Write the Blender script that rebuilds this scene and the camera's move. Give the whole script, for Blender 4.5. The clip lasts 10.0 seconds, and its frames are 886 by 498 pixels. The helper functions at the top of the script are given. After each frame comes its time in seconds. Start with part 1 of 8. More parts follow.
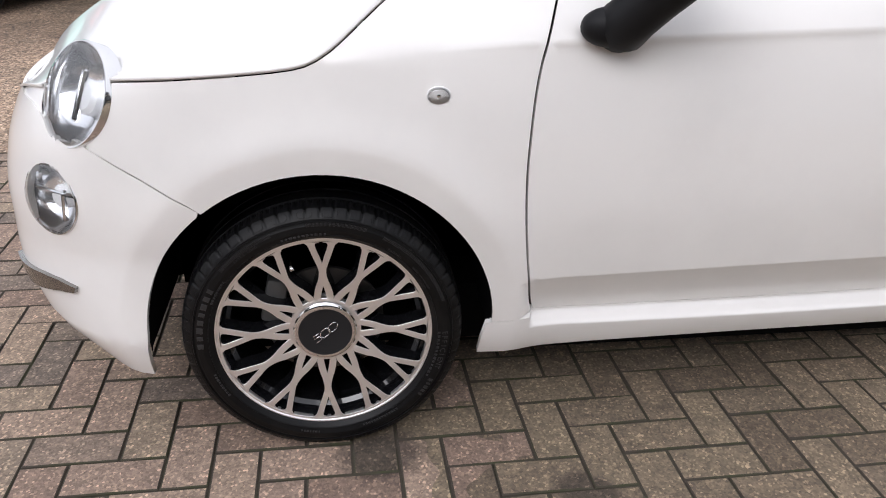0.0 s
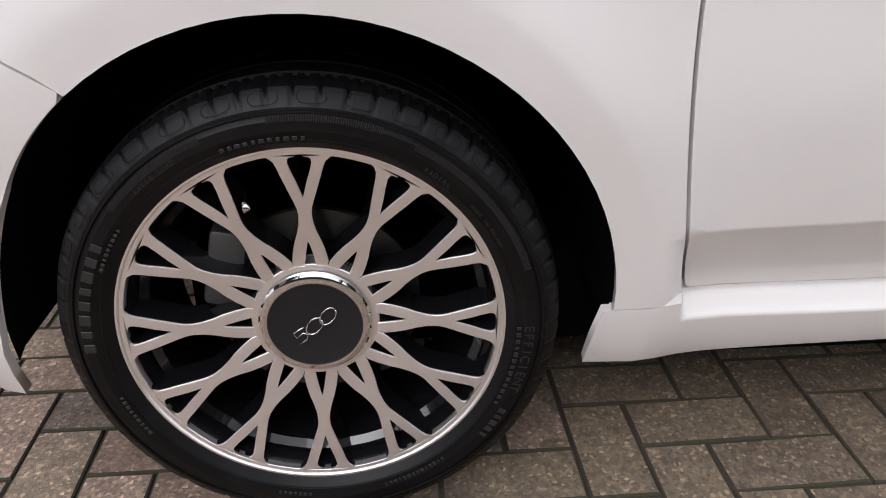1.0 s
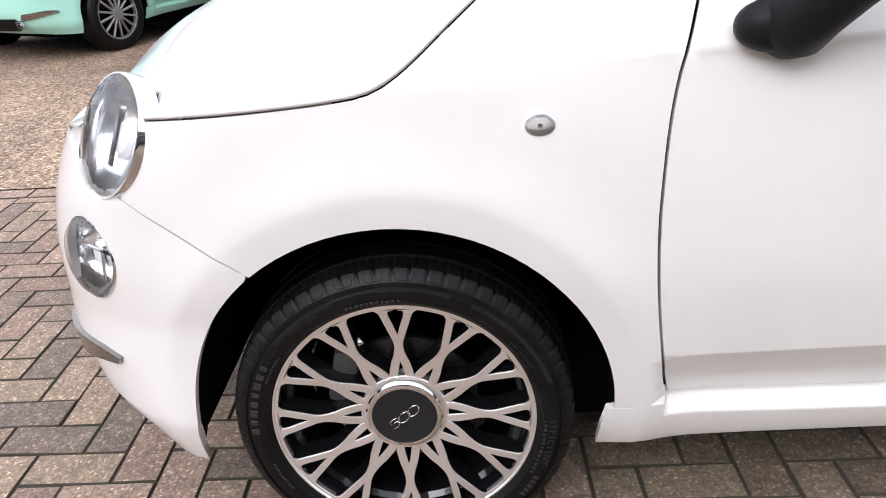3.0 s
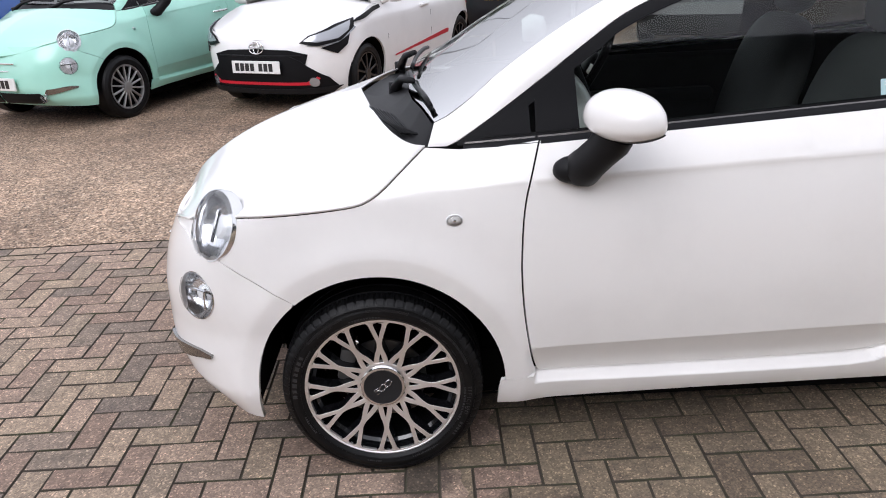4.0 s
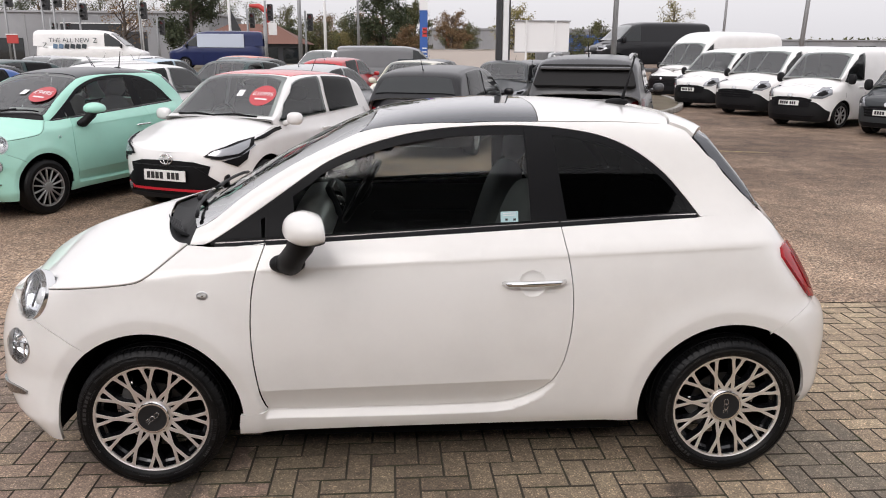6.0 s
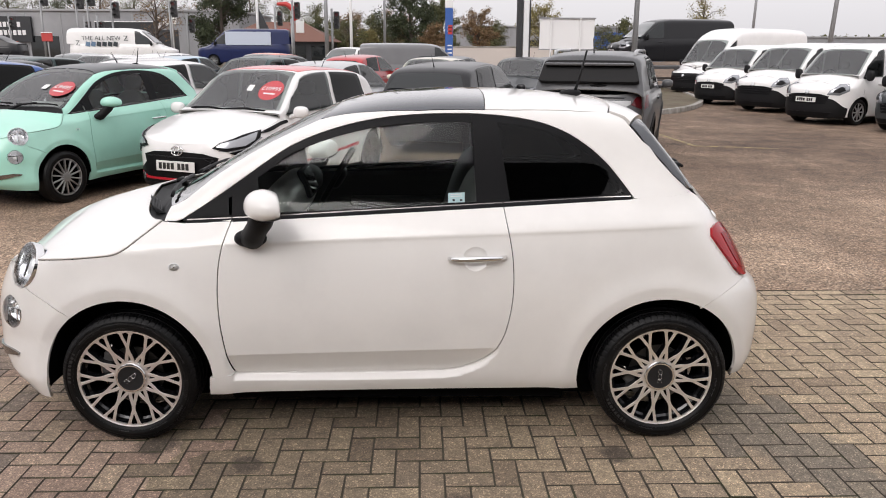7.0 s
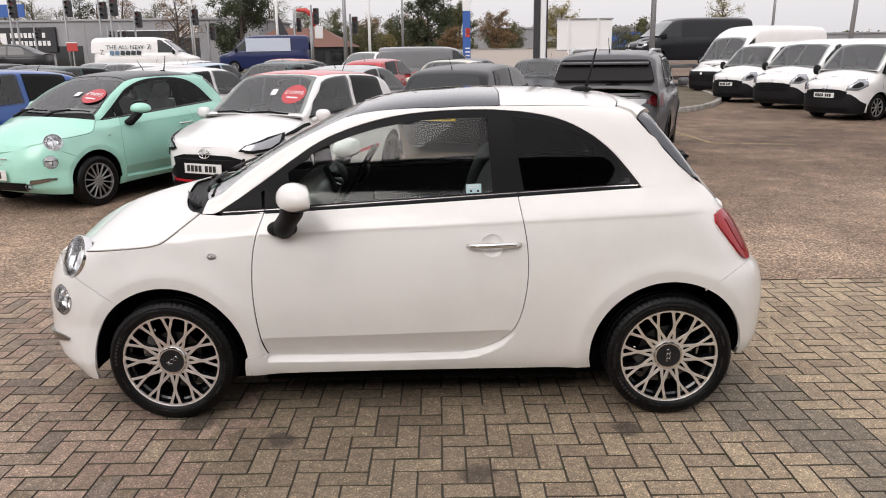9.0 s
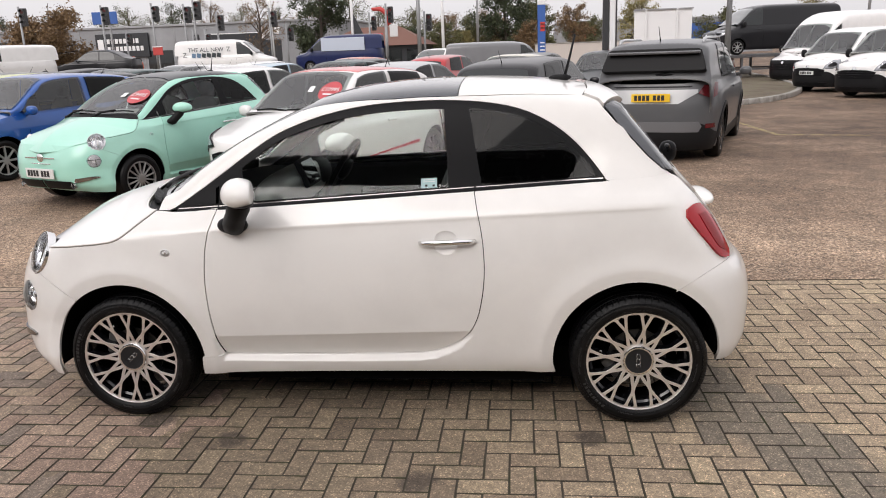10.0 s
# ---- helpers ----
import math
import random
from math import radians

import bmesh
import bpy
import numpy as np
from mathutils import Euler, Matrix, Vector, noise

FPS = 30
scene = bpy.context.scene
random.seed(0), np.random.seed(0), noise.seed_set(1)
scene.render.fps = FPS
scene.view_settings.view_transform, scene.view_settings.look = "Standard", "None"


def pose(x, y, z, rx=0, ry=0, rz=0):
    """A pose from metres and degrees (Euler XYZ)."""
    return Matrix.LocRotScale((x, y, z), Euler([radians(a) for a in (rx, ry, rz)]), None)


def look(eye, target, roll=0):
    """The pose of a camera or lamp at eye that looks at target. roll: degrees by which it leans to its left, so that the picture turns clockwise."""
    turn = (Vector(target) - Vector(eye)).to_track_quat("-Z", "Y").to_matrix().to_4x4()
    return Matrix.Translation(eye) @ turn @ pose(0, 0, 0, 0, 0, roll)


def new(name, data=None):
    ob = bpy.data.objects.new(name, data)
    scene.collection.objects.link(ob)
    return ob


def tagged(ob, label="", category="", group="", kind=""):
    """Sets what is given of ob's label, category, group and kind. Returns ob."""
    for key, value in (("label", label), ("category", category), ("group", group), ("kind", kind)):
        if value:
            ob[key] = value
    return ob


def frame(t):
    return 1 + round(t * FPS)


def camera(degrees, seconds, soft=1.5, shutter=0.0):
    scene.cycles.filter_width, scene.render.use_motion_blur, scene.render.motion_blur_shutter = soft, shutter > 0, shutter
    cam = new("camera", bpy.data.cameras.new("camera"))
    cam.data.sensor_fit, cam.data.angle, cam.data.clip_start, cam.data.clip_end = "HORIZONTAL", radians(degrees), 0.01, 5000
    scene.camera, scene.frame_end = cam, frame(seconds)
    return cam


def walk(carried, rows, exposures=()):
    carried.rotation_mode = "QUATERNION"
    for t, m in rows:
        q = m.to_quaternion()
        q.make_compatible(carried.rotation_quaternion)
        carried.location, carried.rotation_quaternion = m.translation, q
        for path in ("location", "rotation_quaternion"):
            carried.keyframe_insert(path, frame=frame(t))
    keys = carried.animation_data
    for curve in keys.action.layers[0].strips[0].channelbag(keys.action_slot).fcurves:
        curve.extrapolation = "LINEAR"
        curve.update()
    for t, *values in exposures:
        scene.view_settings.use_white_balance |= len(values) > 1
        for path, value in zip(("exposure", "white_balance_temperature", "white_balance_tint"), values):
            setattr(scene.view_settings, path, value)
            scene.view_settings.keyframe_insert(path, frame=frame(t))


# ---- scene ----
cam = camera(59.8, 10.0, soft=1.0)
PATH = [
    (0, (-1.1116, -2.1764, 1.1593), (-0.8492, -0.401, 0.2766), 1.67),
    (0.5, (-1.0462, -1.8269, 1.022), (-0.8596, -0.0503, 0.1226), 0.56),
    (1, (-1.0477, -1.5628, 0.7756), (-0.9373, 0.2151, -0.1337), -0.25),
    (1.5, (-1.0526, -1.4396, 0.6294), (-1.0035, 0.3573, -0.2473), -0.21),
    (2, (-1.0561, -1.4369, 0.641), (-1.0638, 0.352, -0.2533), -0.64),
    (2.5, (-1.0583, -1.572, 0.7726), (-1.1115, 0.2449, -0.0616), -2.37),
    (2.7, (-1.0343, -1.6758, 0.9084), (-1.1232, 0.1309, 0.0552), -3.02),
    (3.8, (-1.012, -2.498, 1.434), (-1.024, -0.662, 0.642), -3.2),
    (4, (-0.95, -2.697, 1.49), (-0.957, -0.847, 0.73), -2.9),
    (4.5, (-0.853, -3.037, 1.586), (-0.832, -1.156, 0.907), -1.7),
    (5, (-0.738, -3.391, 1.654), (-0.679, -1.484, 1.052), -0.8),
    (5.5, (-0.458, -3.59, 1.68), (-0.364, -1.664, 1.151), -0.0),
    (6, (-0.175, -3.614, 1.685), (-0.063, -1.679, 1.189), 0.3),
    (6.2, (-0.11, -3.604, 1.652), (-0.016, -1.665, 1.174), 0.2),
    (7.3, (0.172, -4.001, 1.673), (0.199, -2.066, 1.166), 0.3),
    (7.5, (0.173, -4.02, 1.67), (0.19, -2.085, 1.164), 0.3),
    (8, (0.174, -4.034, 1.673), (0.164, -2.099, 1.167), 0.3),
    (8.5, (-0.009, -4.134, 1.674), (0.01, -2.196, 1.18), -0.4),
    (9, (0.139, -4.125, 1.658), (0.125, -2.187, 1.164), -0.8),
    (9.5, (0.424, -4.092, 1.641), (0.331, -2.156, 1.147), -1.5),
    (10, (0.693, -3.952, 1.61), (0.467, -2.028, 1.113), -2.2),
]
walk(cam, [(t, look(eye, target, roll)) for t, eye, target, roll in PATH], exposures=[(0.0, 0.5, 6200, 14), (0.5, 0.51, 6200, 14), (1.0, 0.52, 6250, 16), (1.5, 0.95, 6300, 18), (2.0, 1.28, 6350, 19), (2.5, 1.14, 6250, 16), (4.0, 0.53, 6100, 15), (5.0, 0.43, 6350, 15), (6.0, 0.34, 6550, 14), (10.0, 0.35, 6650, 14)])

# world: overcast autumn daylight
world = bpy.data.worlds.new("overcast_sky")
scene.world = world
world.use_nodes = True
_wn, _wl = world.node_tree.nodes, world.node_tree.links
_wn.clear()
_sky = _wn.new("ShaderNodeTexSky")
_sky.sky_type = "NISHITA"
_sky.sun_disc = False
_sky.sun_elevation, _sky.sun_rotation = radians(36), radians(205)
_sky.air_density, _sky.dust_density, _sky.ozone_density = 1.0, 4.0, 1.0
_hsv = _wn.new("ShaderNodeHueSaturation")
_hsv.inputs["Saturation"].default_value = 0.10
_bg = _wn.new("ShaderNodeBackground")
_bg.inputs["Strength"].default_value = 0.15
_out = _wn.new("ShaderNodeOutputWorld")
_mixw = _wn.new("ShaderNodeMix")
_mixw.data_type = "RGBA"
_mixw.inputs["Factor"].default_value = 0.75
_mixw.inputs["B"].default_value = (6.7, 6.75, 6.95, 1)   # even cloud cover
_wl.new(_sky.outputs[0], _hsv.inputs["Color"])
_wl.new(_hsv.outputs[0], _mixw.inputs["A"])
_tc = _wn.new("ShaderNodeTexCoord")
_sx = _wn.new("ShaderNodeSeparateXYZ")
_up = _wn.new("ShaderNodeMapRange")
_up.inputs["To Min"].default_value, _up.inputs["To Max"].default_value = 0.74, 1.14
_gain = _wn.new("ShaderNodeVectorMath")
_gain.operation = "SCALE"
_wl.new(_tc.outputs["Generated"], _sx.inputs[0])
_wl.new(_sx.outputs["Z"], _up.inputs["Value"])
_wl.new(_mixw.outputs["Result"], _gain.inputs[0])
_wl.new(_up.outputs[0], _gain.inputs["Scale"])
_wl.new(_gain.outputs[0], _bg.inputs["Color"])
_wl.new(_bg.outputs[0], _out.inputs[0])
sun_data = bpy.data.lights.new("sun", "SUN")
sun_data.energy, sun_data.angle, sun_data.color = 0.85, radians(40), (1.0, 0.97, 0.93)
sun = new("sun", sun_data)
sun.matrix_world = look((-6, -13, 10.4), (0, 0, 0))


# ---- materials ----
def material(name, color, rough=0.5, metal=0.0, coat=0.0, spec=0.5, alpha=None):
    m = bpy.data.materials.new(name)
    m.use_nodes = True
    b = m.node_tree.nodes["Principled BSDF"]
    b.inputs["Base Color"].default_value = (*color, 1)
    b.inputs["Roughness"].default_value = rough
    b.inputs["Metallic"].default_value = metal
    b.inputs["Coat Weight"].default_value = coat
    b.inputs["Coat Roughness"].default_value = 0.03
    b.inputs["Specular IOR Level"].default_value = spec
    return m


class Nodes:
    """Short hand for adding nodes to a material."""

    def __init__(self, m):
        self.t, self.b = m.node_tree, m.node_tree.nodes["Principled BSDF"]

    def add(self, kind, **values):
        n = self.t.nodes.new(kind)
        for k, v in values.items():
            n.inputs[k].default_value = v
        return n

    def link(self, a, b):
        self.t.links.new(a, b)

    def coords(self, scale=1.0, generated=False, per_object=False):
        c = self.add("ShaderNodeTexCoord")
        mp = self.add("ShaderNodeMapping", Scale=(scale, scale, scale))
        self.link(c.outputs["Object"], mp.inputs["Vector"])
        if per_object:
            info = self.add("ShaderNodeObjectInfo")
            mul = self.add("ShaderNodeVectorMath")
            mul.operation = "SCALE"
            self.link(info.outputs["Location"], mul.inputs[0])
            mul.inputs["Scale"].default_value = 7.3 * scale
            self.link(mul.outputs[0], mp.inputs["Location"])
        return mp.outputs[0]

    def noise(self, vec, scale, detail=4.0, rough=0.6):
        n = self.add("ShaderNodeTexNoise", Scale=scale, Detail=detail, Roughness=rough)
        self.link(vec, n.inputs["Vector"])
        return n.outputs["Fac"]

    def ramp(self, fac, *stops):
        r = self.t.nodes.new("ShaderNodeValToRGB")
        els = r.color_ramp.elements
        while len(els) < len(stops):
            els.new(0.5)
        for e, (p, c) in zip(els, stops):
            e.position = p
            e.color = (*c, 1) if len(c) == 3 else c
        self.link(fac, r.inputs[0])
        return r.outputs[0]

    def mix(self, fac, a, b, blend="MIX"):
        n = self.t.nodes.new("ShaderNodeMix")
        n.data_type, n.blend_type = "RGBA", blend
        for v, s in ((fac, n.inputs["Factor"]), (a, n.inputs["A"]), (b, n.inputs["B"])):
            if isinstance(v, (int, float)):
                s.default_value = v
            elif isinstance(v, tuple):
                s.default_value = (*v, 1)
            else:
                self.link(v, s)
        return n.outputs["Result"]

    def bump(self, height, strength, distance):
        n = self.add("ShaderNodeBump", Strength=strength, Distance=distance)
        self.link(height, n.inputs["Height"])
        self.link(n.outputs[0], self.b.inputs["Normal"])


def paint(name, color, rough=0.28):
    """Glossy car paint with a clear coat, faint orange peel and road film."""
    deep = max(color) < 0.1
    m = material(name, color, rough, 0.0, 0.25 if deep else 0.8, 0.3)
    k = Nodes(m)
    v = k.coords()
    film = k.noise(v, 3.0, 5.0)
    dust = tuple(c * 0.93 for c in color)
    k.link(k.mix(k.ramp(film, (0.42, (0, 0, 0)), (0.75, (1, 1, 1))), color, dust), k.b.inputs["Base Color"])
    k.b.inputs["Coat Roughness"].default_value = 0.05
    return m


def glass_pane(name, tint, gloss=0.02, ior=1.5):
    """A thin pane: it lets light through by its tint and mirrors by its Fresnel."""
    m = bpy.data.materials.new(name)
    m.use_nodes = True
    t = m.node_tree
    t.nodes.clear()
    out = t.nodes.new("ShaderNodeOutputMaterial")
    mixn = t.nodes.new("ShaderNodeMixShader")
    tr = t.nodes.new("ShaderNodeBsdfTransparent")
    gl = t.nodes.new("ShaderNodeBsdfGlossy")
    fr = t.nodes.new("ShaderNodeFresnel")
    fr.inputs["IOR"].default_value = ior
    tr.inputs["Color"].default_value = (*tint, 1)
    gl.inputs["Roughness"].default_value = gloss
    t.links.new(fr.outputs[0], mixn.inputs[0])
    t.links.new(tr.outputs[0], mixn.inputs[1])
    t.links.new(gl.outputs[0], mixn.inputs[2])
    t.links.new(mixn.outputs[0], out.inputs[0])
    return m


WHITE = paint("white_paint", (0.84, 0.822, 0.795))
MINT = paint("mint_paint", (0.38, 0.72, 0.60))
PURE_WHITE = paint("plain_white_paint", (0.78, 0.77, 0.76))
BLUE = paint("blue_paint", (0.012, 0.085, 0.34))
NAVY = paint("navy_paint", (0.012, 0.02, 0.08))
RED = paint("red_paint", (0.42, 0.02, 0.025))
CORAL = paint("coral_roof_paint", (0.62, 0.12, 0.12))
ORANGE = paint("orange_paint", (0.62, 0.10, 0.04))
BLACKCAR = paint("black_paint", (0.012, 0.012, 0.014))
GREY = paint("grey_paint", (0.045, 0.047, 0.050))
SUV_GREY = paint("mid_grey_paint", (0.088, 0.090, 0.095))
MID_GREY = paint("slate_grey_paint", (0.15, 0.152, 0.158))
DARKGREY = paint("dark_grey_paint", (0.035, 0.04, 0.043))
SILVER = paint("silver_paint", (0.42, 0.43, 0.44))
PALEBLUE = paint("pale_blue_paint", (0.35, 0.48, 0.58))
TEAL = paint("dark_green_paint", (0.03, 0.06, 0.06))
LIME = paint("lime_paint", (0.45, 0.52, 0.04))
CREAM = paint("cream_paint", (0.62, 0.58, 0.48))
RUBBER = material("tyre_rubber", (0.008, 0.008, 0.0085), 0.44, spec=0.22)
_k = Nodes(RUBBER)
_v = _k.coords()
_k.link(_k.mix(_k.ramp(_k.noise(_v, 14), (0.45, (0, 0, 0)), (0.8, (1, 1, 1))), (0.0035, 0.0035, 0.004), (0.009, 0.0088, 0.0085)), _k.b.inputs["Base Color"])
_k.bump(_k.noise(_v, 260), 0.25, 0.001)
SIDEWALL_PRINT = material("raised_rubber_print", (0.022, 0.022, 0.023), 0.42)
ALLOY = material("machined_alloy", (0.94, 0.925, 0.91), 0.32, 0.88)
_k = Nodes(ALLOY)
_k.b.inputs["Anisotropic"].default_value = 0.6
_k.bump(_k.noise(_k.coords(), 420, 2.0), 0.08, 0.0005)
ALLOY_BLACK = material("gloss_black_alloy", (0.006, 0.006, 0.007), 0.16, 0.0, 0.6, 0.4)
ALLOY_GREY = material("silver_alloy", (0.5, 0.5, 0.5), 0.35, 0.8)
CHROME = material("chrome", (0.78, 0.78, 0.78), 0.06, 1.0)
REFLECTOR = material("lamp_reflector", (0.95, 0.955, 0.96), 0.25, 0.05)
BOWL = material("bright_lamp_bowl", (0.94, 0.945, 0.96), 0.16, 0.9)
STEEL = material("brake_steel", (0.10, 0.098, 0.095), 0.45, 0.9)
CALIPER = material("cast_caliper", (0.10, 0.10, 0.10), 0.5, 0.7)
PLASTIC = material("black_plastic", (0.010, 0.010, 0.011), 0.5, spec=0.18)
Nodes(PLASTIC).bump(Nodes(PLASTIC).noise(Nodes(PLASTIC).coords(), 300), 0.15, 0.0006)
TRIM = material("satin_black_trim", (0.007, 0.007, 0.008), 0.40, spec=0.12)
WELL = material("wheel_well_liner", (0.004, 0.004, 0.0045), 0.9, spec=0.08)
UNDER = material("underbody", (0.004, 0.004, 0.004), 0.9, spec=0.05)
GLASS_FRONT = glass_pane("side_glass", (0.85, 0.91, 0.88))
GLASS_DARK = glass_pane("privacy_glass", (0.10, 0.11, 0.11), 0.02, 1.3)
GLASS_SCREEN = glass_pane("windscreen_glass", (0.66, 0.74, 0.72), 0.02, 22.0)
GLASS_CLEAR = glass_pane("clear_screen_glass", (0.76, 0.83, 0.81), 0.02, 2.2)
GLASS_TINT = glass_pane("tinted_car_glass", (0.45, 0.49, 0.48), 0.02, 1.7)
GLASS_LAMP = glass_pane("lamp_lens", (0.93, 0.94, 0.95))
ROOF_GLASS = material("dark_roof_glass", (0.05, 0.055, 0.065), 0.08, 0.0, 1.0)
CAR_GLASS = material("dark_car_glass", (0.014, 0.017, 0.018), 0.05, 0.0, 0.4, 0.4)
RED_LENS = material("red_lamp_lens", (0.36, 0.003, 0.009), 0.14, 0.0, 0.3, 0.25)
RED_DARK = material("dark_red_lens", (0.24, 0.002, 0.005), 0.2, 0.0, 0.05, 0.2)
RED_SMOKE = material("smoked_red_lens", (0.085, 0.004, 0.007), 0.15, 0.0, 0.4, 0.4)
SEAT = material("grey_seat_fabric", (0.085, 0.085, 0.088), 0.9)
Nodes(SEAT).bump(Nodes(SEAT).noise(Nodes(SEAT).coords(), 300), 0.4, 0.002)
DASH = material("white_dash_panel", (0.70, 0.69, 0.67), 0.3)
INTERIOR = material("dark_interior", (0.032, 0.032, 0.034), 0.7)
LINING = material("headlining", (0.45, 0.44, 0.42), 0.9)
PLATE_W = material("white_plate", (0.72, 0.72, 0.70), 0.4)
PLATE_Y = material("yellow_plate", (0.75, 0.48, 0.02), 0.4)
INK = material("black_ink", (0.012, 0.012, 0.012), 0.5)
PRICE_RED = material("price_sticker_red", (0.50, 0.06, 0.07), 0.3)
PAPER = material("white_paper", (0.78, 0.78, 0.77), 0.6)
STICKER = material("pale_blue_sticker", (0.42, 0.60, 0.62), 0.5)
RED_TRIM = material("red_trim", (0.50, 0.015, 0.03), 0.35)
WHITE_PRINT = material("white_print", (0.75, 0.75, 0.75), 0.5)


# ---- mesh helpers ----
def mesh_object(name, verts, faces, mat, parent=None, smooth=False, normals=None, label=""):
    me = bpy.data.meshes.new(name)
    me.from_pydata([tuple(map(float, v)) for v in verts], [], [tuple(f) for f in faces])
    me.materials.append(mat)
    if smooth or normals is not None:
        me.polygons.foreach_set("use_smooth", [True] * len(me.polygons))
    if normals is not None:
        me.normals_split_custom_set_from_vertices([tuple(map(float, n)) for n in normals])
    me.update()
    ob = new(name, me)
    if parent is not None:
        ob.parent = parent
    if label:
        ob["label"] = label
    return ob


def part(name, bm, mat, parent=None, label="", smooth=30):
    """Links a bmesh as one mesh object under a thing or a part."""
    me = bpy.data.meshes.new(name)
    if smooth:
        for f in bm.faces:
            f.smooth = True
        lim = radians(smooth)
        for e in bm.edges:
            if len(e.link_faces) == 2 and e.calc_face_angle(0) > lim:
                e.smooth = False
    bm.to_mesh(me)
    bm.free()
    me.materials.append(mat)
    ob = new(name, me)
    if parent is not None:
        ob.parent = parent
    if label:
        ob["label"] = label
    return ob


def empty(name, m=None):
    ob = new(name)
    ob.empty_display_size = 0.1
    if m is not None:
        ob.matrix_basis = m
    return ob


def box(bm, c, size, m=None, bevel=0.0, seg=1):
    """Adds a bevelled box of that centre and size to bm."""
    r = bmesh.ops.create_cube(bm, size=1.0)
    vs = r["verts"]
    bmesh.ops.scale(bm, vec=size, verts=vs)
    bmesh.ops.translate(bm, vec=c, verts=vs)
    if bevel:
        es = list({e for v in vs for e in v.link_edges})
        out = bmesh.ops.bevel(bm, geom=es, offset=bevel, segments=seg, profile=0.5, affect="EDGES")
        vs = list({v for f in out["faces"] for v in f.verts} | {v for v in vs if v.is_valid})
    if m is not None:
        bmesh.ops.transform(bm, matrix=m, verts=vs)
    return vs


def boxed(c, size, m=None, bevel=0.0, seg=1):
    bm = bmesh.new()
    box(bm, c, size, m, bevel, seg)
    return bm


def lathe(profile, n=48, axis="y", start=0.0, sweep=2 * math.pi):
    """Turns (radius, along) points about an axis through the origin."""
    bm = bmesh.new()
    closed = abs(sweep - 2 * math.pi) < 1e-6
    cols = n if closed else n + 1
    rings = []
    for i in range(cols):
        a = start + sweep * i / n
        c, s = math.cos(a), math.sin(a)
        ring = []
        for r, h in profile:
            p = (r * c, h, r * s) if axis == "y" else ((r * c, r * s, h) if axis == "z" else (h, r * c, r * s))
            ring.append(bm.verts.new(p))
        rings.append(ring)
    for i in range(n):
        a, b = rings[i], rings[(i + 1) % cols]
        for j in range(len(profile) - 1):
            try:
                bm.faces.new((a[j], b[j], b[j + 1], a[j + 1]))
            except ValueError:
                pass
    bmesh.ops.remove_doubles(bm, verts=bm.verts, dist=1e-6)
    bmesh.ops.recalc_face_normals(bm, faces=bm.faces)
    return bm


def tube(bm, points, radii, n=10, cap=True):
    """A round tube through points; radii one number or one per point."""
    pts = [Vector(p) for p in points]
    if isinstance(radii, (int, float)):
        radii = [radii] * len(pts)
    rings = []
    for i, p in enumerate(pts):
        d = (pts[min(i + 1, len(pts) - 1)] - pts[max(i - 1, 0)]).normalized()
        up = Vector((0, 0, 1)) if abs(d.z) < 0.9 else Vector((1, 0, 0))
        a = d.cross(up).normalized()
        b = a.cross(d).normalized()
        rings.append([bm.verts.new(p + (a * math.cos(2 * math.pi * k / n) + b * math.sin(2 * math.pi * k / n)) * radii[i]) for k in range(n)])
    for r0, r1 in zip(rings, rings[1:]):
        for k in range(n):
            bm.faces.new((r0[k], r0[(k + 1) % n], r1[(k + 1) % n], r1[k]))
    if cap:
        bm.faces.new(rings[0][::-1])
        bm.faces.new(rings[-1])
    return bm


def extrude_shape(outline, depth, m=None, bevel=0.0):
    """A flat outline in x, z made solid along +y by depth."""
    bm = bmesh.new()
    a = [bm.verts.new((x, 0, z)) for x, z in outline]
    b = [bm.verts.new((x, depth, z)) for x, z in outline]
    n = len(a)
    bm.faces.new(a)
    bm.faces.new(b[::-1])
    for i in range(n):
        bm.faces.new((a[i], b[i], b[(i + 1) % n], a[(i + 1) % n]))
    bmesh.ops.recalc_face_normals(bm, faces=bm.faces)
    if bevel:
        bmesh.ops.bevel(bm, geom=list(bm.edges), offset=bevel, segments=1, affect="EDGES")
    if m is not None:
        bmesh.ops.transform(bm, matrix=m, verts=bm.verts)
    return bm


def lettering(name, text, size, m, mat, parent=None, depth=0.002, align="CENTER", shear=0.0, squeeze=1.0):
    """Writing in the built-in font, as a mesh that lies in the x, z plane of m and faces -y."""
    cu = bpy.data.curves.new(name, "FONT")
    cu.body, cu.size, cu.align_x, cu.align_y, cu.extrude, cu.shear = text, size, align, "CENTER", depth, shear
    cu.resolution_u = 3
    tmp = bpy.data.objects.new(name, cu)
    me = bpy.data.meshes.new_from_object(tmp)
    bpy.data.objects.remove(tmp)
    me.transform(m @ Matrix.Rotation(radians(90), 4, "X") @ Matrix.Diagonal((squeeze, 1, 1, 1)))
    me.materials.clear()
    me.materials.append(mat)
    ob = new(name, me)
    if parent is not None:
        ob.parent = parent
    return ob


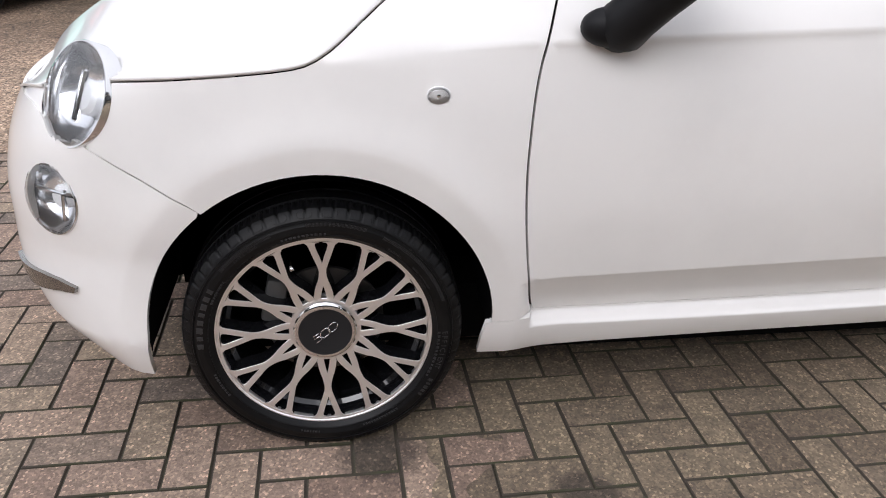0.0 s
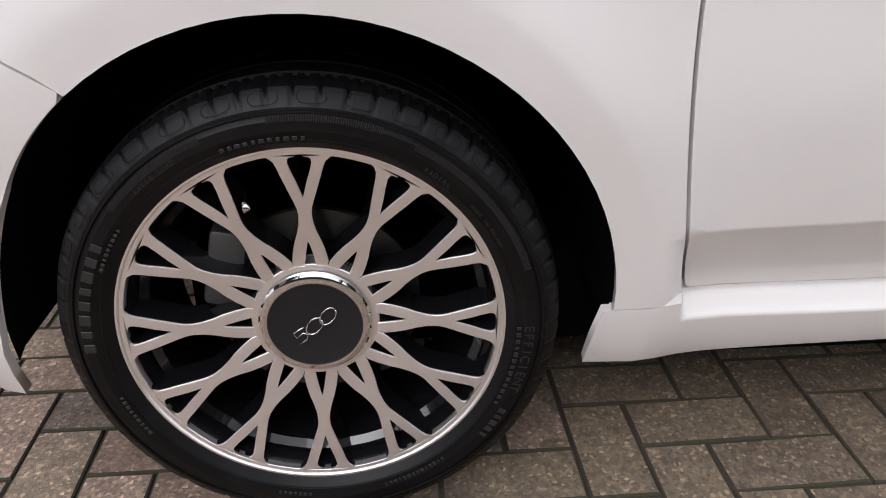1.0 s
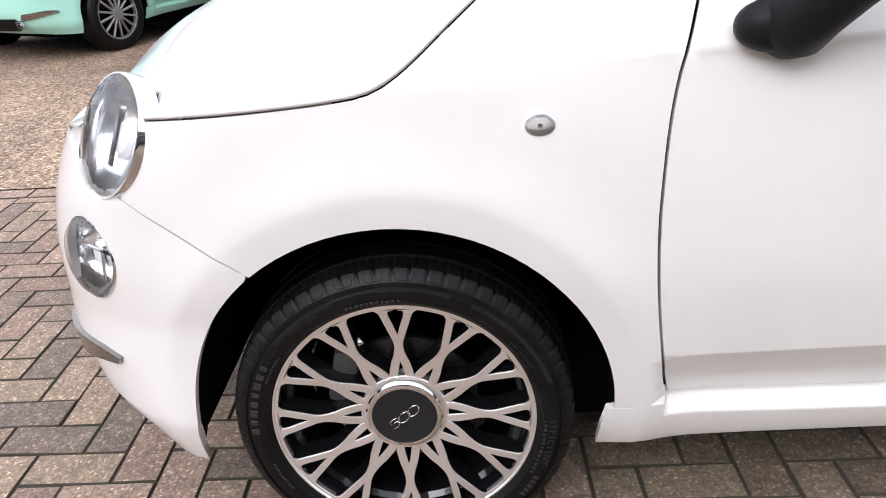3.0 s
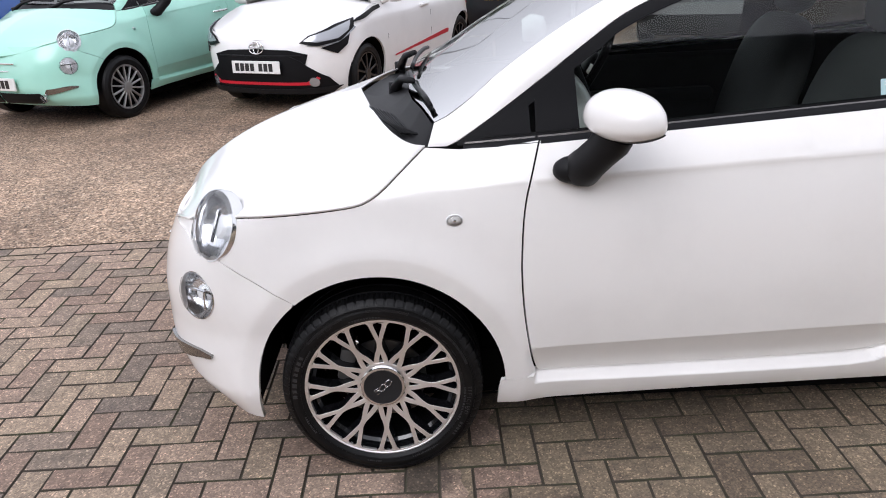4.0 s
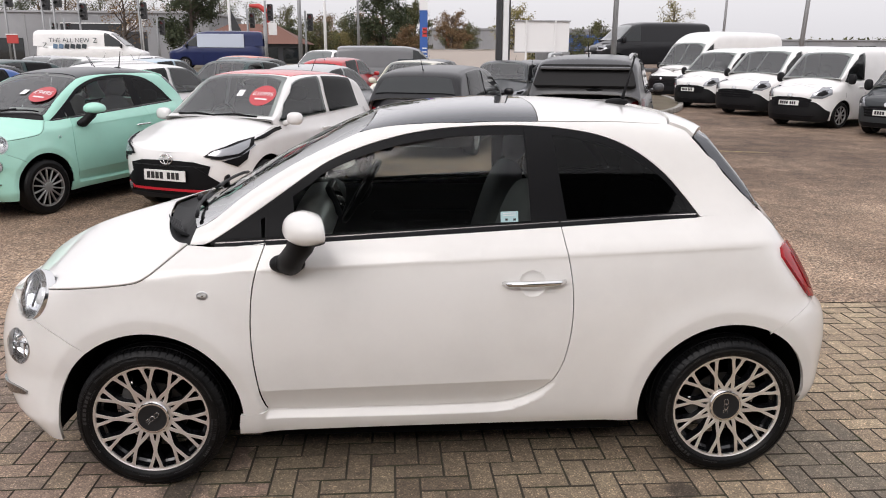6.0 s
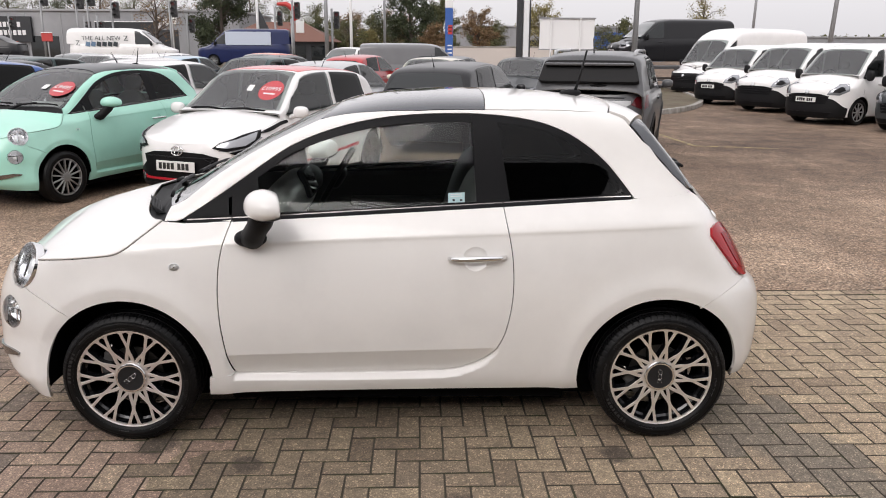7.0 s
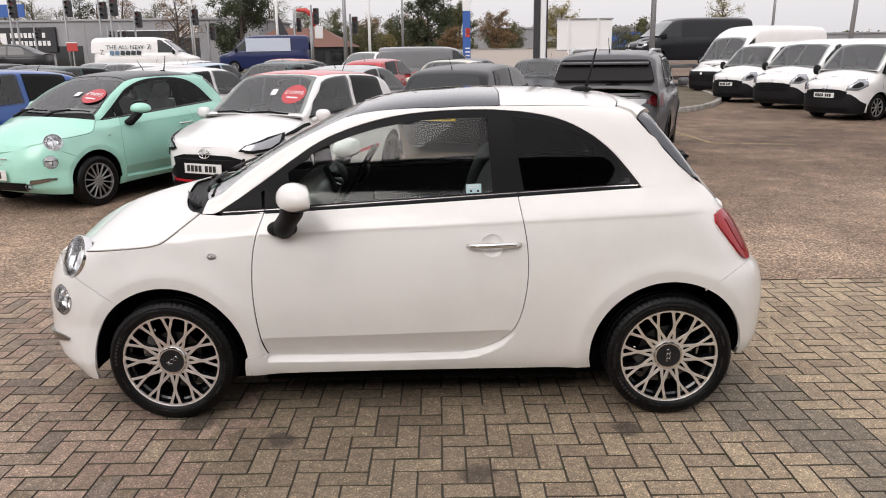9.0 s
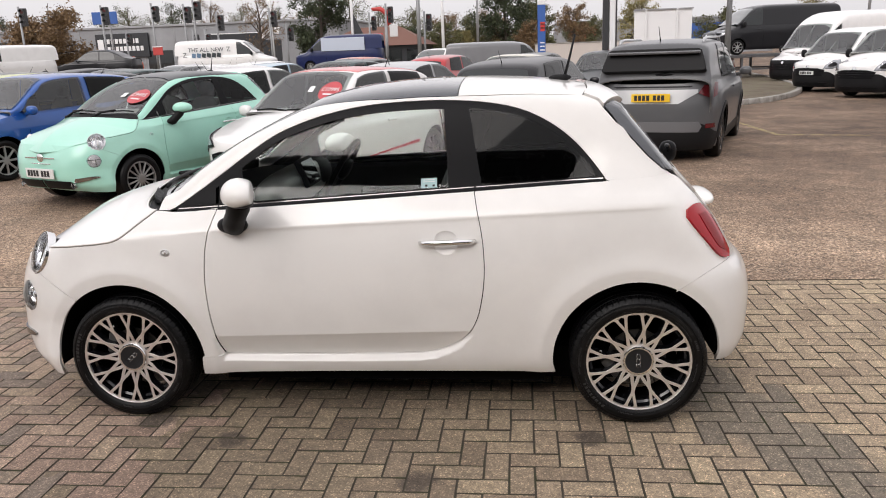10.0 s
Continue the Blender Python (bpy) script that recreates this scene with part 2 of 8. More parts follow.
# ---- curved panels ----
def curve1(*pts):
    """A smooth monotone curve through (x, y) points, for numpy arrays."""
    xs, ys = np.array([p[0] for p in pts], float), np.array([p[1] for p in pts], float)
    h, d = np.diff(xs), np.diff(ys) / np.diff(xs)
    m = np.zeros_like(xs)
    m[0], m[-1] = d[0], d[-1]
    for i in range(1, len(xs) - 1):
        if d[i - 1] * d[i] > 0:
            w1, w2 = 2 * h[i] + h[i - 1], h[i] + 2 * h[i - 1]
            m[i] = (w1 + w2) / (w1 / d[i - 1] + w2 / d[i])

    def f(x):
        x = np.asarray(x, float)
        i = np.clip(np.searchsorted(xs, x) - 1, 0, len(xs) - 2)
        t = np.clip((x - xs[i]) / h[i], -2, 3)
        tt = np.clip(t, 0, 1)
        v = (1 + 2 * tt) * (1 - tt) ** 2 * ys[i] + tt * (1 - tt) ** 2 * h[i] * m[i] + tt * tt * (3 - 2 * tt) * ys[i + 1] + tt * tt * (tt - 1) * h[i] * m[i + 1]
        return v + np.where(t < 0, t * h[i] * m[0], 0) + np.where(t > 1, (t - 1) * h[i] * m[-1], 0)

    return f


def smooth_line(pts, step=0.02):
    """Points along a Catmull-Rom curve through pts."""
    p = [np.array(q, float) for q in pts]
    p = [2 * p[0] - p[1], *p, 2 * p[-1] - p[-2]]
    out = []
    for a, b, c, d in zip(p, p[1:], p[2:], p[3:]):
        n = max(1, int(np.linalg.norm(c - b) / step))
        for i in range(n):
            t = i / n
            out.append(0.5 * (2 * b + (c - a) * t + (2 * a - 5 * b + 4 * c - d) * t * t + (3 * b - a - 3 * c + d) * t ** 3))
    out.append(p[-2])
    return [tuple(q) for q in out]


def arc(cx, cz, r, a0, a1, n=28, rz=None):
    rz = rz or r
    return [(cx + r * math.cos(radians(a0 + (a1 - a0) * i / n)), cz + rz * math.sin(radians(a0 + (a1 - a0) * i / n))) for i in range(n + 1)]


def densify(loop, step):
    out = []
    for a, b in zip(loop, loop[1:] + loop[:1]):
        n = max(1, int(math.hypot(b[0] - a[0], b[1] - a[1]) / step))
        out += [(a[0] + (b[0] - a[0]) * i / n, a[1] + (b[1] - a[1]) * i / n) for i in range(n)]
    return out


def inside(px, pz, loop):
    res = np.zeros(len(px), bool)
    near = np.full(len(px), 9.0)
    for (x0, z0), (x1, z1) in zip(loop, loop[1:] + loop[:1]):
        if z0 != z1:
            hit = ((z0 > pz) != (z1 > pz)) & (px < (x1 - x0) * (pz - z0) / (z1 - z0) + x0)
            res ^= hit
        dx, dz = x1 - x0, z1 - z0
        q = dx * dx + dz * dz
        t = np.clip(((px - x0) * dx + (pz - z0) * dz) / q, 0, 1) if q > 0 else 0
        near = np.minimum(near, np.hypot(px - x0 - t * dx, pz - z0 - t * dz))
    return res, near


def fill2d(loop, step, rows=(), cuts=()):
    """A triangulated plane region with points inside it at that spacing, and openings cut out along loops."""
    from mathutils.geometry import delaunay_2d_cdt
    clean = []
    for p in densify(loop, step):
        if not clean or math.hypot(p[0] - clean[-1][0], p[1] - clean[-1][1]) > step * 0.08:
            clean.append(p)
    if math.hypot(clean[0][0] - clean[-1][0], clean[0][1] - clean[-1][1]) < step * 0.08:
        clean.pop()
    xs, zs = [p[0] for p in clean], [p[1] for p in clean]
    gx, gz = np.meshgrid(np.arange(min(xs), max(xs) + step, step), np.arange(min(zs), max(zs) + step, step))
    gx[::2] += step / 2
    gx, gz = gx.ravel(), gz.ravel()
    ok, near = inside(gx, gz, clean)
    ok &= near > step * 0.45
    n = len(clean)
    if len(rows):
        rx, rz = np.array(rows, float).T
        keep, far = inside(rx, rz, clean)
        keep &= far > step * 0.15
        rx, rz = rx[keep], rz[keep]
        ok &= np.array([np.min(np.hypot(rx - a, rz - b)) > step * 0.4 for a, b in zip(gx, gz)])
        gx, gz, ok = np.r_[gx, rx], np.r_[gz, rz], np.r_[ok, np.ones(len(rx), bool)]
    vs = [Vector(p) for p in clean] + [Vector((x, z)) for x, z in zip(gx[ok], gz[ok])]
    edges = [(i, (i + 1) % n) for i in range(n)]
    for c in cuts:
        c = densify(list(c), step * 1.5)
        o, m = len(vs), len(c)
        vs += [Vector(p) for p in c]
        edges += [(o + i, o + (i + 1) % m) for i in range(m)]
    out = delaunay_2d_cdt(vs, edges, [], 1, 1e-5)
    uv, faces = np.array([tuple(v) for v in out[0]]), [tuple(f) for f in out[2]]
    for c in cuts:
        mid = np.array([uv[list(f)].mean(0) for f in faces])
        hit, _near = inside(mid[:, 0], mid[:, 1], list(c))
        faces = [f for f, h in zip(faces, hit) if not h]
    return uv, faces


def surface_panel(name, loop, surf, mat, parent, step=0.03, lift=0.0, lip=0.012, mirror=False, label="", rows=(), holes=(), soften=None, cuts=()):
    """A panel: the 2D loop laid on surf(u, v) -> (x, y, z), lifted along the normal, with an inward lip round its edge."""
    uv, faces = fill2d(loop, step, rows, cuts)
    e = 1e-4
    p = surf(uv[:, 0], uv[:, 1])
    du = surf(uv[:, 0] + e, uv[:, 1]) - surf(uv[:, 0] - e, uv[:, 1])
    dv = surf(uv[:, 0], uv[:, 1] + e) - surf(uv[:, 0], uv[:, 1] - e)
    nrm = np.cross(du, dv)
    nrm /= np.maximum(np.linalg.norm(nrm, axis=1, keepdims=True), 1e-12)
    mid = p.mean(0)
    ref = np.array((0.0, -1.0, 0.3)) if abs(mid[1]) > 0.3 else np.array((mid[0] * 0.2, 0.0, 1.0))
    if abs(mid[1]) <= 0.45 and mid[2] < 0.62:
        ref = np.array((mid[0], -0.2, 0.1))     # low on the nose or the tail
    if (nrm @ ref).mean() < 0:
        nrm = -nrm
    if soften:
        nrm = soften(p, nrm)
    centre = np.abs(p[:, 1]) < 0.0123     # both halves meet on the middle line
    p[centre, 1], nrm[centre, 1] = 0.0, 0.0
    nrm /= np.maximum(np.linalg.norm(nrm, axis=1, keepdims=True), 1e-12)
    p = p + nrm * lift
    for c, hr in holes:
        faces = [f for f in faces if np.linalg.norm(p[list(f)].mean(0) - np.array(c)) > hr]
    tri = []
    for f in faces:
        a, b, c = (p[i] for i in f[:3])
        tri.append(f if np.dot(np.cross(b - a, c - a), nrm[f[0]]) > 0 else f[::-1])
    n = len(p)
    verts, norms = list(p), list(nrm)
    if lip:
        count = {}
        for f in tri:
            for a, b in zip(f, f[1:] + f[:1]):
                count[(a, b)] = count.get((a, b), 0) + 1
        edges = [(a, b) for (a, b) in count if (b, a) not in count]
        idx = {}
        for a, b in edges:
            for q in (a, b):
                if q not in idx:
                    idx[q] = len(verts)
                    verts += [p[q], p[q] - nrm[q] * lip]
                    norms += [nrm[q], nrm[q]]
        for a, b in edges:
            tri.append((idx[b], idx[a], idx[a] + 1, idx[b] + 1))
            t = np.cross(p[b] - p[a], nrm[a])
            t /= max(np.linalg.norm(t), 1e-9)
            for q in (idx[a], idx[a] + 1, idx[b], idx[b] + 1):
                norms[q] = t
    verts, norms = np.array(verts), np.array(norms)
    if mirror:
        verts, norms = verts * (1, -1, 1), norms * (1, -1, 1)
        tri = [f[::-1] for f in tri]
    return mesh_object(name, verts, tri, mat, parent, True, norms, label)


class Shape:
    """The outer surface of a car whose nose points to -x: rings of rounded plan for the body, sections for the cabin."""

    def __init__(self, half, nose, tail, cabin, belt, tumble, x0=(-1.0, 1.0), n=(3.6, 4.0), arches=(), rake=(0.02, 0.03), sec=(16.0, 2.5), flare=0.014, bonnet=None):
        self.half, self.nose, self.tail, self.cabin, self.tumble = (curve1(*c) for c in (half, nose, tail, cabin, tumble))
        self.belt, self.x0, self.n, self.arches, self.rake, self.sec, self.flare = belt, x0, n, arches, rake, sec, flare
        self.bonnet = bonnet
        self.pillar = None
        self.bulge = None
        self.round = 0.0
        self.ridge = 0.0

    def zz(self, x, z):
        return z - np.clip(x, -1.3, 1.4) * (self.rake[0] + self.rake[1] * np.clip((z - 0.3) / 0.7, 0, 1))

    def _ends(self, s, z):
        front = s < self.x0[0]
        a = np.where(front, self.x0[0] - self.nose(z), self.tail(z) - self.x0[1])
        xr = np.where(front, -1.25, 1.3)
        b = self.half(self.zz(xr, z))
        return front, np.maximum(a, 0.05), b, np.where(front, self.n[0], self.n[1])

    def body(self, s, z):
        """(x, y, z) of the side that faces -y, for a way s along the plan and a height."""
        s, z = np.broadcast_arrays(np.asarray(s, float), np.asarray(z, float))
        mid = (s >= self.x0[0]) & (s <= self.x0[1])
        front, a, b, n = self._ends(s, z)
        v = np.where(front, self.x0[0] - s, s - self.x0[1])
        lo, hi = np.zeros_like(s), np.ones_like(s)
        for _ in range(34):
            m = (lo + hi) / 2
            f = a * m + b * (1 - (1 - m ** n) ** (1 / n))
            lo, hi = np.where(f < v, m, lo), np.where(f < v, hi, m)
        m = (lo + hi) / 2
        x = np.where(mid, s, np.where(front, self.x0[0] - a * m, self.x0[1] + a * m))
        xw = np.clip(x, -1.25, 1.3)
        w = self.half(self.zz(xw, z))
        if self.bulge is not None:
            w = w + self.bulge(x, z)
        y = np.where(mid, w, w * (1 - np.minimum(m, 1) ** n) ** (1 / n))
        for cx, cz, r in self.arches:
            d = np.hypot(x - cx, z - cz)
            out = np.exp(-(np.maximum(d - r - self.ridge, 0) / 0.055) ** 2)
            if self.ridge:
                out = out - 0.45 * np.clip((r + self.ridge - d) / self.ridge, 0, 1.3)
            y = y + self.flare * out * (y > 0.3)
        return np.stack([x, -y, z], -1)

    def s_of(self, x, z):
        """The way along the plan at a side place x and height z."""
        x, z = float(x), float(z)
        if self.x0[0] <= x <= self.x0[1]:
            return x
        front, a, b, n = (float(q) for q in self._ends(np.array(-9.0 if x < 0 else 9.0), np.array(z)))
        m = min(abs(x - (self.x0[0] if front else self.x0[1])) / a, 1.0)
        v = a * m + b * (1 - (1 - m ** n) ** (1 / n))
        return self.x0[0] - v if front else self.x0[1] + v

    def s_mid(self, z, front=True, y=0.002):
        """The way along the plan at the car's middle, or y metres off it."""
        y = max(y, 0.012)
        f, a, b, n = (float(q) for q in self._ends(np.array(-9.0 if front else 9.0), np.array(z)))
        m = (1 - (min(y, b) / b) ** n) ** (1 / n)
        v = a * m + b - y
        return self.x0[0] - v if front else self.x0[1] + v

    def face(self, pts, front=True):
        """A loop on the nose or the tail, given as distance y from the middle and height z."""
        return [(self.s_mid(z, front, y), z) for y, z in densify(pts, 0.035)]

    def mid_line(self, z0, z1, front=True):
        """Points up or down the middle of the nose or the tail, ends left out."""
        return [(self.s_mid(z, front), z) for z in np.linspace(z0, z1, 16)[1:-1]]

    def _m(self, x):
        """The cabin's corners grow rounder towards the foot of the windscreen."""
        return self.sec[0] - self.round * np.clip((-0.58 - np.asarray(x, float)) / 0.32, 0, 1)

    def loop(self, pts):
        return [(self.s_of(x, z), z) for x, z in pts]

    def _section(self, x, h):
        zb, zc = self.belt(x), np.maximum(self.cabin(x), self.belt(x) + 0.02)
        z = zb + (zc - zb) * h
        m, k = self._m(x), self.sec[1]
        y = self.tumble(z) * self.side(x)
        if self.pillar is not None:
            xs, d, line = self.pillar
            y = y + np.interp(x, xs, d) * np.exp(-np.maximum(z - line(x), 0) / 0.13)
        return y * (1 - np.clip(h, 0, 1) ** m) ** (1 / k), z

    def side(self, x):
        return 1 - np.where(x < 0, 0.10, 0.055) * np.clip((np.abs(x - 0.1) - 0.55) / 0.9, 0, 1) ** 2

    def top(self, x, v):
        """(x, y, z) of the cabin for a place x and a way v (0 at the belt, 2 at the middle)."""
        x, v = np.broadcast_arrays(np.asarray(x, float), np.asarray(v, float))
        lo, hi = np.zeros_like(x), np.ones_like(x)
        m, k = self._m(x), self.sec[1]
        for _ in range(34):
            h = (lo + hi) / 2
            f = h + 1 - (1 - h ** m) ** (1 / k)
            lo, hi = np.where(f < v, h, lo), np.where(f < v, hi, h)
        y, z = self._section(x, (lo + hi) / 2)
        return np.stack([x, -y, z], -1)

    def v_of_z(self, x, z):
        zb, zc = float(self.belt(x)), float(max(self.cabin(x), self.belt(x) + 0.02))
        h = min(max((z - zb) / (zc - zb), 0.0), 0.99999)
        m, k = float(self._m(x)), self.sec[1]
        return h + 1 - (1 - h ** m) ** (1 / k)

    def v_of_y(self, x, y):
        lo, hi = 0.0, 1.0
        m, k = float(self._m(x)), self.sec[1]
        for _ in range(40):
            h = (lo + hi) / 2
            if self._section(x, h)[0] > y:
                lo = h
            else:
                hi = h
        return h + 1 - (1 - h ** m) ** (1 / k)

    def tops(self, pts):
        return [(x, self.v_of_z(x, z)) for x, z in pts]

    def plans(self, pts):
        """Loop points given as x and distance y from the middle."""
        return [(x, self.v_of_y(x, y)) for x, y in pts]


# ---- wheels ----
TYRE_R, RIM_R = 0.291, 0.222
CAP_BLACK = material("matt_black_cap", (0.015, 0.015, 0.016), 0.6, spec=0.3)


def tyre_mesh():
    prof = [(0.212, 0.02), (0.222, -0.006), (0.232, -0.016), (0.245, -0.021), (0.256, -0.020), (0.262, -0.017), (0.268, -0.016), (0.278, -0.010), (0.2855, -0.001), (0.2885, 0.008), (0.2895, 0.018),
            (0.2905, 0.030), (0.286, 0.031), (0.286, 0.037), (0.2908, 0.038), (0.291, 0.075), (0.286, 0.076), (0.286, 0.084), (0.291, 0.085), (0.291, 0.125), (0.286, 0.126), (0.286, 0.134), (0.2908, 0.135),
            (0.289, 0.165), (0.283, 0.178), (0.26, 0.195), (0.235, 0.192), (0.212, 0.16)]
    bm = lathe(prof, 576)
    # narrow cuts across the shoulder blocks
    for v in bm.verts:
        r = math.hypot(v.co.x, v.co.z)
        if r > 0.276 and -0.0125 < v.co.y < 0.0312:
            k = round(math.atan2(v.co.z, v.co.x) / (2 * math.pi) * 576) % 9
            if k == 0 or (k == 5 and v.co.y > 0.012):
                f = 1 - (0.0065 if v.co.y > -0.008 else 0.0026) / r
                v.co.x *= f
                v.co.z *= f
    return bm


def forked_wheel(car, words=True):
    """Alloy wheel with twelve forked spokes, machined faces over gloss black, on a low tyre. Its outer face looks to -y."""
    w = empty("wheel")
    w.parent = car
    ty = part("tyre", tyre_mesh(), RUBBER, w, "black low-profile tyre with a lettered sidewall", 20)
    # raised oblong outlines of the shoulder blocks
    bm = bmesh.new()
    for i in range(36):
        mm = Matrix.Rotation(2 * math.pi * (i + 0.4) / 36, 4, "Y")
        loop = [(0.2775 + 0.0055 * math.cos(t), -0.0103 + 0.0064 * math.cos(t), 0.0150 * math.copysign(abs(math.sin(t)) ** 0.5, math.sin(t))) for t in np.linspace(0, 2 * math.pi, 17)]
        tube(bm, [mm @ Vector(q) for q in loop], 0.00035, 4, False)
    part("shoulder_block", bm, RUBBER, ty)["kind"] = "stuff"
    # moulded words that can still be read
    def arc_words(text, mid, r, size, gap):
        for i, ch in enumerate(text):
            if ch == " ":
                continue
            a = radians(mid) - (i - (len(text) - 1) / 2) * gap / r
            lettering("sidewall_word", ch, size, Matrix.Rotation(math.pi / 2 - a, 4, "Y") @ Matrix.Translation((0, -0.0204, r)), SIDEWALL_PRINT, ty, 0.0006)
    if words:
        arc_words("EFFICIENT", -10, 0.2485, 0.0165, 0.0108)
        arc_words("EXTRA LOAD", 126, 0.2475, 0.0075, 0.0058)
        arc_words("RADIAL", 53, 0.2385, 0.0070, 0.0058)
        arc_words("MADE IN POLAND", 34, 0.2385, 0.0055, 0.0044)
    # moulded sidewall writing, too worn to read: short raised bars in two arcs
    for mid, count, wide, r0, tall in ((166, 8, 4.3, 0.2495, 0.012), (-13, 13, 2.2, 0.2365, 0.005), (-33, 5, 2.4, 0.2495, 0.009), (98, 11, 2.0, 0.2375, 0.004), (150, 9, 1.6, 0.2375, 0.004), (205, 9, 1.7, 0.2400, 0.005), (-62, 14, 1.5, 0.2395, 0.005), (-100, 7, 1.5, 0.2400, 0.005)):
        bm = bmesh.new()
        for i in range(count):
            a = radians(mid + (i - (count - 1) / 2) * wide)
            rr = r0
            box(bm, (rr, -0.0208, 0), (tall, 0.0016, rr * radians(wide) * (0.45 + 0.25 * ((i * 7) % 3) / 2)), Matrix.Rotation(-a, 4, "Y"), 0.0004)
        part("sidewall_marking", bm, SIDEWALL_PRINT, ty)["kind"] = "stuff"
    part("sidewall_rib", lathe([(0.2325, -0.0155), (0.2335, -0.0178), (0.2345, -0.0178), (0.2355, -0.0165)], 96), RUBBER, ty)
    part("sidewall_rib", lathe([(0.2620, -0.0165), (0.2630, -0.0192), (0.2650, -0.0188), (0.2660, -0.0162)], 96), RUBBER, ty)
    # ribbed bands low on the shoulder
    for a0, a1, r0 in ((112, 140, 0.2555), (18, 62, 0.2555), (70, 96, 0.2585)):
        bm = bmesh.new()
        for a in np.arange(a0, a1, 0.55):
            box(bm, (r0, -0.0212, 0), (0.0075, 0.0012, 0.0011), Matrix.Rotation(-radians(a), 4, "Y"))
        part("sidewall_ribs", bm, SIDEWALL_PRINT, ty)["kind"] = "stuff"
    # rim barrel
    part("rim_barrel", lathe([(0.2155, 0.004), (0.2135, 0.02), (0.196, 0.034), (0.191, 0.05), (0.183, 0.10), (0.188, 0.15), (0.214, 0.16)], 72), ALLOY_BLACK, w, "gloss black rim barrel")
    part("rim_lip", lathe([(0.2190, 0.008), (0.2190, -0.0045), (0.2205, -0.0068), (0.2262, -0.0068), (0.2282, -0.0040), (0.2282, 0.006)], 96), ALLOY, w, "machined outer rim lip")
    part("rim_ring", lathe([(0.2192, 0.010), (0.2138, 0.010), (0.2138, -0.0030), (0.2144, -0.0040), (0.2185, -0.0042), (0.2192, -0.0036)], 96), ALLOY, w)
    # spokes: a stem with a small pocket at its root and a fork towards the rim
    n = 12
    step = 2 * math.pi / n

    def depth(r):
        return -0.004 + 0.021 * (1 - min(max((r - 0.062) / 0.15, 0), 1)) ** 1.25

    inner = [(0.0075, 0.0700), (0.0068, 0.0735), (0.0040, 0.0900), (0.0012, 0.1030), (0, 0.1070), (0, 0.125), (0, 0.145), (0, 0.1625), (0.0010, 0.1665), (0.0055, 0.182), (0.0100, 0.195), (0.0126, 0.2045), (0.0122, 0.2085), (0.0098, 0.2108), (0.0040, 0.2118)]
    outer = [(0.0187, 0.0700), (0.0205, 0.0790), (0.0185, 0.0920), (0.0150, 0.1065), (0.0110, 0.1180), (0.0082, 0.1300), (0.0072, 0.1410), (0.0082, 0.1500), (0.0107, 0.1580), (0.0160, 0.1735), (0.0209, 0.1880), (0.0246, 0.1995), (0.0274, 0.2060), (0.0328, 0.2105), (0.0400, 0.2130)]
    cut = 0.0004

    def spoke_half(bm, sgn, y_front, y_back, spread, bevel):
        """One side of a spoke between its inner and outer edge; the front follows the dish of the wheel."""
        rows = []
        for (x0, r0), (x1, r1) in zip(inner, outer):
            xi, xo = x0, x1
            bi, bo = max(x0 - spread, 0.0) if x0 > 0 else 0.0, x1 + spread
            ring = [(xi + (bevel if x0 > 0 else 0), depth(r0) + y_front, r0), (xo - bevel, depth(r1) + y_front, r1), (xo, depth(r1) + y_front + bevel, r1), (bo, depth(r1) + y_back, r1), (bi, depth(r0) + y_back, r0), (xi, depth(r0) + y_front + bevel, r0)]
            rows.append([bm.verts.new((sgn * x, y, z)) for x, y, z in ring])
        for p, q in zip(rows, rows[1:]):
            for i in range(6):
                bm.faces.new((p[i], p[(i + 1) % 6], q[(i + 1) % 6], q[i]))
        bm.faces.new(rows[0][::-1])
        bm.faces.new(rows[-1])

    first = first_b = None
    for k in range(n):
        if first is None:
            fb, bb = bmesh.new(), bmesh.new()
            for sgn in (-1, 1):
                spoke_half(fb, sgn, 0.0, 0.0022, 0.0, cut)
                spoke_half(bb, sgn, 0.0023, 0.036, 0.0045, 0.0006)
            for q in (fb, bb):
                bmesh.ops.recalc_face_normals(q, faces=q.faces)
            first = sp = part("spoke", fb, ALLOY, w, "forked machined spoke", 25)
            first_b = part("spoke_side", bb, ALLOY_BLACK, sp, "", 25)
        else:
            sp = new("spoke", first.data)
            sp.parent = w
            sp["label"] = "forked machined spoke"
            sp.matrix_basis = Matrix.Rotation(step * k, 4, "Y")
            new("spoke_side", first_b.data).parent = sp
    # black ledge inside the rim
    part("rim_ledge", lathe([(0.2135, 0.010), (0.2120, 0.004), (0.2065, 0.016), (0.2040, 0.034), (0.196, 0.040)], 72), ALLOY_BLACK, w, "gloss black inner ledge")
    # hub
    hub = empty("wheel_centre")
    hub.parent = w
    hub.location.y = 0.0195
    part("hub_ring", lathe([(0.0752, 0.012), (0.0752, -0.0030), (0.0742, -0.0042), (0.060, -0.0048)], 64), ALLOY, hub)
    part("hub_body", lathe([(0.090, 0.05), (0.080, 0.012), (0.0, 0.012)], 48), ALLOY_BLACK, hub)
    cap = part("centre_cap", lathe([(0.057, -0.006), (0.0575, -0.0135), (0.0555, -0.0155), (0.0545, -0.0150), (0.053, -0.0145), (0.0, -0.0158)], 64), CAP_BLACK, hub, "matt black centre cap with a chrome ring")
    part("cap_ring", lathe([(0.0665, -0.006), (0.0662, -0.0105), (0.0640, -0.0135), (0.0585, -0.0155), (0.0555, -0.0150), (0.0545, -0.0135)], 64), CHROME, hub)
    # emblem: three linked loops drawn as bent wire
    bm = bmesh.new()
    a = math.radians(38)
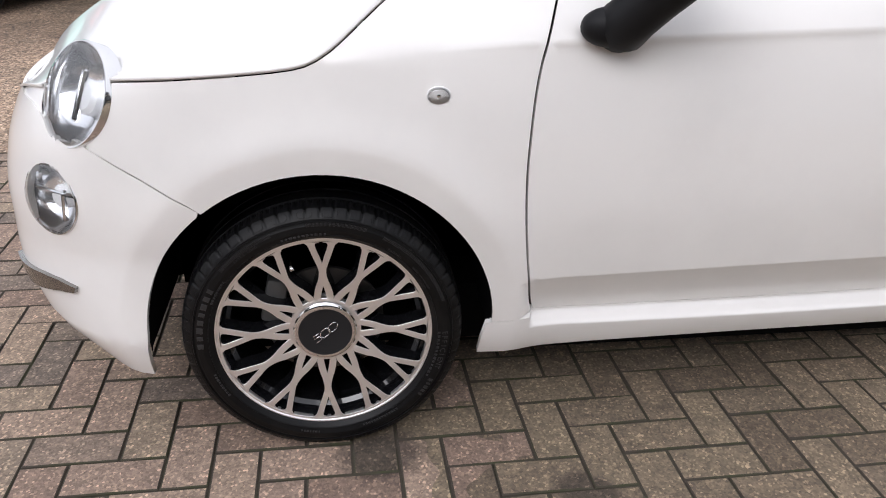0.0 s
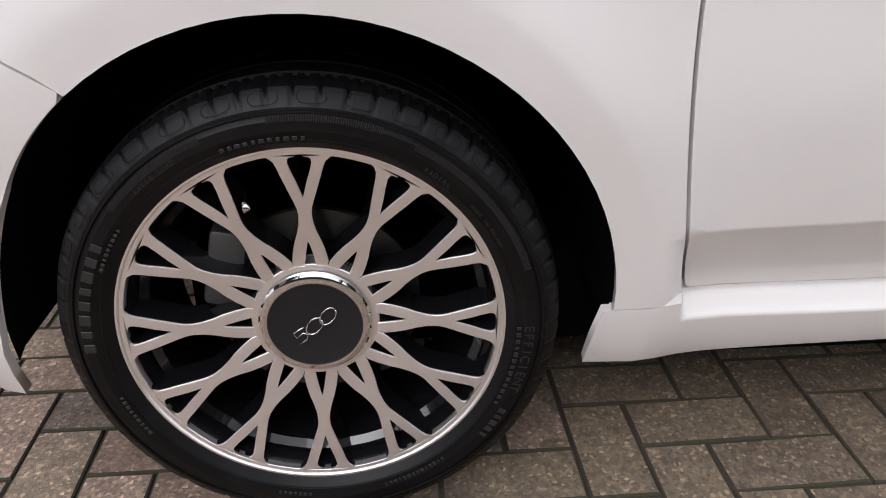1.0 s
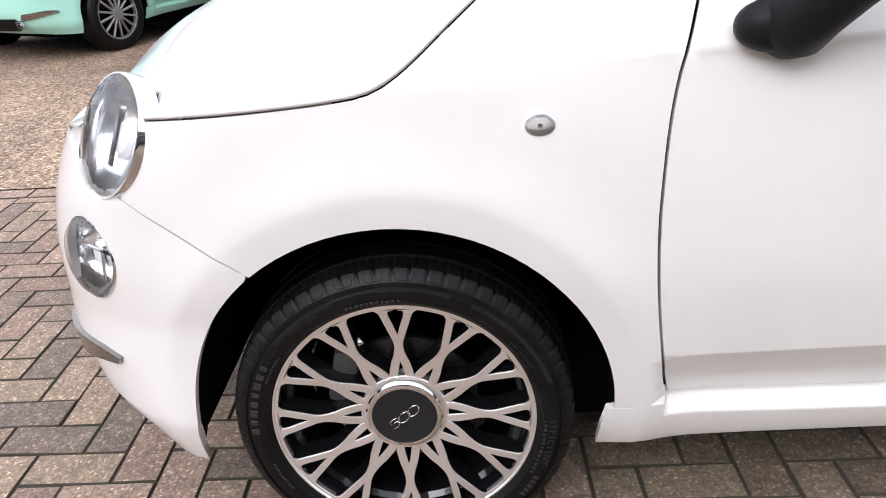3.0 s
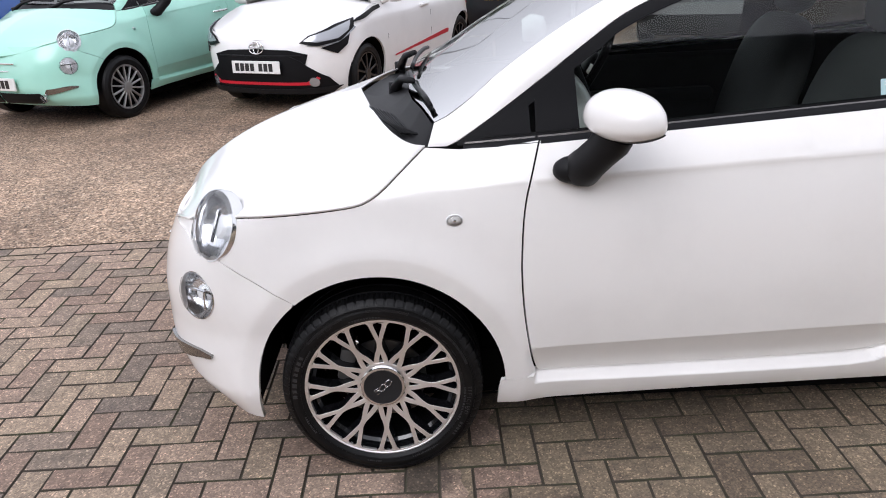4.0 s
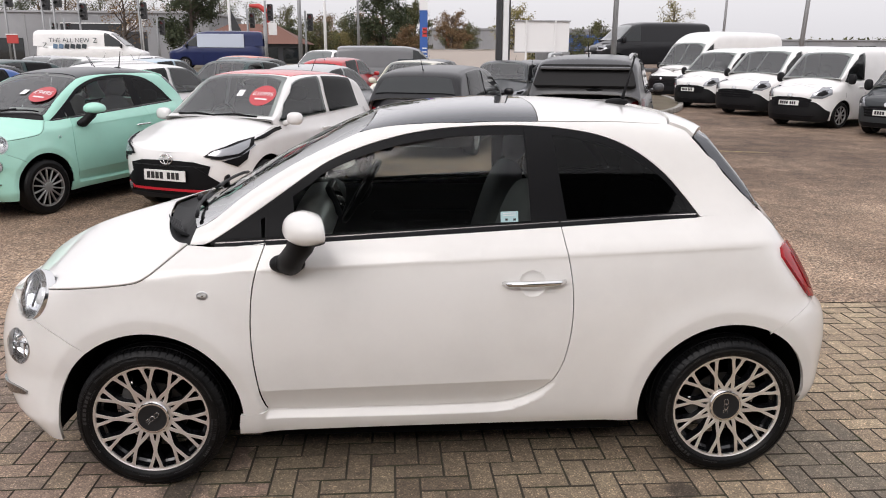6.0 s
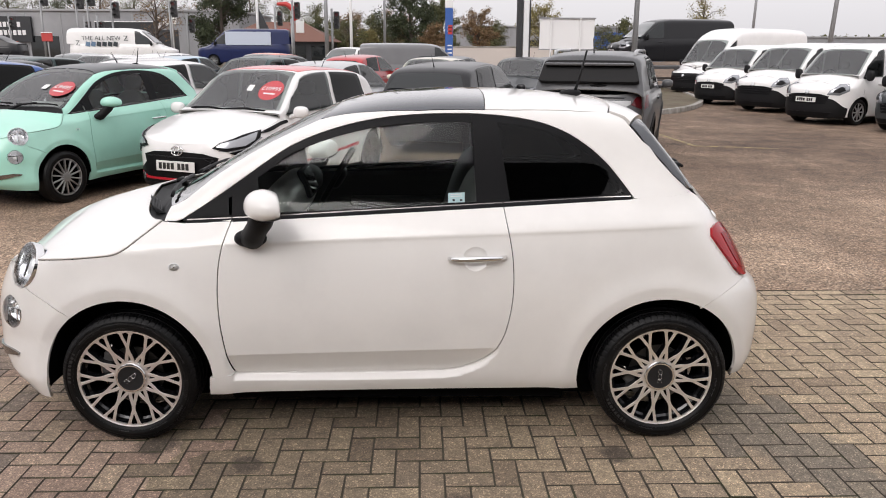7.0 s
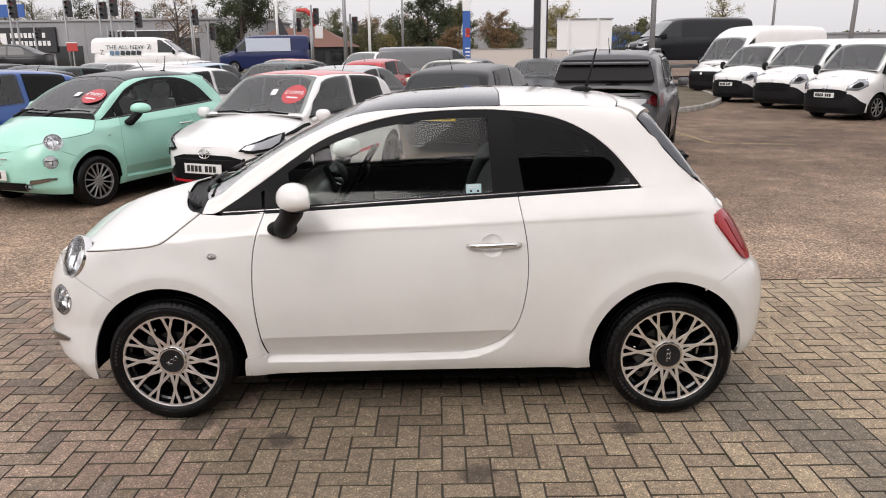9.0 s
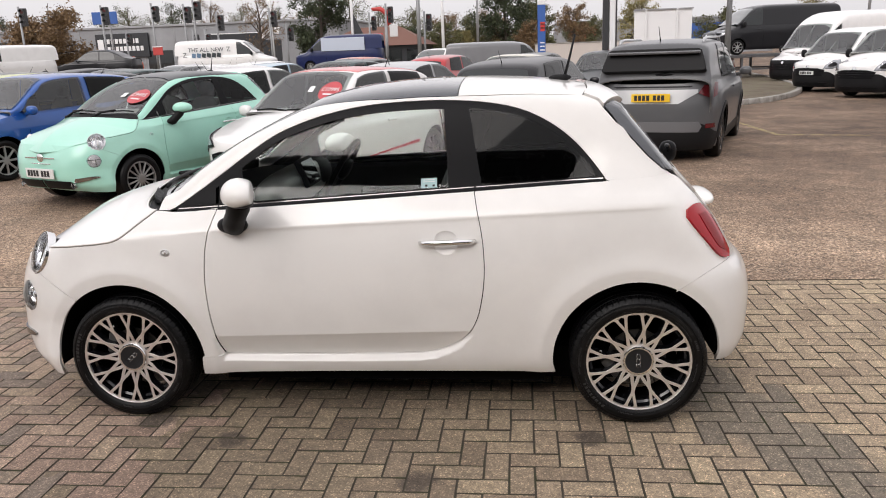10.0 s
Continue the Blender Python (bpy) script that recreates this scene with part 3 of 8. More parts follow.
    ux, uz = math.cos(a), math.sin(a)
    for i, c in enumerate((-0.022, -0.001, 0.020)):
        if i == 0:
            pts = [(c + 0.010, 0.007), (c - 0.004, 0.0085), (c - 0.006, 0.001), (c + 0.005, 0.0015), (c + 0.008, -0.004), (c + 0.002, -0.0085), (c - 0.008, -0.0075)]
        else:
            pts = [(c + 0.0120 * math.cos(t) + 0.003 * math.sin(t), 0.0085 * math.sin(t)) for t in np.linspace(0.3, 2 * math.pi + 0.1, 16)]
        tube(bm, [(u * ux - v * uz, -0.0162, u * uz + v * ux) for u, v in pts], 0.0011, 6)
    part("cap_emblem", bm, CHROME, hub)
    # brake disc and caliper behind the spokes
    part("brake_disc", lathe([(0.125, 0.068), (0.125, 0.058), (0.070, 0.058), (0.068, 0.045), (0.0, 0.045)], 48), STEEL, w, "steel brake disc")
    bm = bmesh.new()
    box(bm, (-0.112, 0.058, 0.038), (0.045, 0.05, 0.10), Matrix.Rotation(radians(12), 4, "Y"), 0.008, 2)
    box(bm, (-0.085, 0.045, 0.03), (0.03, 0.03, 0.05), None, 0.006, 2)
    part("brake_caliper", bm, CALIPER, w)
    bm = bmesh.new()
    tube(bm, [(-0.062, 0.01, 0.168), (-0.060, -0.006, 0.160), (-0.058, -0.012, 0.156)], [0.004, 0.004, 0.0045], 8)
    part("valve", bm, CHROME, w)
    return w


def plain_wheel(car, radius=0.30, spokes=10, mat=None, width=0.19, name="wheel"):
    """A simpler alloy wheel for cars that stand further off, its outer face to -y."""
    w = empty(name)
    w.parent = car
    R, r = radius, radius * 0.70
    part("tyre", lathe([(r, 0.01), (r + 0.01, -0.012), (R - 0.04, -0.018), (R - 0.012, -0.006), (R, 0.012), (R, width - 0.03), (R - 0.03, width), (r, width - 0.02)], 36), RUBBER, w)
    rim = part("rim", lathe([(r * 0.90, 0.08), (r * 0.93, 0.01), (r * 0.95, -0.006), (r, -0.008), (r + 0.004, 0.004)], 36), mat or ALLOY_GREY, w)
    part("rim_barrel", lathe([(r * 0.92, 0.02), (r * 0.88, 0.12), (0, 0.12)], 30), WELL, w)
    bm = bmesh.new()
    for i in range(spokes):
        mm = Matrix.Rotation(2 * math.pi * i / spokes, 4, "Y")
        box(bm, (0, 0.006, r * 0.55), (r * min(0.16, 1.15 / spokes), 0.022, r * 0.78), mm, 0.003)
    part("spokes", bm, mat or ALLOY_GREY, rim)
    part("hub", lathe([(r * 0.26, 0.02), (r * 0.24, -0.012), (0, -0.014)], 20), mat or ALLOY_GREY, w)
    return w


# ---- ground ----
TARMAC = material("worn_tarmac", (0.10, 0.085, 0.07), 0.85)
_k = Nodes(TARMAC)
_v = _k.coords()
_vor = _k.add("ShaderNodeTexVoronoi", Scale=95.0)
_k.link(_v, _vor.inputs["Vector"])
_stone = _k.ramp(_vor.outputs["Color"], (0.12, (0.10, 0.078, 0.060)), (0.42, (0.325, 0.25, 0.19)), (0.72, (0.50, 0.405, 0.32)), (0.9, (0.70, 0.61, 0.51)))
_big = _k.ramp(_k.noise(_v, 0.35, 6.0, 0.65), (0.36, (0.58, 0.55, 0.53)), (0.62, (1.0, 1.0, 1.0)))
_mid = _k.ramp(_k.noise(_v, 2.2, 5.0), (0.35, (0.72, 0.70, 0.68)), (0.65, (1.05, 1.0, 0.96)))
# the tarmac turns darker and blotchy brown beyond the first bays
_sp = _k.add("ShaderNodeSeparateXYZ")
_k.link(_v, _sp.inputs[0])
_beyond = _k.add("ShaderNodeMapRange", **{"From Min": 3.0, "From Max": 7.5})
_k.link(_sp.outputs["Y"], _beyond.inputs["Value"])
_blot = _k.ramp(_k.noise(_v, 0.55, 7.0, 0.7), (0.36, (0.95, 0.95, 0.95)), (0.66, (0.42, 0.42, 0.42)))
_lm = _k.mix(1.0, _blot, _beyond.outputs[0], "MULTIPLY")
_coarse = _k.add("ShaderNodeTexVoronoi", Scale=52.0)
_k.link(_v, _coarse.inputs["Vector"])
_grit = _k.ramp(_coarse.outputs["Color"], (0.15, (0.68, 0.635, 0.60)), (0.5, (1.04, 0.97, 0.90)), (0.85, (1.45, 1.34, 1.22)))
_tar = _k.mix(1.0, _k.mix(1.0, _k.mix(1.0, _stone, _grit, "MULTIPLY"), _big, "MULTIPLY"), _mid, "MULTIPLY")
_k.link(_k.mix(_lm, _tar, _k.mix(1.0, _tar, (0.36, 0.315, 0.295), "MULTIPLY")), _k.b.inputs["Base Color"])
_k.bump(_vor.outputs["Distance"], 0.6, 0.006)
SAND = material("jointing_sand", (0.075, 0.062, 0.045), 0.95)
_k = Nodes(SAND)
_v = _k.coords()
_k.link(_k.mix(_k.ramp(_k.noise(_v, 5, 5), (0.5, (0, 0, 0)), (0.72, (1, 1, 1))), (0.062, 0.050, 0.038), (0.042, 0.050, 0.018)), _k.b.inputs["Base Color"])
_k.bump(_k.noise(_v, 220), 0.6, 0.004)
BRICK = material("block_paver", (0.3, 0.25, 0.2), 0.85)


def paver_nodes(m, per_island):
    k = Nodes(m)
    g = k.add("ShaderNodeNewGeometry")
    if per_island:
        rnd = g.outputs["Random Per Island"]
    else:
        rnd = k.add("ShaderNodeObjectInfo").outputs["Random"]
    pos = g.outputs["Position"]
    tone = k.ramp(rnd, (0.0, (0.185, 0.148, 0.114)), (0.25, (0.251, 0.204, 0.157)), (0.5, (0.299, 0.249, 0.187)), (0.75, (0.220, 0.180, 0.141)), (1.0, (0.264, 0.216, 0.163)))
    # reddish bays drift across the yard
    sep = k.add("ShaderNodeSeparateXYZ")
    k.link(pos, sep.inputs[0])
    lay = k.add("ShaderNodeMath")
    lay.operation = "MULTIPLY_ADD"
    k.link(k.noise(pos, 1.6, 3.0), lay.inputs[0])
    lay.inputs[1].default_value = 2.4
    k.link(sep.outputs["X"], lay.inputs[2])
    rr = k.add("ShaderNodeMapRange", **{"From Min": 0.55, "From Max": -0.25})
    k.link(lay.outputs[0], rr.inputs["Value"])
    gate = k.add("ShaderNodeMath")
    gate.operation = "GREATER_THAN"
    k.link(rr.outputs[0], gate.inputs[0])
    k.link(rnd, gate.inputs[1])
    patch = gate.outputs[0]
    # the tone grows up to 1.75 times paler towards the car's tail
    tail_gain = k.add("ShaderNodeMapRange", **{"From Min": 0.9, "From Max": 2.6, "To Min": 1.0, "To Max": 1.75})
    k.link(lay.outputs[0], tail_gain.inputs["Value"])
    tone = k.mix(1.0, tone, tail_gain.outputs[0], "MULTIPLY")
    # a grey worn track runs slantwise behind the car, its edge broken from block to block
    tr = k.add("ShaderNodeMath")
    tr.operation = "MULTIPLY_ADD"
    k.link(sep.outputs["Y"], tr.inputs[0])
    tr.inputs[1].default_value = 0.42
    k.link(sep.outputs["X"], tr.inputs[2])
    dist = k.add("ShaderNodeMath")
    dist.operation = "SUBTRACT"
    k.link(tr.outputs[0], dist.inputs[0])
    dist.inputs[1].default_value = 1.33
    mag = k.add("ShaderNodeMath")
    mag.operation = "ABSOLUTE"
    k.link(dist.outputs[0], mag.inputs[0])
    jit = k.add("ShaderNodeMath")
    jit.operation = "MULTIPLY_ADD"
    k.link(rnd, jit.inputs[0])
    jit.inputs[1].default_value = 0.30
    k.link(mag.outputs[0], jit.inputs[2])
    grey = k.ramp(jit.outputs[0], (0.36, (1, 1, 1)), (0.46, (0, 0, 0)))
    redtone = k.ramp(rnd, (0.0, (0.300, 0.222, 0.188)), (0.35, (0.440, 0.340, 0.288)), (0.6, (0.425, 0.345, 0.272)), (0.8, (0.235, 0.198, 0.178)), (1.0, (0.400, 0.315, 0.262)))
    c = k.mix(patch, tone, redtone)
    c = k.mix(k.mix(1.0, grey, (0.75, 0.75, 0.75), "MULTIPLY"), c, (0.20, 0.185, 0.165))
    # damp oily spots where cars drip
    warp = k.noise(pos, 9.0, 4.0)
    for px, py, pr in ((-1.04, -0.85, 0.085), (0.94, -0.94, 0.05), (0.25, -1.32, 0.06), (-0.62, -1.02, 0.05)):
        vm = k.add("ShaderNodeVectorMath")
        vm.operation = "DISTANCE"
        k.link(pos, vm.inputs[0])
        vm.inputs[1].default_value = (px, py, 0)
        wob = k.add("ShaderNodeMath")
        wob.operation = "MULTIPLY_ADD"
        k.link(warp, wob.inputs[0])
        wob.inputs[1].default_value = -0.10
        k.link(vm.outputs["Value"], wob.inputs[2])
        spot = k.ramp(wob.outputs[0], (max(pr - 0.075, 0.0), (1, 1, 1)), (max(pr - 0.02, 0.012), (0, 0, 0)))
        c = k.mix(k.mix(1.0, spot, (0.75, 0.75, 0.75), "MULTIPLY"), c, (0.06, 0.05, 0.045))
    vor = k.add("ShaderNodeTexVoronoi", Scale=190.0)
    k.link(pos, vor.inputs["Vector"])
    fleck = k.ramp(vor.outputs["Color"], (0.0, (0.60, 0.59, 0.58)), (0.42, (0.90, 0.88, 0.85)), (0.66, (1.08, 1.06, 1.01)), (0.80, (1.38, 1.33, 1.22)), (0.92, (2.3, 2.2, 2.0)))
    wear = k.ramp(k.noise(pos, 22, 5.0, 0.7), (0.3, (0.66, 0.65, 0.64)), (0.7, (1.20, 1.18, 1.14)))
    c = k.mix(1.0, k.mix(1.0, k.mix(1.0, c, (0.80, 0.78, 0.755), "MULTIPLY"), fleck, "MULTIPLY"), wear, "MULTIPLY")
    k.link(c, k.b.inputs["Base Color"])
    k.bump(k.noise(pos, 330, 3.0), 0.7, 0.003)


paver_nodes(BRICK, False)
BRICK_REST = material("block_paver_rest", (0.3, 0.25, 0.2), 0.85)
paver_nodes(BRICK_REST, True)

PAVE = pose(-0.199, -1.096, 0, 0, 0, 0.6)     # lattice of the pavers
PAVE_EDGE = (1.19, 0.018)                     # back edge of the paving: y at x = 0 and slope


def far_sheet():
    """One tarmac sheet out to the horizon, with a shallow bed under the pavers."""
    bm = bmesh.new()
    xs = [-900, -120, -30, -12, -8, 12, 40, 140, 900]
    ys = [-900, -100, -40, -12, None, 8, 20, 60, 150, 900]
    rows = []
    for y in ys:
        rows.append([bm.verts.new((x, (PAVE_EDGE[0] + PAVE_EDGE[1] * x + 0.115) if y is None else y, 0.0)) for x in xs])
    for j in range(len(ys) - 1):
        for i in range(len(xs) - 1):
            if j == 3 and 2 < i < 5:
                continue
            if j == 3 and i == 3:
                continue
            bm.faces.new((rows[j][i], rows[j][i + 1], rows[j + 1][i + 1], rows[j + 1][i]))
    return bm


tagged(part("ground", far_sheet(), TARMAC, None, "", 0), "worn brownish tarmac car park with exposed stones", "ground", kind="structure")
bm = bmesh.new()
pave_bed = [(-12, -12, -0.0055), (12, -12, -0.0055), (12, 1.56, -0.0055), (-12, 1.14, -0.0055)]
bm.faces.new([bm.verts.new(p) for p in pave_bed])
pavement = tagged(part("pavement", bm, SAND, None, "", 0), "block paving in a herringbone bond with mossy sand joints", "paving", kind="structure")


# ---- the small hatchback: shape ----
def belt_500(x):
    return 0.957 + 0.0538 * (np.asarray(x, float) + 0.869)


ARCH_F, ARCH_R = (-1.150, 0.291, 0.354), (1.143, 0.291, 0.358)
CITY = Shape(
    half=((0.12, 0.68), (0.19, 0.742), (0.24, 0.768), (0.284, 0.780), (0.32, 0.786), (0.36, 0.7915), (0.42, 0.7985), (0.48, 0.8045), (0.58, 0.811), (0.70, 0.807), (0.80, 0.796),
          (0.87, 0.783), (0.905, 0.774), (0.93, 0.757), (0.96, 0.727), (0.99, 0.695), (1.03, 0.66)),
    nose=((0.12, -1.66), (0.20, -1.755), (0.28, -1.835), (0.40, -1.872), (0.52, -1.868), (0.62, -1.848), (0.70, -1.815), (0.78, -1.765), (0.86, -1.68), (0.93, -1.55), (1.0, -1.35)),
    tail=((0.12, 1.52), (0.22, 1.64), (0.35, 1.692), (0.50, 1.695), (0.60, 1.682), (0.66, 1.66), (0.70, 1.615), (0.78, 1.57), (0.88, 1.505), (0.96, 1.44), (1.08, 1.335)),
    cabin=((-1.16, 0.975), (-1.05, 1.030), (-0.93, 1.098), (-0.745, 1.205), (-0.55, 1.308), (-0.40, 1.378), (-0.27, 1.428), (-0.12, 1.458), (0.05, 1.475), (0.235, 1.483), (0.44, 1.481), (0.68, 1.470),
           (0.85, 1.452), (0.98, 1.430), (1.08, 1.395), (1.12, 1.345), (1.17, 1.285), (1.32, 1.105), (1.44, 0.965)),
    belt=lambda x: belt_500(x) - 1.3 * np.maximum(np.asarray(x, float) - 1.10, 0.0), tumble=((0.95, 0.70), (1.0, 0.682), (1.05, 0.664), (1.2, 0.618), (1.3, 0.585), (1.4, 0.548), (1.48, 0.52)),
    arches=(ARCH_F, ARCH_R))


def crease_z(x):
    """Height of the pressed line that runs along the doors."""
    return 0.8745 + 0.0410 * (np.asarray(x, float) + 0.634)


CREASE_ROWS = [(CITY.s_of(x, float(crease_z(x)) + dz), float(crease_z(x)) + dz) for x in np.arange(-0.9, 1.3, 0.02) for dz in (-0.014, -0.0045, 0.0, 0.0045, 0.014)]


# lower and front edge of the door, within which its foot tucks under
FOOT_X, FOOT_Z = (-0.75, -0.5, -0.2, 0.05, 0.20, 0.27, 0.335, 0.39, 0.432, 0.462, 0.48), (0.3035, 0.3015, 0.302, 0.305, 0.309, 0.320, 0.346, 0.380, 0.425, 0.485, 0.60)
SILL_ROWS = [(x, float(np.interp(x, FOOT_X, FOOT_Z)) + q) for x in np.arange(-0.79, 0.36, 0.015) for q in (-0.040, -0.035, -0.029, -0.023, -0.017, -0.011)]
FRONT_Z, FRONT_X = (0.30, 0.35, 0.43, 0.52), (-0.704, -0.717, -0.731, -0.742)


def fuller(x, z):
    """Fills the shoulder under the windows and the foot of the front bumper."""
    zr = CITY.zz(np.clip(x, -1.25, 1.3), z)
    a = np.clip((x + 0.92) / 0.25, 0, 1)
    up = a * a * (3 - 2 * a) * (1 - 0.75 * np.clip((x - 0.1) / 0.85, 0, 1)) * np.interp(zr, (0.87, 0.905, 0.93, 0.96, 0.99, 1.03), (0, 0.001, 0.006, 0.018, 0.030, 0.038))
    b = np.clip((-1.25 - x) / 0.30, 0, 1)
    crease = 0.0030 * np.clip((z - crease_z(x)) / 0.009 + 0.5, 0, 1) * np.clip((x + 0.9) / 0.2, 0, 1) * np.clip((1.35 - x) / 0.2, 0, 1)
    foot = np.interp(x, FOOT_X, FOOT_Z)
    inner = np.clip((z - foot + 0.034) / 0.028, 0, 1) * np.clip((x - np.interp(z, FRONT_Z, FRONT_X) + 0.010) / 0.010, 0, 1)
    fold = 0.4135 + 0.0247 * x
    tuck = -0.034 * np.clip((fold - z) / 0.105, 0, 1.2) ** 0.92 * inner * inner * (3 - 2 * inner)
    return up + crease + tuck + b * b * (3 - 2 * b) * np.maximum(0.835 - CITY.half(CITY.zz(-1.25, z)), 0) * np.clip((0.46 - z) / 0.18, 0, 1)


CITY.bulge = fuller
CITY.round = 12.5
CITY.ridge, CITY.flare = 0.048, 0.013
ARCH_ROWS = [(CITY.s_of(cx + (r + q) * math.cos(a), cz + (r + q) * math.sin(a)), cz + (r + q) * math.sin(a)) for cx, cz, r in (ARCH_F, ARCH_R) for q in (0.02, 0.040, 0.048, 0.056, 0.075) for a in np.linspace(radians(-12), radians(192), 64)]


def rear_shoulder():
    """How far the cabin's foot must move out to meet the shoulder behind the side window."""
    xs = np.linspace(0.80, 1.30, 240)
    out = []
    for x in xs:
        z = float(belt_500(x))
        yb = -float(CITY.body(CITY.s_of(x, z), z)[1])
        ramp = min(max((x - 0.82) / 0.26, 0), 1)
        out.append(ramp * ramp * (3 - 2 * ramp) * min(max(yb - float(CITY.tumble(z) * CITY.side(x)), -0.05), 0.09))
    CITY.pillar = (xs, np.array(out), belt_500)


rear_shoulder()
HEAD_C, HEAD_N, HEAD_R = (-1.593, -0.676, 0.764), (-0.64, -0.66, 0.40), 0.098
FOG_C, FOG_N, FOG_R = (-1.668, -0.692, 0.562), (-0.60, -0.79, 0.12), 0.076


def ring_rows(c, n, r):
    """Places along a lamp's rim, for the panels that it pierces."""
    n = Vector(n).normalized()
    u = n.cross(Vector((0, 0, 1))).normalized()
    w = u.cross(n)
    out = []
    for q in (0.97, 0.90, 1.10):
        for a in np.linspace(0, 2 * math.pi, 40)[:-1]:
            p = Vector(c) + (u * math.cos(a) + w * math.sin(a)) * r * q
            out.append((CITY.s_of(p.x, p.z), p.z))
    return out


CUP_C, CUP_R = (0.335, 0.822), 0.052
CUP_ROWS = [(CUP_C[0] + CUP_R * q * math.cos(a), CUP_C[1] + CUP_R * q * math.sin(a)) for q in (0.96, 1.03, 1.2) for a in np.linspace(0, 2 * math.pi, 40)[:-1]]
CUP_HOLE = (tuple(float(q) for q in CITY.body(*CUP_C)), CUP_R * 0.99)
LAMP_ROWS = ring_rows(HEAD_C, HEAD_N, HEAD_R)
FOG_ROWS = ring_rows(FOG_C, FOG_N, FOG_R)
LAMP_HOLES = ((HEAD_C, HEAD_R * 0.95), (FOG_C, FOG_R * 0.95))


def pillar_soften(p, n):
    """Lets the shoulder run smoothly into the rear pillar."""
    w = np.exp(-((p[:, 2] - belt_500(p[:, 0])) / 0.055) ** 2) * np.clip((p[:, 0] - 0.98) / 0.06, 0, 1)
    q = n * (1 - w[:, None]) + np.array((0.16, -0.84, 0.52)) * w[:, None]
    return q / np.linalg.norm(q, axis=1, keepdims=True)


def shut_gap(pts, dx, dz=0.0):
    return [(x + dx, z + dz) for x, z in pts]


DOOR_FRONT = smooth_line([(-0.690, 0.972), (-0.712, 0.905), (-0.728, 0.85), (-0.740, 0.78), (-0.747, 0.68), (-0.747, 0.60), (-0.742, 0.52), (-0.731, 0.43), (-0.717, 0.35), (-0.7045, 0.3085)])
DOOR_REAR = smooth_line([(0.20, 0.309), (0.27, 0.320), (0.335, 0.346), (0.39, 0.380), (0.432, 0.425), (0.462, 0.485), (0.480, 0.555), (0.492, 0.63), (0.497, 0.71), (0.494, 0.80), (0.484, 0.88), (0.468, 0.96), (0.456, 1.026)])
DOOR_LOW = [(-0.7005, 0.3035), (-0.692, 0.3016), (-0.5, 0.3005), (-0.2, 0.301), (0.05, 0.304)]
BONNET_EDGE = smooth_line([(-1.62, 0.782), (-1.53, 0.798), (-1.43, 0.808), (-1.32, 0.818), (-1.22, 0.828), (-1.165, 0.838), (-1.12, 0.862), (-1.06, 0.908), (-0.992, 0.960)])
BUMPER_SEAM = smooth_line([(-1.70, 0.735), (-1.60, 0.692), (-1.52, 0.652), (-1.44, 0.612), (-1.374, 0.574)])
REAR_SEAM = smooth_line([(1.292, 0.603), (1.36, 0.648), (1.44, 0.684), (1.52, 0.704), (1.60, 0.706)])


def ang(c, x, z):
    return math.degrees(math.atan2(z - c[1], x - c[0]))


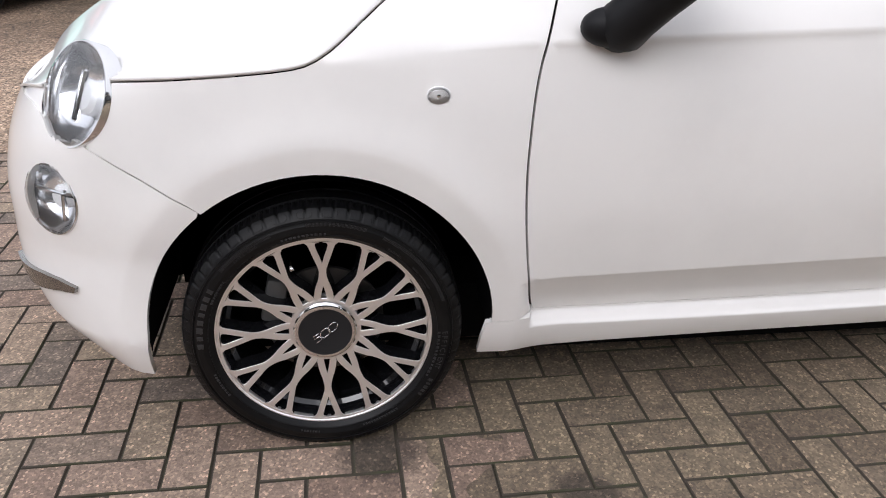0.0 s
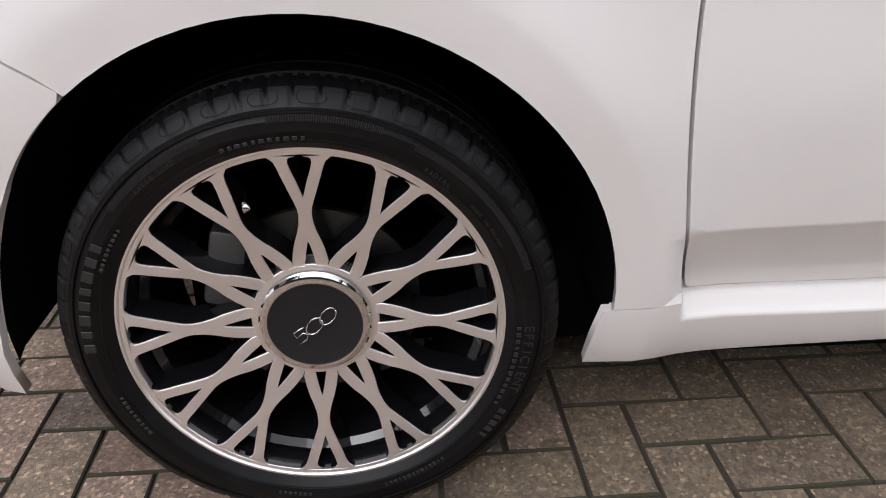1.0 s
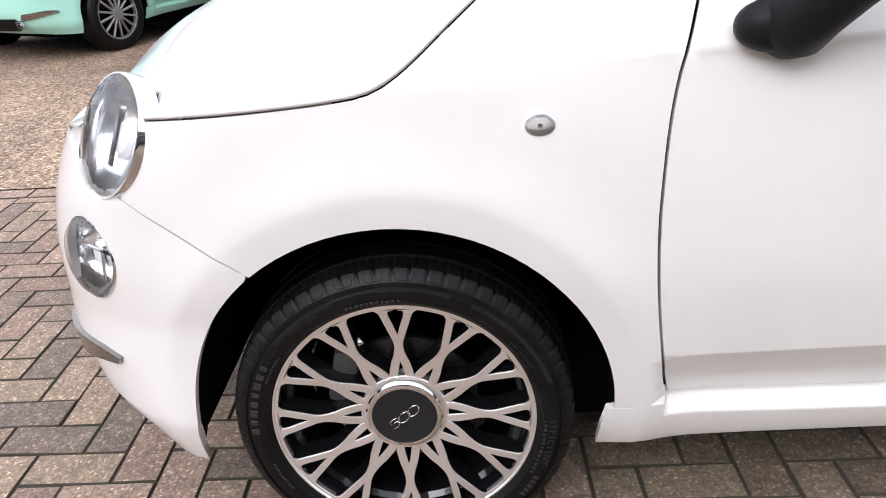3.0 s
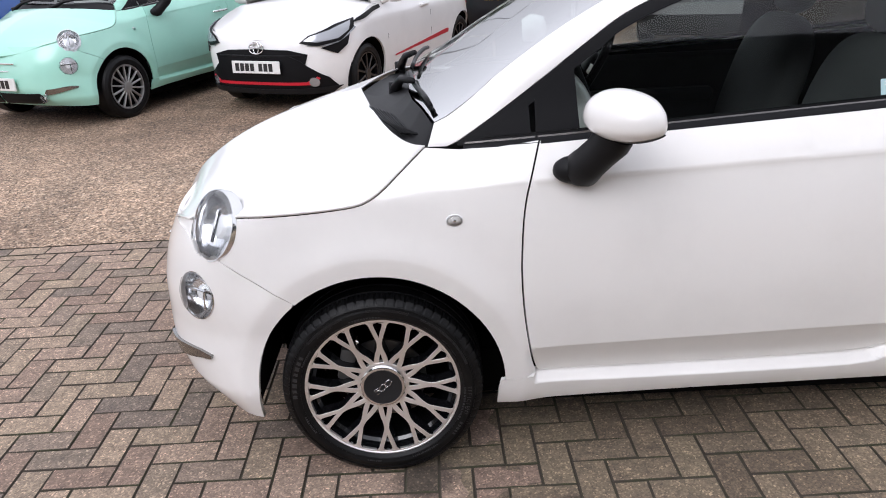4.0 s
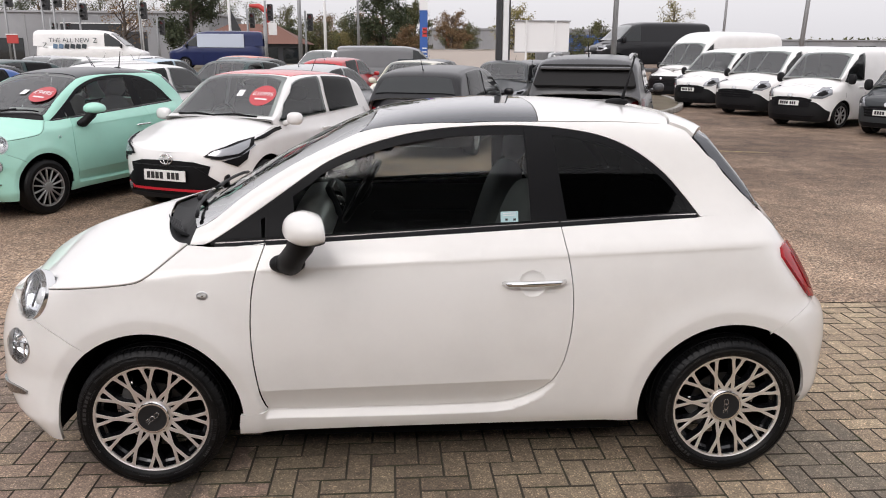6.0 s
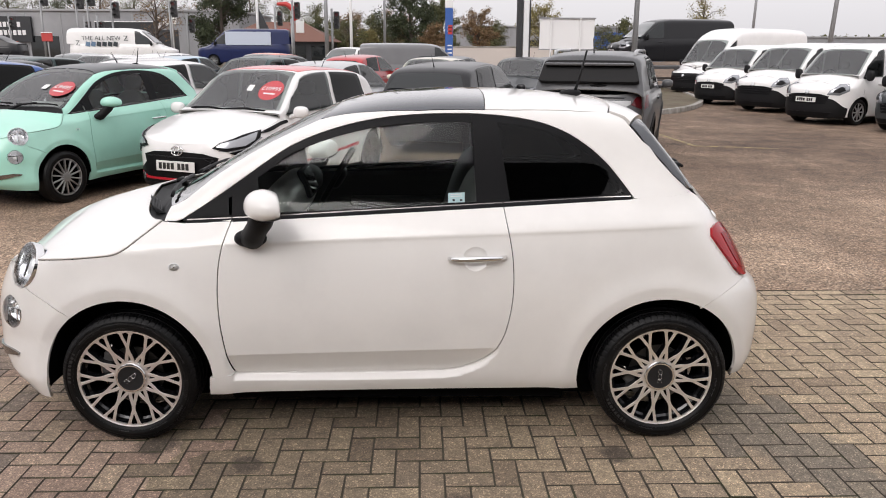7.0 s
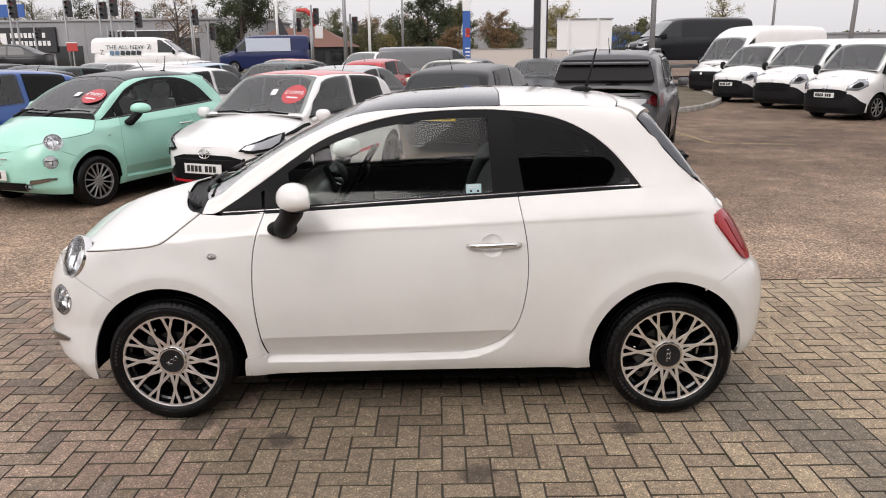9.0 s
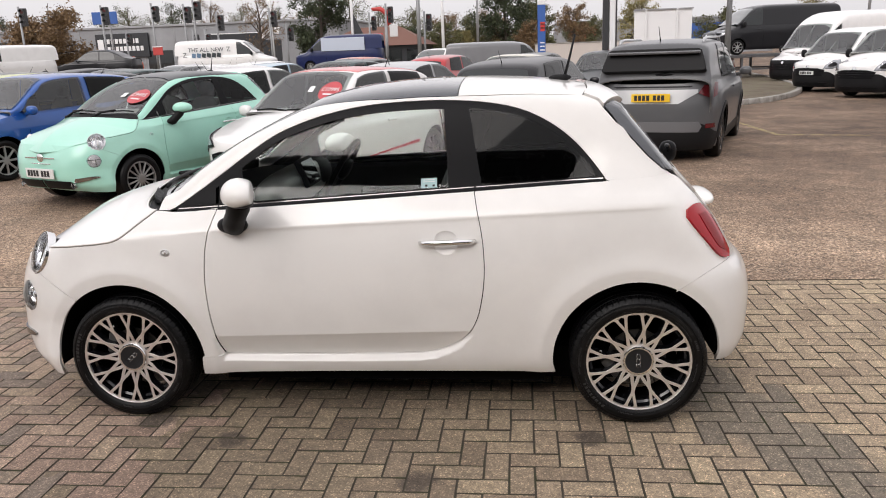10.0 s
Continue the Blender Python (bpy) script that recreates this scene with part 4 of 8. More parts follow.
def city_car(name, m, colour, roof_mat, wheel_fn, fine=0.03, hero=False):
    """A small rounded three-door hatchback, nose to -x, standing on its wheels at z = 0."""
    car = empty(name, m)
    S, B = CITY, CITY.body
    g = 0.0025
    sides = (False, True)
    # wheel arch lines
    aF, aR = ARCH_F, ARCH_R
    seam_end = BUMPER_SEAM[-1]
    sill_f = (-0.806, 0.291)
    for mir in sides:
        def panel(nm, pts, mat=colour, step=fine, lift=0.0, lip=0.014, lab="", raw=False, surf=B, rows=(), holes=(), soften=None):
            return surface_panel(nm, pts if raw else S.loop(pts), surf, mat, car, step, lift, lip, mir, lab, rows, holes, soften)
        # fender
        a_seam, a_sill = ang(aF, *seam_end), ang(aF, *sill_f)
        fender = shut_gap(BONNET_EDGE, 0, -g) + [(-0.90, belt_500(-0.90) - 0.004), (-0.80, belt_500(-0.80) - 0.004)] + shut_gap(DOOR_FRONT, -g) + [(-0.708, 0.3012), (-0.74, 0.2972), (-0.80, 0.2915)]
        fender += arc(*aF[:2], aF[2], a_sill, a_seam) + shut_gap(BUMPER_SEAM[::-1], 0.001, 0.0012)[1:-8] + [(-1.615, 0.715), (-1.62, 0.75)]
        panel("front_wing", fender, rows=LAMP_ROWS + CREASE_ROWS + ARCH_ROWS, holes=LAMP_HOLES)
        # door
        door = shut_gap(DOOR_FRONT, g) + shut_gap(DOOR_LOW, g, 0) + DOOR_REAR
        door = [(x - (g if i >= len(door) - len(DOOR_REAR) else 0), z) for i, (x, z) in enumerate(door)]
        dtop = belt_500(np.linspace(0.45, -0.686, 30)) - 0.003
        door += list(zip(np.linspace(0.45, -0.686, 30), dtop))
        low = [(x, 0.4135 + dz + x * 0.0247) for x in np.arange(-0.72, 0.47, 0.02) for dz in (-0.010, -0.003, 0.003, 0.010)]
        d = panel("door", door, rows=low + CUP_ROWS + CREASE_ROWS, holes=(CUP_HOLE,))
        # quarter panel with the sill
        quarter = [(-0.809, 0.2885), (-0.76, 0.2935), (-0.715, 0.2992), (-0.703, 0.3003)] + [(x, z - 0.0020) for x, z in DOOR_LOW[1:]] + shut_gap(DOOR_REAR, 0.6 * g, -0.7 * g)
        quarter += list(zip(np.linspace(0.462, 1.28, 24), belt_500(np.linspace(0.462, 1.28, 24)) + np.where(np.linspace(0.462, 1.28, 24) > 1.01, 0.001, -0.003))) + smooth_line([(1.33, 1.045), (1.40, 0.972), (1.44, 0.925), (1.50, 0.86), (1.56, 0.775), (1.59, 0.72)])
        quarter += shut_gap(REAR_SEAM[::-1], -0.0005, 0.0006)[1:]
        quarter += arc(*aR[:2], aR[2], ang(aR, *REAR_SEAM[0]), 183.5) + [(0.797, 0.220), (0.6, 0.220), (0.2, 0.219), (-0.2, 0.216), (-0.55, 0.210), (-0.70, 0.205), (-0.79, 0.199), (-0.820, 0.197), (-0.8165, 0.24)]
        swoosh = [(x + q * 0.7, z - q * 0.7) for x, z in DOOR_REAR[:24] for q in (0.009, 0.017, 0.026, 0.036)]
        panel("rear_quarter", quarter, rows=SILL_ROWS + CREASE_ROWS + ARCH_ROWS + swoosh, soften=pillar_soften)
        # front bumper
        zs = np.linspace(0.205, 0.70, 12)
        low = [(-1.507, 0.195)]
        fb = S.loop(shut_gap(BUMPER_SEAM, -0.001, -0.0012)) + S.loop(arc(*aF[:2], aF[2], a_seam, ang(aF, -1.487, 0.30))[1:] + low)
        fb += [(S.s_of(-1.58, 0.197), 0.197), (S.s_of(-1.66, 0.205), 0.205), (S.s_of(-1.72, 0.218), 0.218), (S.s_mid(0.235), 0.235)] + S.mid_line(0.235, 0.74) + [(S.s_mid(0.74), 0.74)]
        panel("front_bumper", fb, raw=True, rows=LAMP_ROWS + FOG_ROWS + ARCH_ROWS, holes=LAMP_HOLES)
        bay = S.loop([(-1.815, 0.66), (-1.60, 0.64), (-1.47, 0.70), (-1.47, 0.80), (-1.62, 0.79), (-1.70, 0.765), (-1.80, 0.72)])
        panel("lamp_surround", bay, colour, 0.03, -0.005, 0, "", True, B, LAMP_ROWS, LAMP_HOLES)
        # rear bumper
        rb = S.loop(shut_gap(REAR_SEAM, 0.0005, -0.0006)) + [(S.s_mid(0.70, False), 0.70)] + S.mid_line(0.70, 0.24, False) + [(S.s_mid(0.24, False), 0.24)] + S.loop([(1.490, 0.262)] + arc(*aR[:2], aR[2], ang(aR, 1.486, 0.30), ang(aR, *REAR_SEAM[0])))
        panel("rear_bumper", rb, raw=True, rows=ARCH_ROWS)
        # tailgate half below the glass
        tg = [(S.s_mid(z, False), z) for z in np.linspace(0.702, 0.965, 10)] + [(S.s_of(x, z), z) for x, z in ((1.41, 0.965), (1.447, 0.925), (1.507, 0.86), (1.567, 0.775), (1.598, 0.705))]
        panel("tailgate", tg, raw=True)
        # dark liner behind the shut lines
        lin = S.loop([(-1.5, 0.80), (-1.2, 0.80), (-1.0, 0.94)] + [(x, belt_500(x) - 0.01) for x in np.linspace(-0.85, 1.3, 20)] + [(1.5, 0.80), (1.55, 0.71), (1.42, 0.63)] + arc(*aR[:2], aR[2] + 0.03, 60, 170) + [(0.77, 0.45), (-0.765, 0.45)] + arc(*aF[:2], aF[2] + 0.03, 10, 120) + [(-1.5, 0.66)])
        panel("body_liner", lin, UNDER, 0.06, -0.016, 0, raw=True)
        # cabin side: window surround, glass, pillars
        T = S.top
        roofline = smooth_line([(-0.905, 0.968), (-0.845, 1.005), (-0.76, 1.060), (-0.66, 1.128), (-0.56, 1.198), (-0.45, 1.268), (-0.32, 1.322), (-0.18, 1.362), (-0.05, 1.385), (0.08, 1.397), (0.22, 1.402), (0.36, 1.400), (0.50, 1.388), (0.62, 1.366), (0.72, 1.330), (0.81, 1.278), (0.89, 1.212), (0.955, 1.138), (1.005, 1.072)], 0.03)
        sill_line = [(x, float(belt_500(x)) + 0.001) for x in np.linspace(1.0, -0.88, 40)]
        def shrink(line, d_up, d_x=0.0):
            return [(x + d_x, z - d_up) for x, z in line]
        topz = curve1(*[(x, z) for i, (x, z) in enumerate(roofline) if i == 0 or x > roofline[i - 1][0]])
        under = [(x, max(z - 0.040, float(belt_500(x)) + 0.004)) for x, z in roofline if x < -0.5] + [(x, z - 0.034) for x, z in roofline if -0.5 <= x < 0.85] + [(x - 0.03, max(z - 0.026, float(belt_500(x)) + 0.02)) for x, z in roofline if x >= 0.85]
        panel("window_surround", S.tops(roofline + [(1.0, float(belt_500(1.0)) + 0.001), (0.94, float(belt_500(0.94)) + 0.001)] + under[::-1]), TRIM, 0.05, -0.002, 0.006, "satin black window surround", True, T)
        lowbar = [(x, float(belt_500(x)) + 0.001) for x in np.linspace(-0.86, 0.99, 40)] + [(x, float(belt_500(x)) + 0.019) for x in np.linspace(0.97, -0.86, 40)]
        panel("window_sill_strip", S.tops(lowbar), TRIM, 0.05, -0.001, 0.006, "", True, T)
        # dark seal on the ledge between the door skin and the glass
        lx = np.linspace(-0.89, 1.0, 48)
        zb = belt_500(lx)
        rows_ = [B(lx, zb - 0.006) + np.array((0, 0.003, 0)), B(lx, zb - 0.003) + np.array((0, 0.002, 0.004)), T(lx, np.zeros(48)) + np.array((0, 0.006, 0.010))]
        grid = np.concatenate(rows_) * ((1, -1, 1) if mir else (1, 1, 1))
        mesh_object("window_seal", grid, [(r_ * 48 + i, r_ * 48 + i + 1, (r_ + 1) * 48 + i + 1, (r_ + 1) * 48 + i) for r_ in range(2) for i in range(47)], TRIM, car, True)
        # front glass with its small fixed quarter light
        xs = np.linspace(-0.60, 0.318, 26)
        fr = [(x, float(topz(x)) - 0.036 - 0.008 * (x < 0)) for x in xs] + [(0.340, float(belt_500(0.34)) + 0.016)]
        fr += [(x, float(belt_500(x)) + 0.016) for x in np.linspace(0.3, -0.585, 20)]
        panel("door_glass", S.tops(fr), GLASS_FRONT, 0.06, 0.001, 0, "tinted door window", True, T)
        ql = [(-0.588, float(topz(-0.588)) - 0.036), (-0.578, float(belt_500(-0.578)) + 0.018), (-0.695, float(belt_500(-0.695)) + 0.018), (-0.695, float(topz(-0.695)) - 0.035)]
        panel("corner_panel", S.tops(ql), TRIM, 0.05, 0.002, 0.003, "black triangular corner panel", True, T)
        ql = [(-0.712, float(topz(-0.712)) - 0.032), (-0.708, float(belt_500(-0.708)) + 0.018), (-0.845, float(belt_500(-0.845)) + 0.018)]
        panel("corner_panel", S.tops(ql), TRIM, 0.05, 0.002, 0.003, "black triangular corner panel", True, T)
        xs = np.linspace(0.418, 0.955, 22)
        qg = [(x, float(topz(x)) - 0.028) for x in xs] + [(0.968, float(belt_500(0.968)) + 0.022)] + [(x, float(belt_500(x)) + 0.016) for x in np.linspace(0.93, 0.475, 12)]
        panel("quarter_glass", S.tops(qg), GLASS_DARK, 0.06, 0.001, 0, "dark privacy quarter window", True, T)
        # the strip in the middle pillar between both panes
        for a0, a1, b0, b1, nm in ((0.321, 0.428, 0.343, 0.486, "pillar_cover"),):
            bp = [(a0, float(topz(a0)) - 0.006), (a1, float(topz(a1)) - 0.006), (b1, float(belt_500(b1)) + 0.014), (b0, float(belt_500(b0)) + 0.014)]
            panel(nm, S.tops(bp), TRIM, 0.05, 0.0015, 0.003, "", True, T)
        # chrome waist strip
        for x0, x1 in ((-0.885, -0.697), (-0.690, 0.452), (0.461, 1.0)):
            st = [(x, float(belt_500(x)) + 0.0055) for x in np.linspace(x0, x1, 24)] + [(x, float(belt_500(x)) + 0.010) for x in np.linspace(x1, x0, 24)]
            panel("waist_strip", S.tops(st), DARK_CHROME, 0.05, 0.006, 0.006, "thin chrome waist strip", True, T)
        # painted roof rail, front and rear pillars round the windows
        pillar = smooth_line([(-0.34, 0.500), (-0.45, 0.525), (-0.6, 0.560), (-0.8, 0.600), (-0.93, 0.628), (-0.965, 0.634)], 0.05)
        rail = S.tops(shrink(roofline, -0.002)) + S.tops([(1.015, float(belt_500(1.015)) + 0.001)] + [(x, float(belt_500(x)) + 0.001) for x in (1.1, 1.2, 1.285)])
        rear_edge = [(1.255, 1.090), (1.187, 1.149), (1.12, 1.222), (1.058, 1.290), (1.005, 1.352), (0.985, 1.380)]
        rail += S.tops(rear_edge) + S.plans([(0.925, 0.499), (0.8, 0.515), (0.5, 0.525), (0.1, 0.525), (-0.10, 0.515), (-0.25, 0.505)]) + S.plans(pillar) + S.tops([(-0.985, 0.958), (-0.935, 0.958)])
        panel("roof_rail", rail, raw=True, surf=T, soften=pillar_soften)
    # bonnet, from the shut line to the middle
    edge = np.array([tuple(B(S.s_of(x, z), z)) for x, z in smooth_line([(-1.80, 0.70), (-1.74, 0.742), (-1.68, 0.762), *BONNET_EDGE[2:]], 0.03)])
    t_e = np.linspace(0, 1, len(edge))
    cen = np.array(smooth_line([(-1.868, 0.655), (-1.84, 0.705), (-1.79, 0.765), (-1.70, 0.83), (-1.60, 0.883), (-1.50, 0.922), (-1.40, 0.953), (-1.30, 0.980), (-1.215, 0.998)], 0.02))
    t_c = np.linspace(0, 1, len(cen))

    def bon(t, w):
        e = np.stack([np.interp(t, t_e, edge[:, k]) for k in range(3)], -1)
        c = np.stack([np.interp(t, t_c, cen[:, 0]), 0 * t, np.interp(t, t_c, cen[:, 1])], -1)
        p0 = radians(38)
        ph = p0 + w * (math.pi / 2 - p0)
        sn, cs = ((np.sin(ph) - math.sin(p0)) / (1 - math.sin(p0)))[:, None], (np.cos(ph) / math.cos(p0))[:, None]
        bend = (1 - 0.5 * t ** 4)[:, None]
        return np.concatenate([e[:, :1] + (c - e)[:, :1] * np.maximum(1 - cs, 0) ** bend, e[:, 1:2] * cs, e[:, 2:] + (c - e)[:, 2:] * sn], 1)
    nt, nw = 90, 60
    tt, ww = np.meshgrid(np.linspace(0, 1, nt), np.linspace(0, 1, nw), indexing="ij")
    half = bon(tt.ravel(), ww.ravel()).reshape(nt, nw, 3)
    full = np.concatenate([half, (half * (1, -1, 1))[:, ::-1][:, 1:]], 1)
    nw2 = full.shape[1]
    faces = [(i * nw2 + j, i * nw2 + j + 1, (i + 1) * nw2 + j + 1, (i + 1) * nw2 + j) for i in range(nt - 1) for j in range(nw2 - 1)]
    flat = full.reshape(-1, 3)
    lamps = [np.array((HEAD_C[0], q * HEAD_C[1], HEAD_C[2])) for q in (-1, 1)]
    faces = [f for f in faces if min(np.linalg.norm(flat[list(f)].mean(0) - c) for c in lamps) > HEAD_R * 1.01]
    bo = mesh_object("bonnet", flat, faces, colour, car, True)
    sol = bo.modifiers.new("thickness", "SOLIDIFY")
    sol.thickness, sol.offset = 0.006, -1
    # cowl, windscreen, roof, rear glass
    cowl_pts = np.array([half[-1, j] for j in range(nw)])
    back = S.plans([(-0.968, 0.627), (-1.0, 0.5), (-1.03, 0.35), (-1.045, 0.2), (-1.05, 0.0)])
    bk = S.top(np.array([p[0] for p in back]), np.array([p[1] for p in back]))
    bt = np.linspace(0, 1, nw)
    bk = np.stack([np.interp(bt, np.linspace(0, 1, len(bk)), bk[:, k]) for k in range(3)], -1)
    rows = [cowl_pts + np.array((0.003, 0, -0.012))] + [cowl_pts * (1 - f) + bk * f + np.array((0, 0, -0.03 * math.sin(math.pi * f) - 0.012)) for f in np.linspace(0.06, 1, 10)]
    grid = np.stack(rows)
    grid = np.concatenate([grid, (grid * (1, -1, 1))[:, ::-1][:, 1:]], 1)
    nc = grid.shape[1]
    mesh_object("cowl", grid.reshape(-1, 3), [(i * nc + j, (i + 1) * nc + j, (i + 1) * nc + j + 1, i * nc + j + 1) for i in range(len(rows) - 1) for j in range(nc - 1)], PLASTIC, car, True, None, "black plastic cowl below the windscreen")
    for mir in sides:
        def tp(nm, pts, mat, step=0.05, lift=0.0, lip=0.008, lab=""):
            return surface_panel(nm, pts, S.top, mat, car, step, lift, lip, mir, lab)
        ws = S.plans(smooth_line([(-0.335, 0.492), (-0.45, 0.518), (-0.6, 0.553), (-0.8, 0.593), (-0.93, 0.621), (-0.965, 0.627)], 0.05)) + S.plans([(-1.0, 0.5), (-1.03, 0.35), (-1.045, 0.2)]) + [(-1.05, 1.9975), (-0.9, 1.9975), (-0.6, 1.9975), (-0.275, 1.9975)] + S.plans([(-0.28, 0.2), (-0.29, 0.35), (-0.31, 0.45)])
        tp("windscreen", ws, GLASS_SCREEN if hero else GLASS_CLEAR, 0.06, -0.004, 0, "sloping windscreen")
        frit = S.plans(smooth_line([(-0.335, 0.492), (-0.45, 0.518), (-0.6, 0.553), (-0.8, 0.593), (-0.955, 0.625)], 0.05)) + S.plans(smooth_line([(-0.955, 0.585), (-0.8, 0.560), (-0.6, 0.520), (-0.45, 0.472), (-0.35, 0.45)], 0.05))
        tp("windscreen_border", frit, TRIM, 0.05, -0.009, 0)
        roof = S.plans([(-0.27, 0.2), (-0.28, 0.35), (-0.30, 0.45), (-0.33, 0.49), (-0.25, 0.501), (-0.10, 0.511), (0.1, 0.521), (0.38, 0.521), (0.385, 0.35), (0.385, 0.2)]) + [(0.385, 1.9975), (-0.265, 1.9975)]
        tp("roof_glass" if hero else "roof_front", roof, roof_mat, 0.05, 0.0, 0.01, "dark glass panoramic roof panel" if hero else "dark roof")
        rear = S.plans([(0.389, 0.2), (0.389, 0.35), (0.384, 0.521), (0.5, 0.521), (0.8, 0.511), (0.92, 0.499), (0.945, 0.40), (0.955, 0.2)]) + [(0.96, 1.9975), (0.389, 1.9975)]
        tp("roof_panel", rear, colour if hero else roof_mat)
        sp = S.plans([(0.959, 0.2), (0.949, 0.40), (0.928, 0.496)]) + S.tops([(0.988, 1.383), (1.010, 1.362)]) + S.plans([(1.06, 0.47), (1.10, 0.38), (1.118, 0.2)]) + [(1.122, 1.9975), (0.964, 1.9975)]
        tp("roof_spoiler", sp, colour, 0.04, 0.010, 0.04, "rounded roof spoiler")
        rg = S.plans([(1.128, 0.2), (1.112, 0.37), (1.075, 0.455)]) + S.tops([(1.012, 1.357), (1.064, 1.290), (1.126, 1.222), (1.193, 1.149), (1.260, 1.092)]) + S.plans([(1.31, 0.56), (1.335, 0.45), (1.345, 0.3)]) + [(1.35, 1.9975), (1.13, 1.9975)]
        tp("rear_glass", rg, ROOF_GLASS, 0.05, -0.003, 0.006)
        rgb = S.tops([(1.009, 1.357), (1.064, 1.290), (1.126, 1.222), (1.193, 1.149), (1.260, 1.092)]) + S.tops([(1.262, 1.093), (1.195, 1.150), (1.128, 1.224), (1.066, 1.291), (1.014, 1.358)])
        tp("rear_glass_border", rgb, TRIM, 0.05, -0.0015, 0.0, "black rear window border")
        tl = S.plans([(1.352, 0.3), (1.337, 0.5), (1.305, 0.542), (1.36, 0.55), (1.42, 0.5)]) + [(1.44, 1.9975), (1.355, 1.9975)]
        tp("tailgate_top", tl, colour, 0.05, 0.0, 0.01)
    # wheels
    for x, y, flip in ((-1.15, -0.797, 0), (1.15, -0.797, 0), (-1.15, 0.797, 180), (1.15, 0.797, 180)):
        w = wheel_fn(car)
        w.matrix_basis = pose(x, y, 0.287, 0, 0, flip) @ Matrix.Rotation(radians(-52 if x > 0 else 0), 4, "Y")
    # wheel wells and underbody
    for cx, cz, r in (aF, aR):
        for sgn in (-1, 1):
            prof = [(r + 0.004, sgn * 0.775), (r + 0.012, sgn * 0.74), (r + 0.012, sgn * 0.42), (0.06, sgn * 0.42)]
            bm = lathe(prof, 40, "y", radians(-8), radians(196))
            for v in bm.verts:
                if abs(v.co.y) > 0.5:
                    x_, z_ = v.co.x + cx, min(max(v.co.z + cz, 0.16), 0.8)
                    lim = -float(B(np.array([S.s_of(x_, z_)]), np.array([z_]))[0, 1]) - 0.010
                    v.co.y = sgn * min(abs(v.co.y), lim)
            w = part("wheel_well", bm, WELL, car)
            w.matrix_basis = Matrix.Translation((cx, 0, cz))
    # the boxes at z 0.19 and 0.18 are unseen, added to block light below
    for c, size in (((0, 0, 0.235), (1.56, 1.42, 0.06)), ((0, 0, 0.32), (3.0, 0.84, 0.20)), ((0, 0, 0.19), (2.7, 1.14, 0.15)), ((0, 0, 0.18), (1.50, 1.32, 0.09)), ((-1.60, 0, 0.36), (0.16, 1.1, 0.2)), ((1.54, 0, 0.40), (0.08, 1.0, 0.16))):
        part("underbody_light_block", boxed(c, size), UNDER, car)
    return car


# ---- details of the small hatchback ----
def frame_at(c, n, up=(0, 0, 1)):
    """A pose at c whose -y looks along n."""
    n = Vector(n).normalized()
    yy = -n
    xx = yy.cross(Vector(up)).normalized()
    zz = xx.cross(yy)
    m = Matrix((xx, yy, zz)).transposed().to_4x4()
    m.translation = Vector(c)
    return m


def mirrored(m):
    return Matrix.Diagonal((1, -1, 1, 1)) @ m


DARK_CHROME = material("satin_dark_chrome", (0.30, 0.29, 0.28), 0.22, 1.0)


def round_lamp(car, name, c, n, r, rz=None, mir=False, label="", tall=False):
    """A round lamp unit: chrome bezel, bowl, inner projector and clear lens; faces -y of its pose."""
    m = frame_at(c, n)
    if mir:
        c2, n2 = (c[0] + 0.01, -c[1] - 0.03, c[2] - 0.03), (n[0], -n[1], n[2])
        m = frame_at(c2, n2)
    k = Matrix.Diagonal((1, 1, (rz or r) / r, 1))
    lamp = part(name, lathe([(r * 1.015, 0.03), (r * 1.015, -0.001), (r * 1.0, -0.0045), (r * 0.975, -0.0045), (r * 0.955, 0.004)], 64), CHROME, car, label)
    lamp.matrix_basis = m @ k
    part("bowl", lathe([(r * 0.96, 0.002), (r * 0.88, 0.012), (r * 0.72, 0.026), (r * 0.50, 0.036), (r * 0.25, 0.042), (0.0, 0.044)], 48), BOWL, lamp)
    part("projector", lathe([(r * 0.34, 0.040), (r * 0.34, 0.022), (r * 0.26, 0.014), (0, 0.010)], 32), REFLECTOR, lamp)
    bm = bmesh.new()
    if tall:
        box(bm, (-r * 0.05, 0.012, 0), (r * 0.16, 0.012, r * 1.0), None, 0.004)
    else:
        box(bm, (0, 0.012, r * 0.16), (r * 1.6, 0.012, r * 0.10), None, 0.003)
        box(bm, (r * 0.22, 0.014, -r * 0.2), (r * 0.10, 0.012, r * 0.9), None, 0.003)
    part("divider", bm, CHROME, lamp)
    part("lens", lathe([(r * 0.95, -0.006), (r * 0.85, -0.014), (r * 0.6, -0.022), (r * 0.3, -0.026), (0, -0.0275)], 40), GLASS_LAMP, lamp, "clear domed lens")
    return lamp


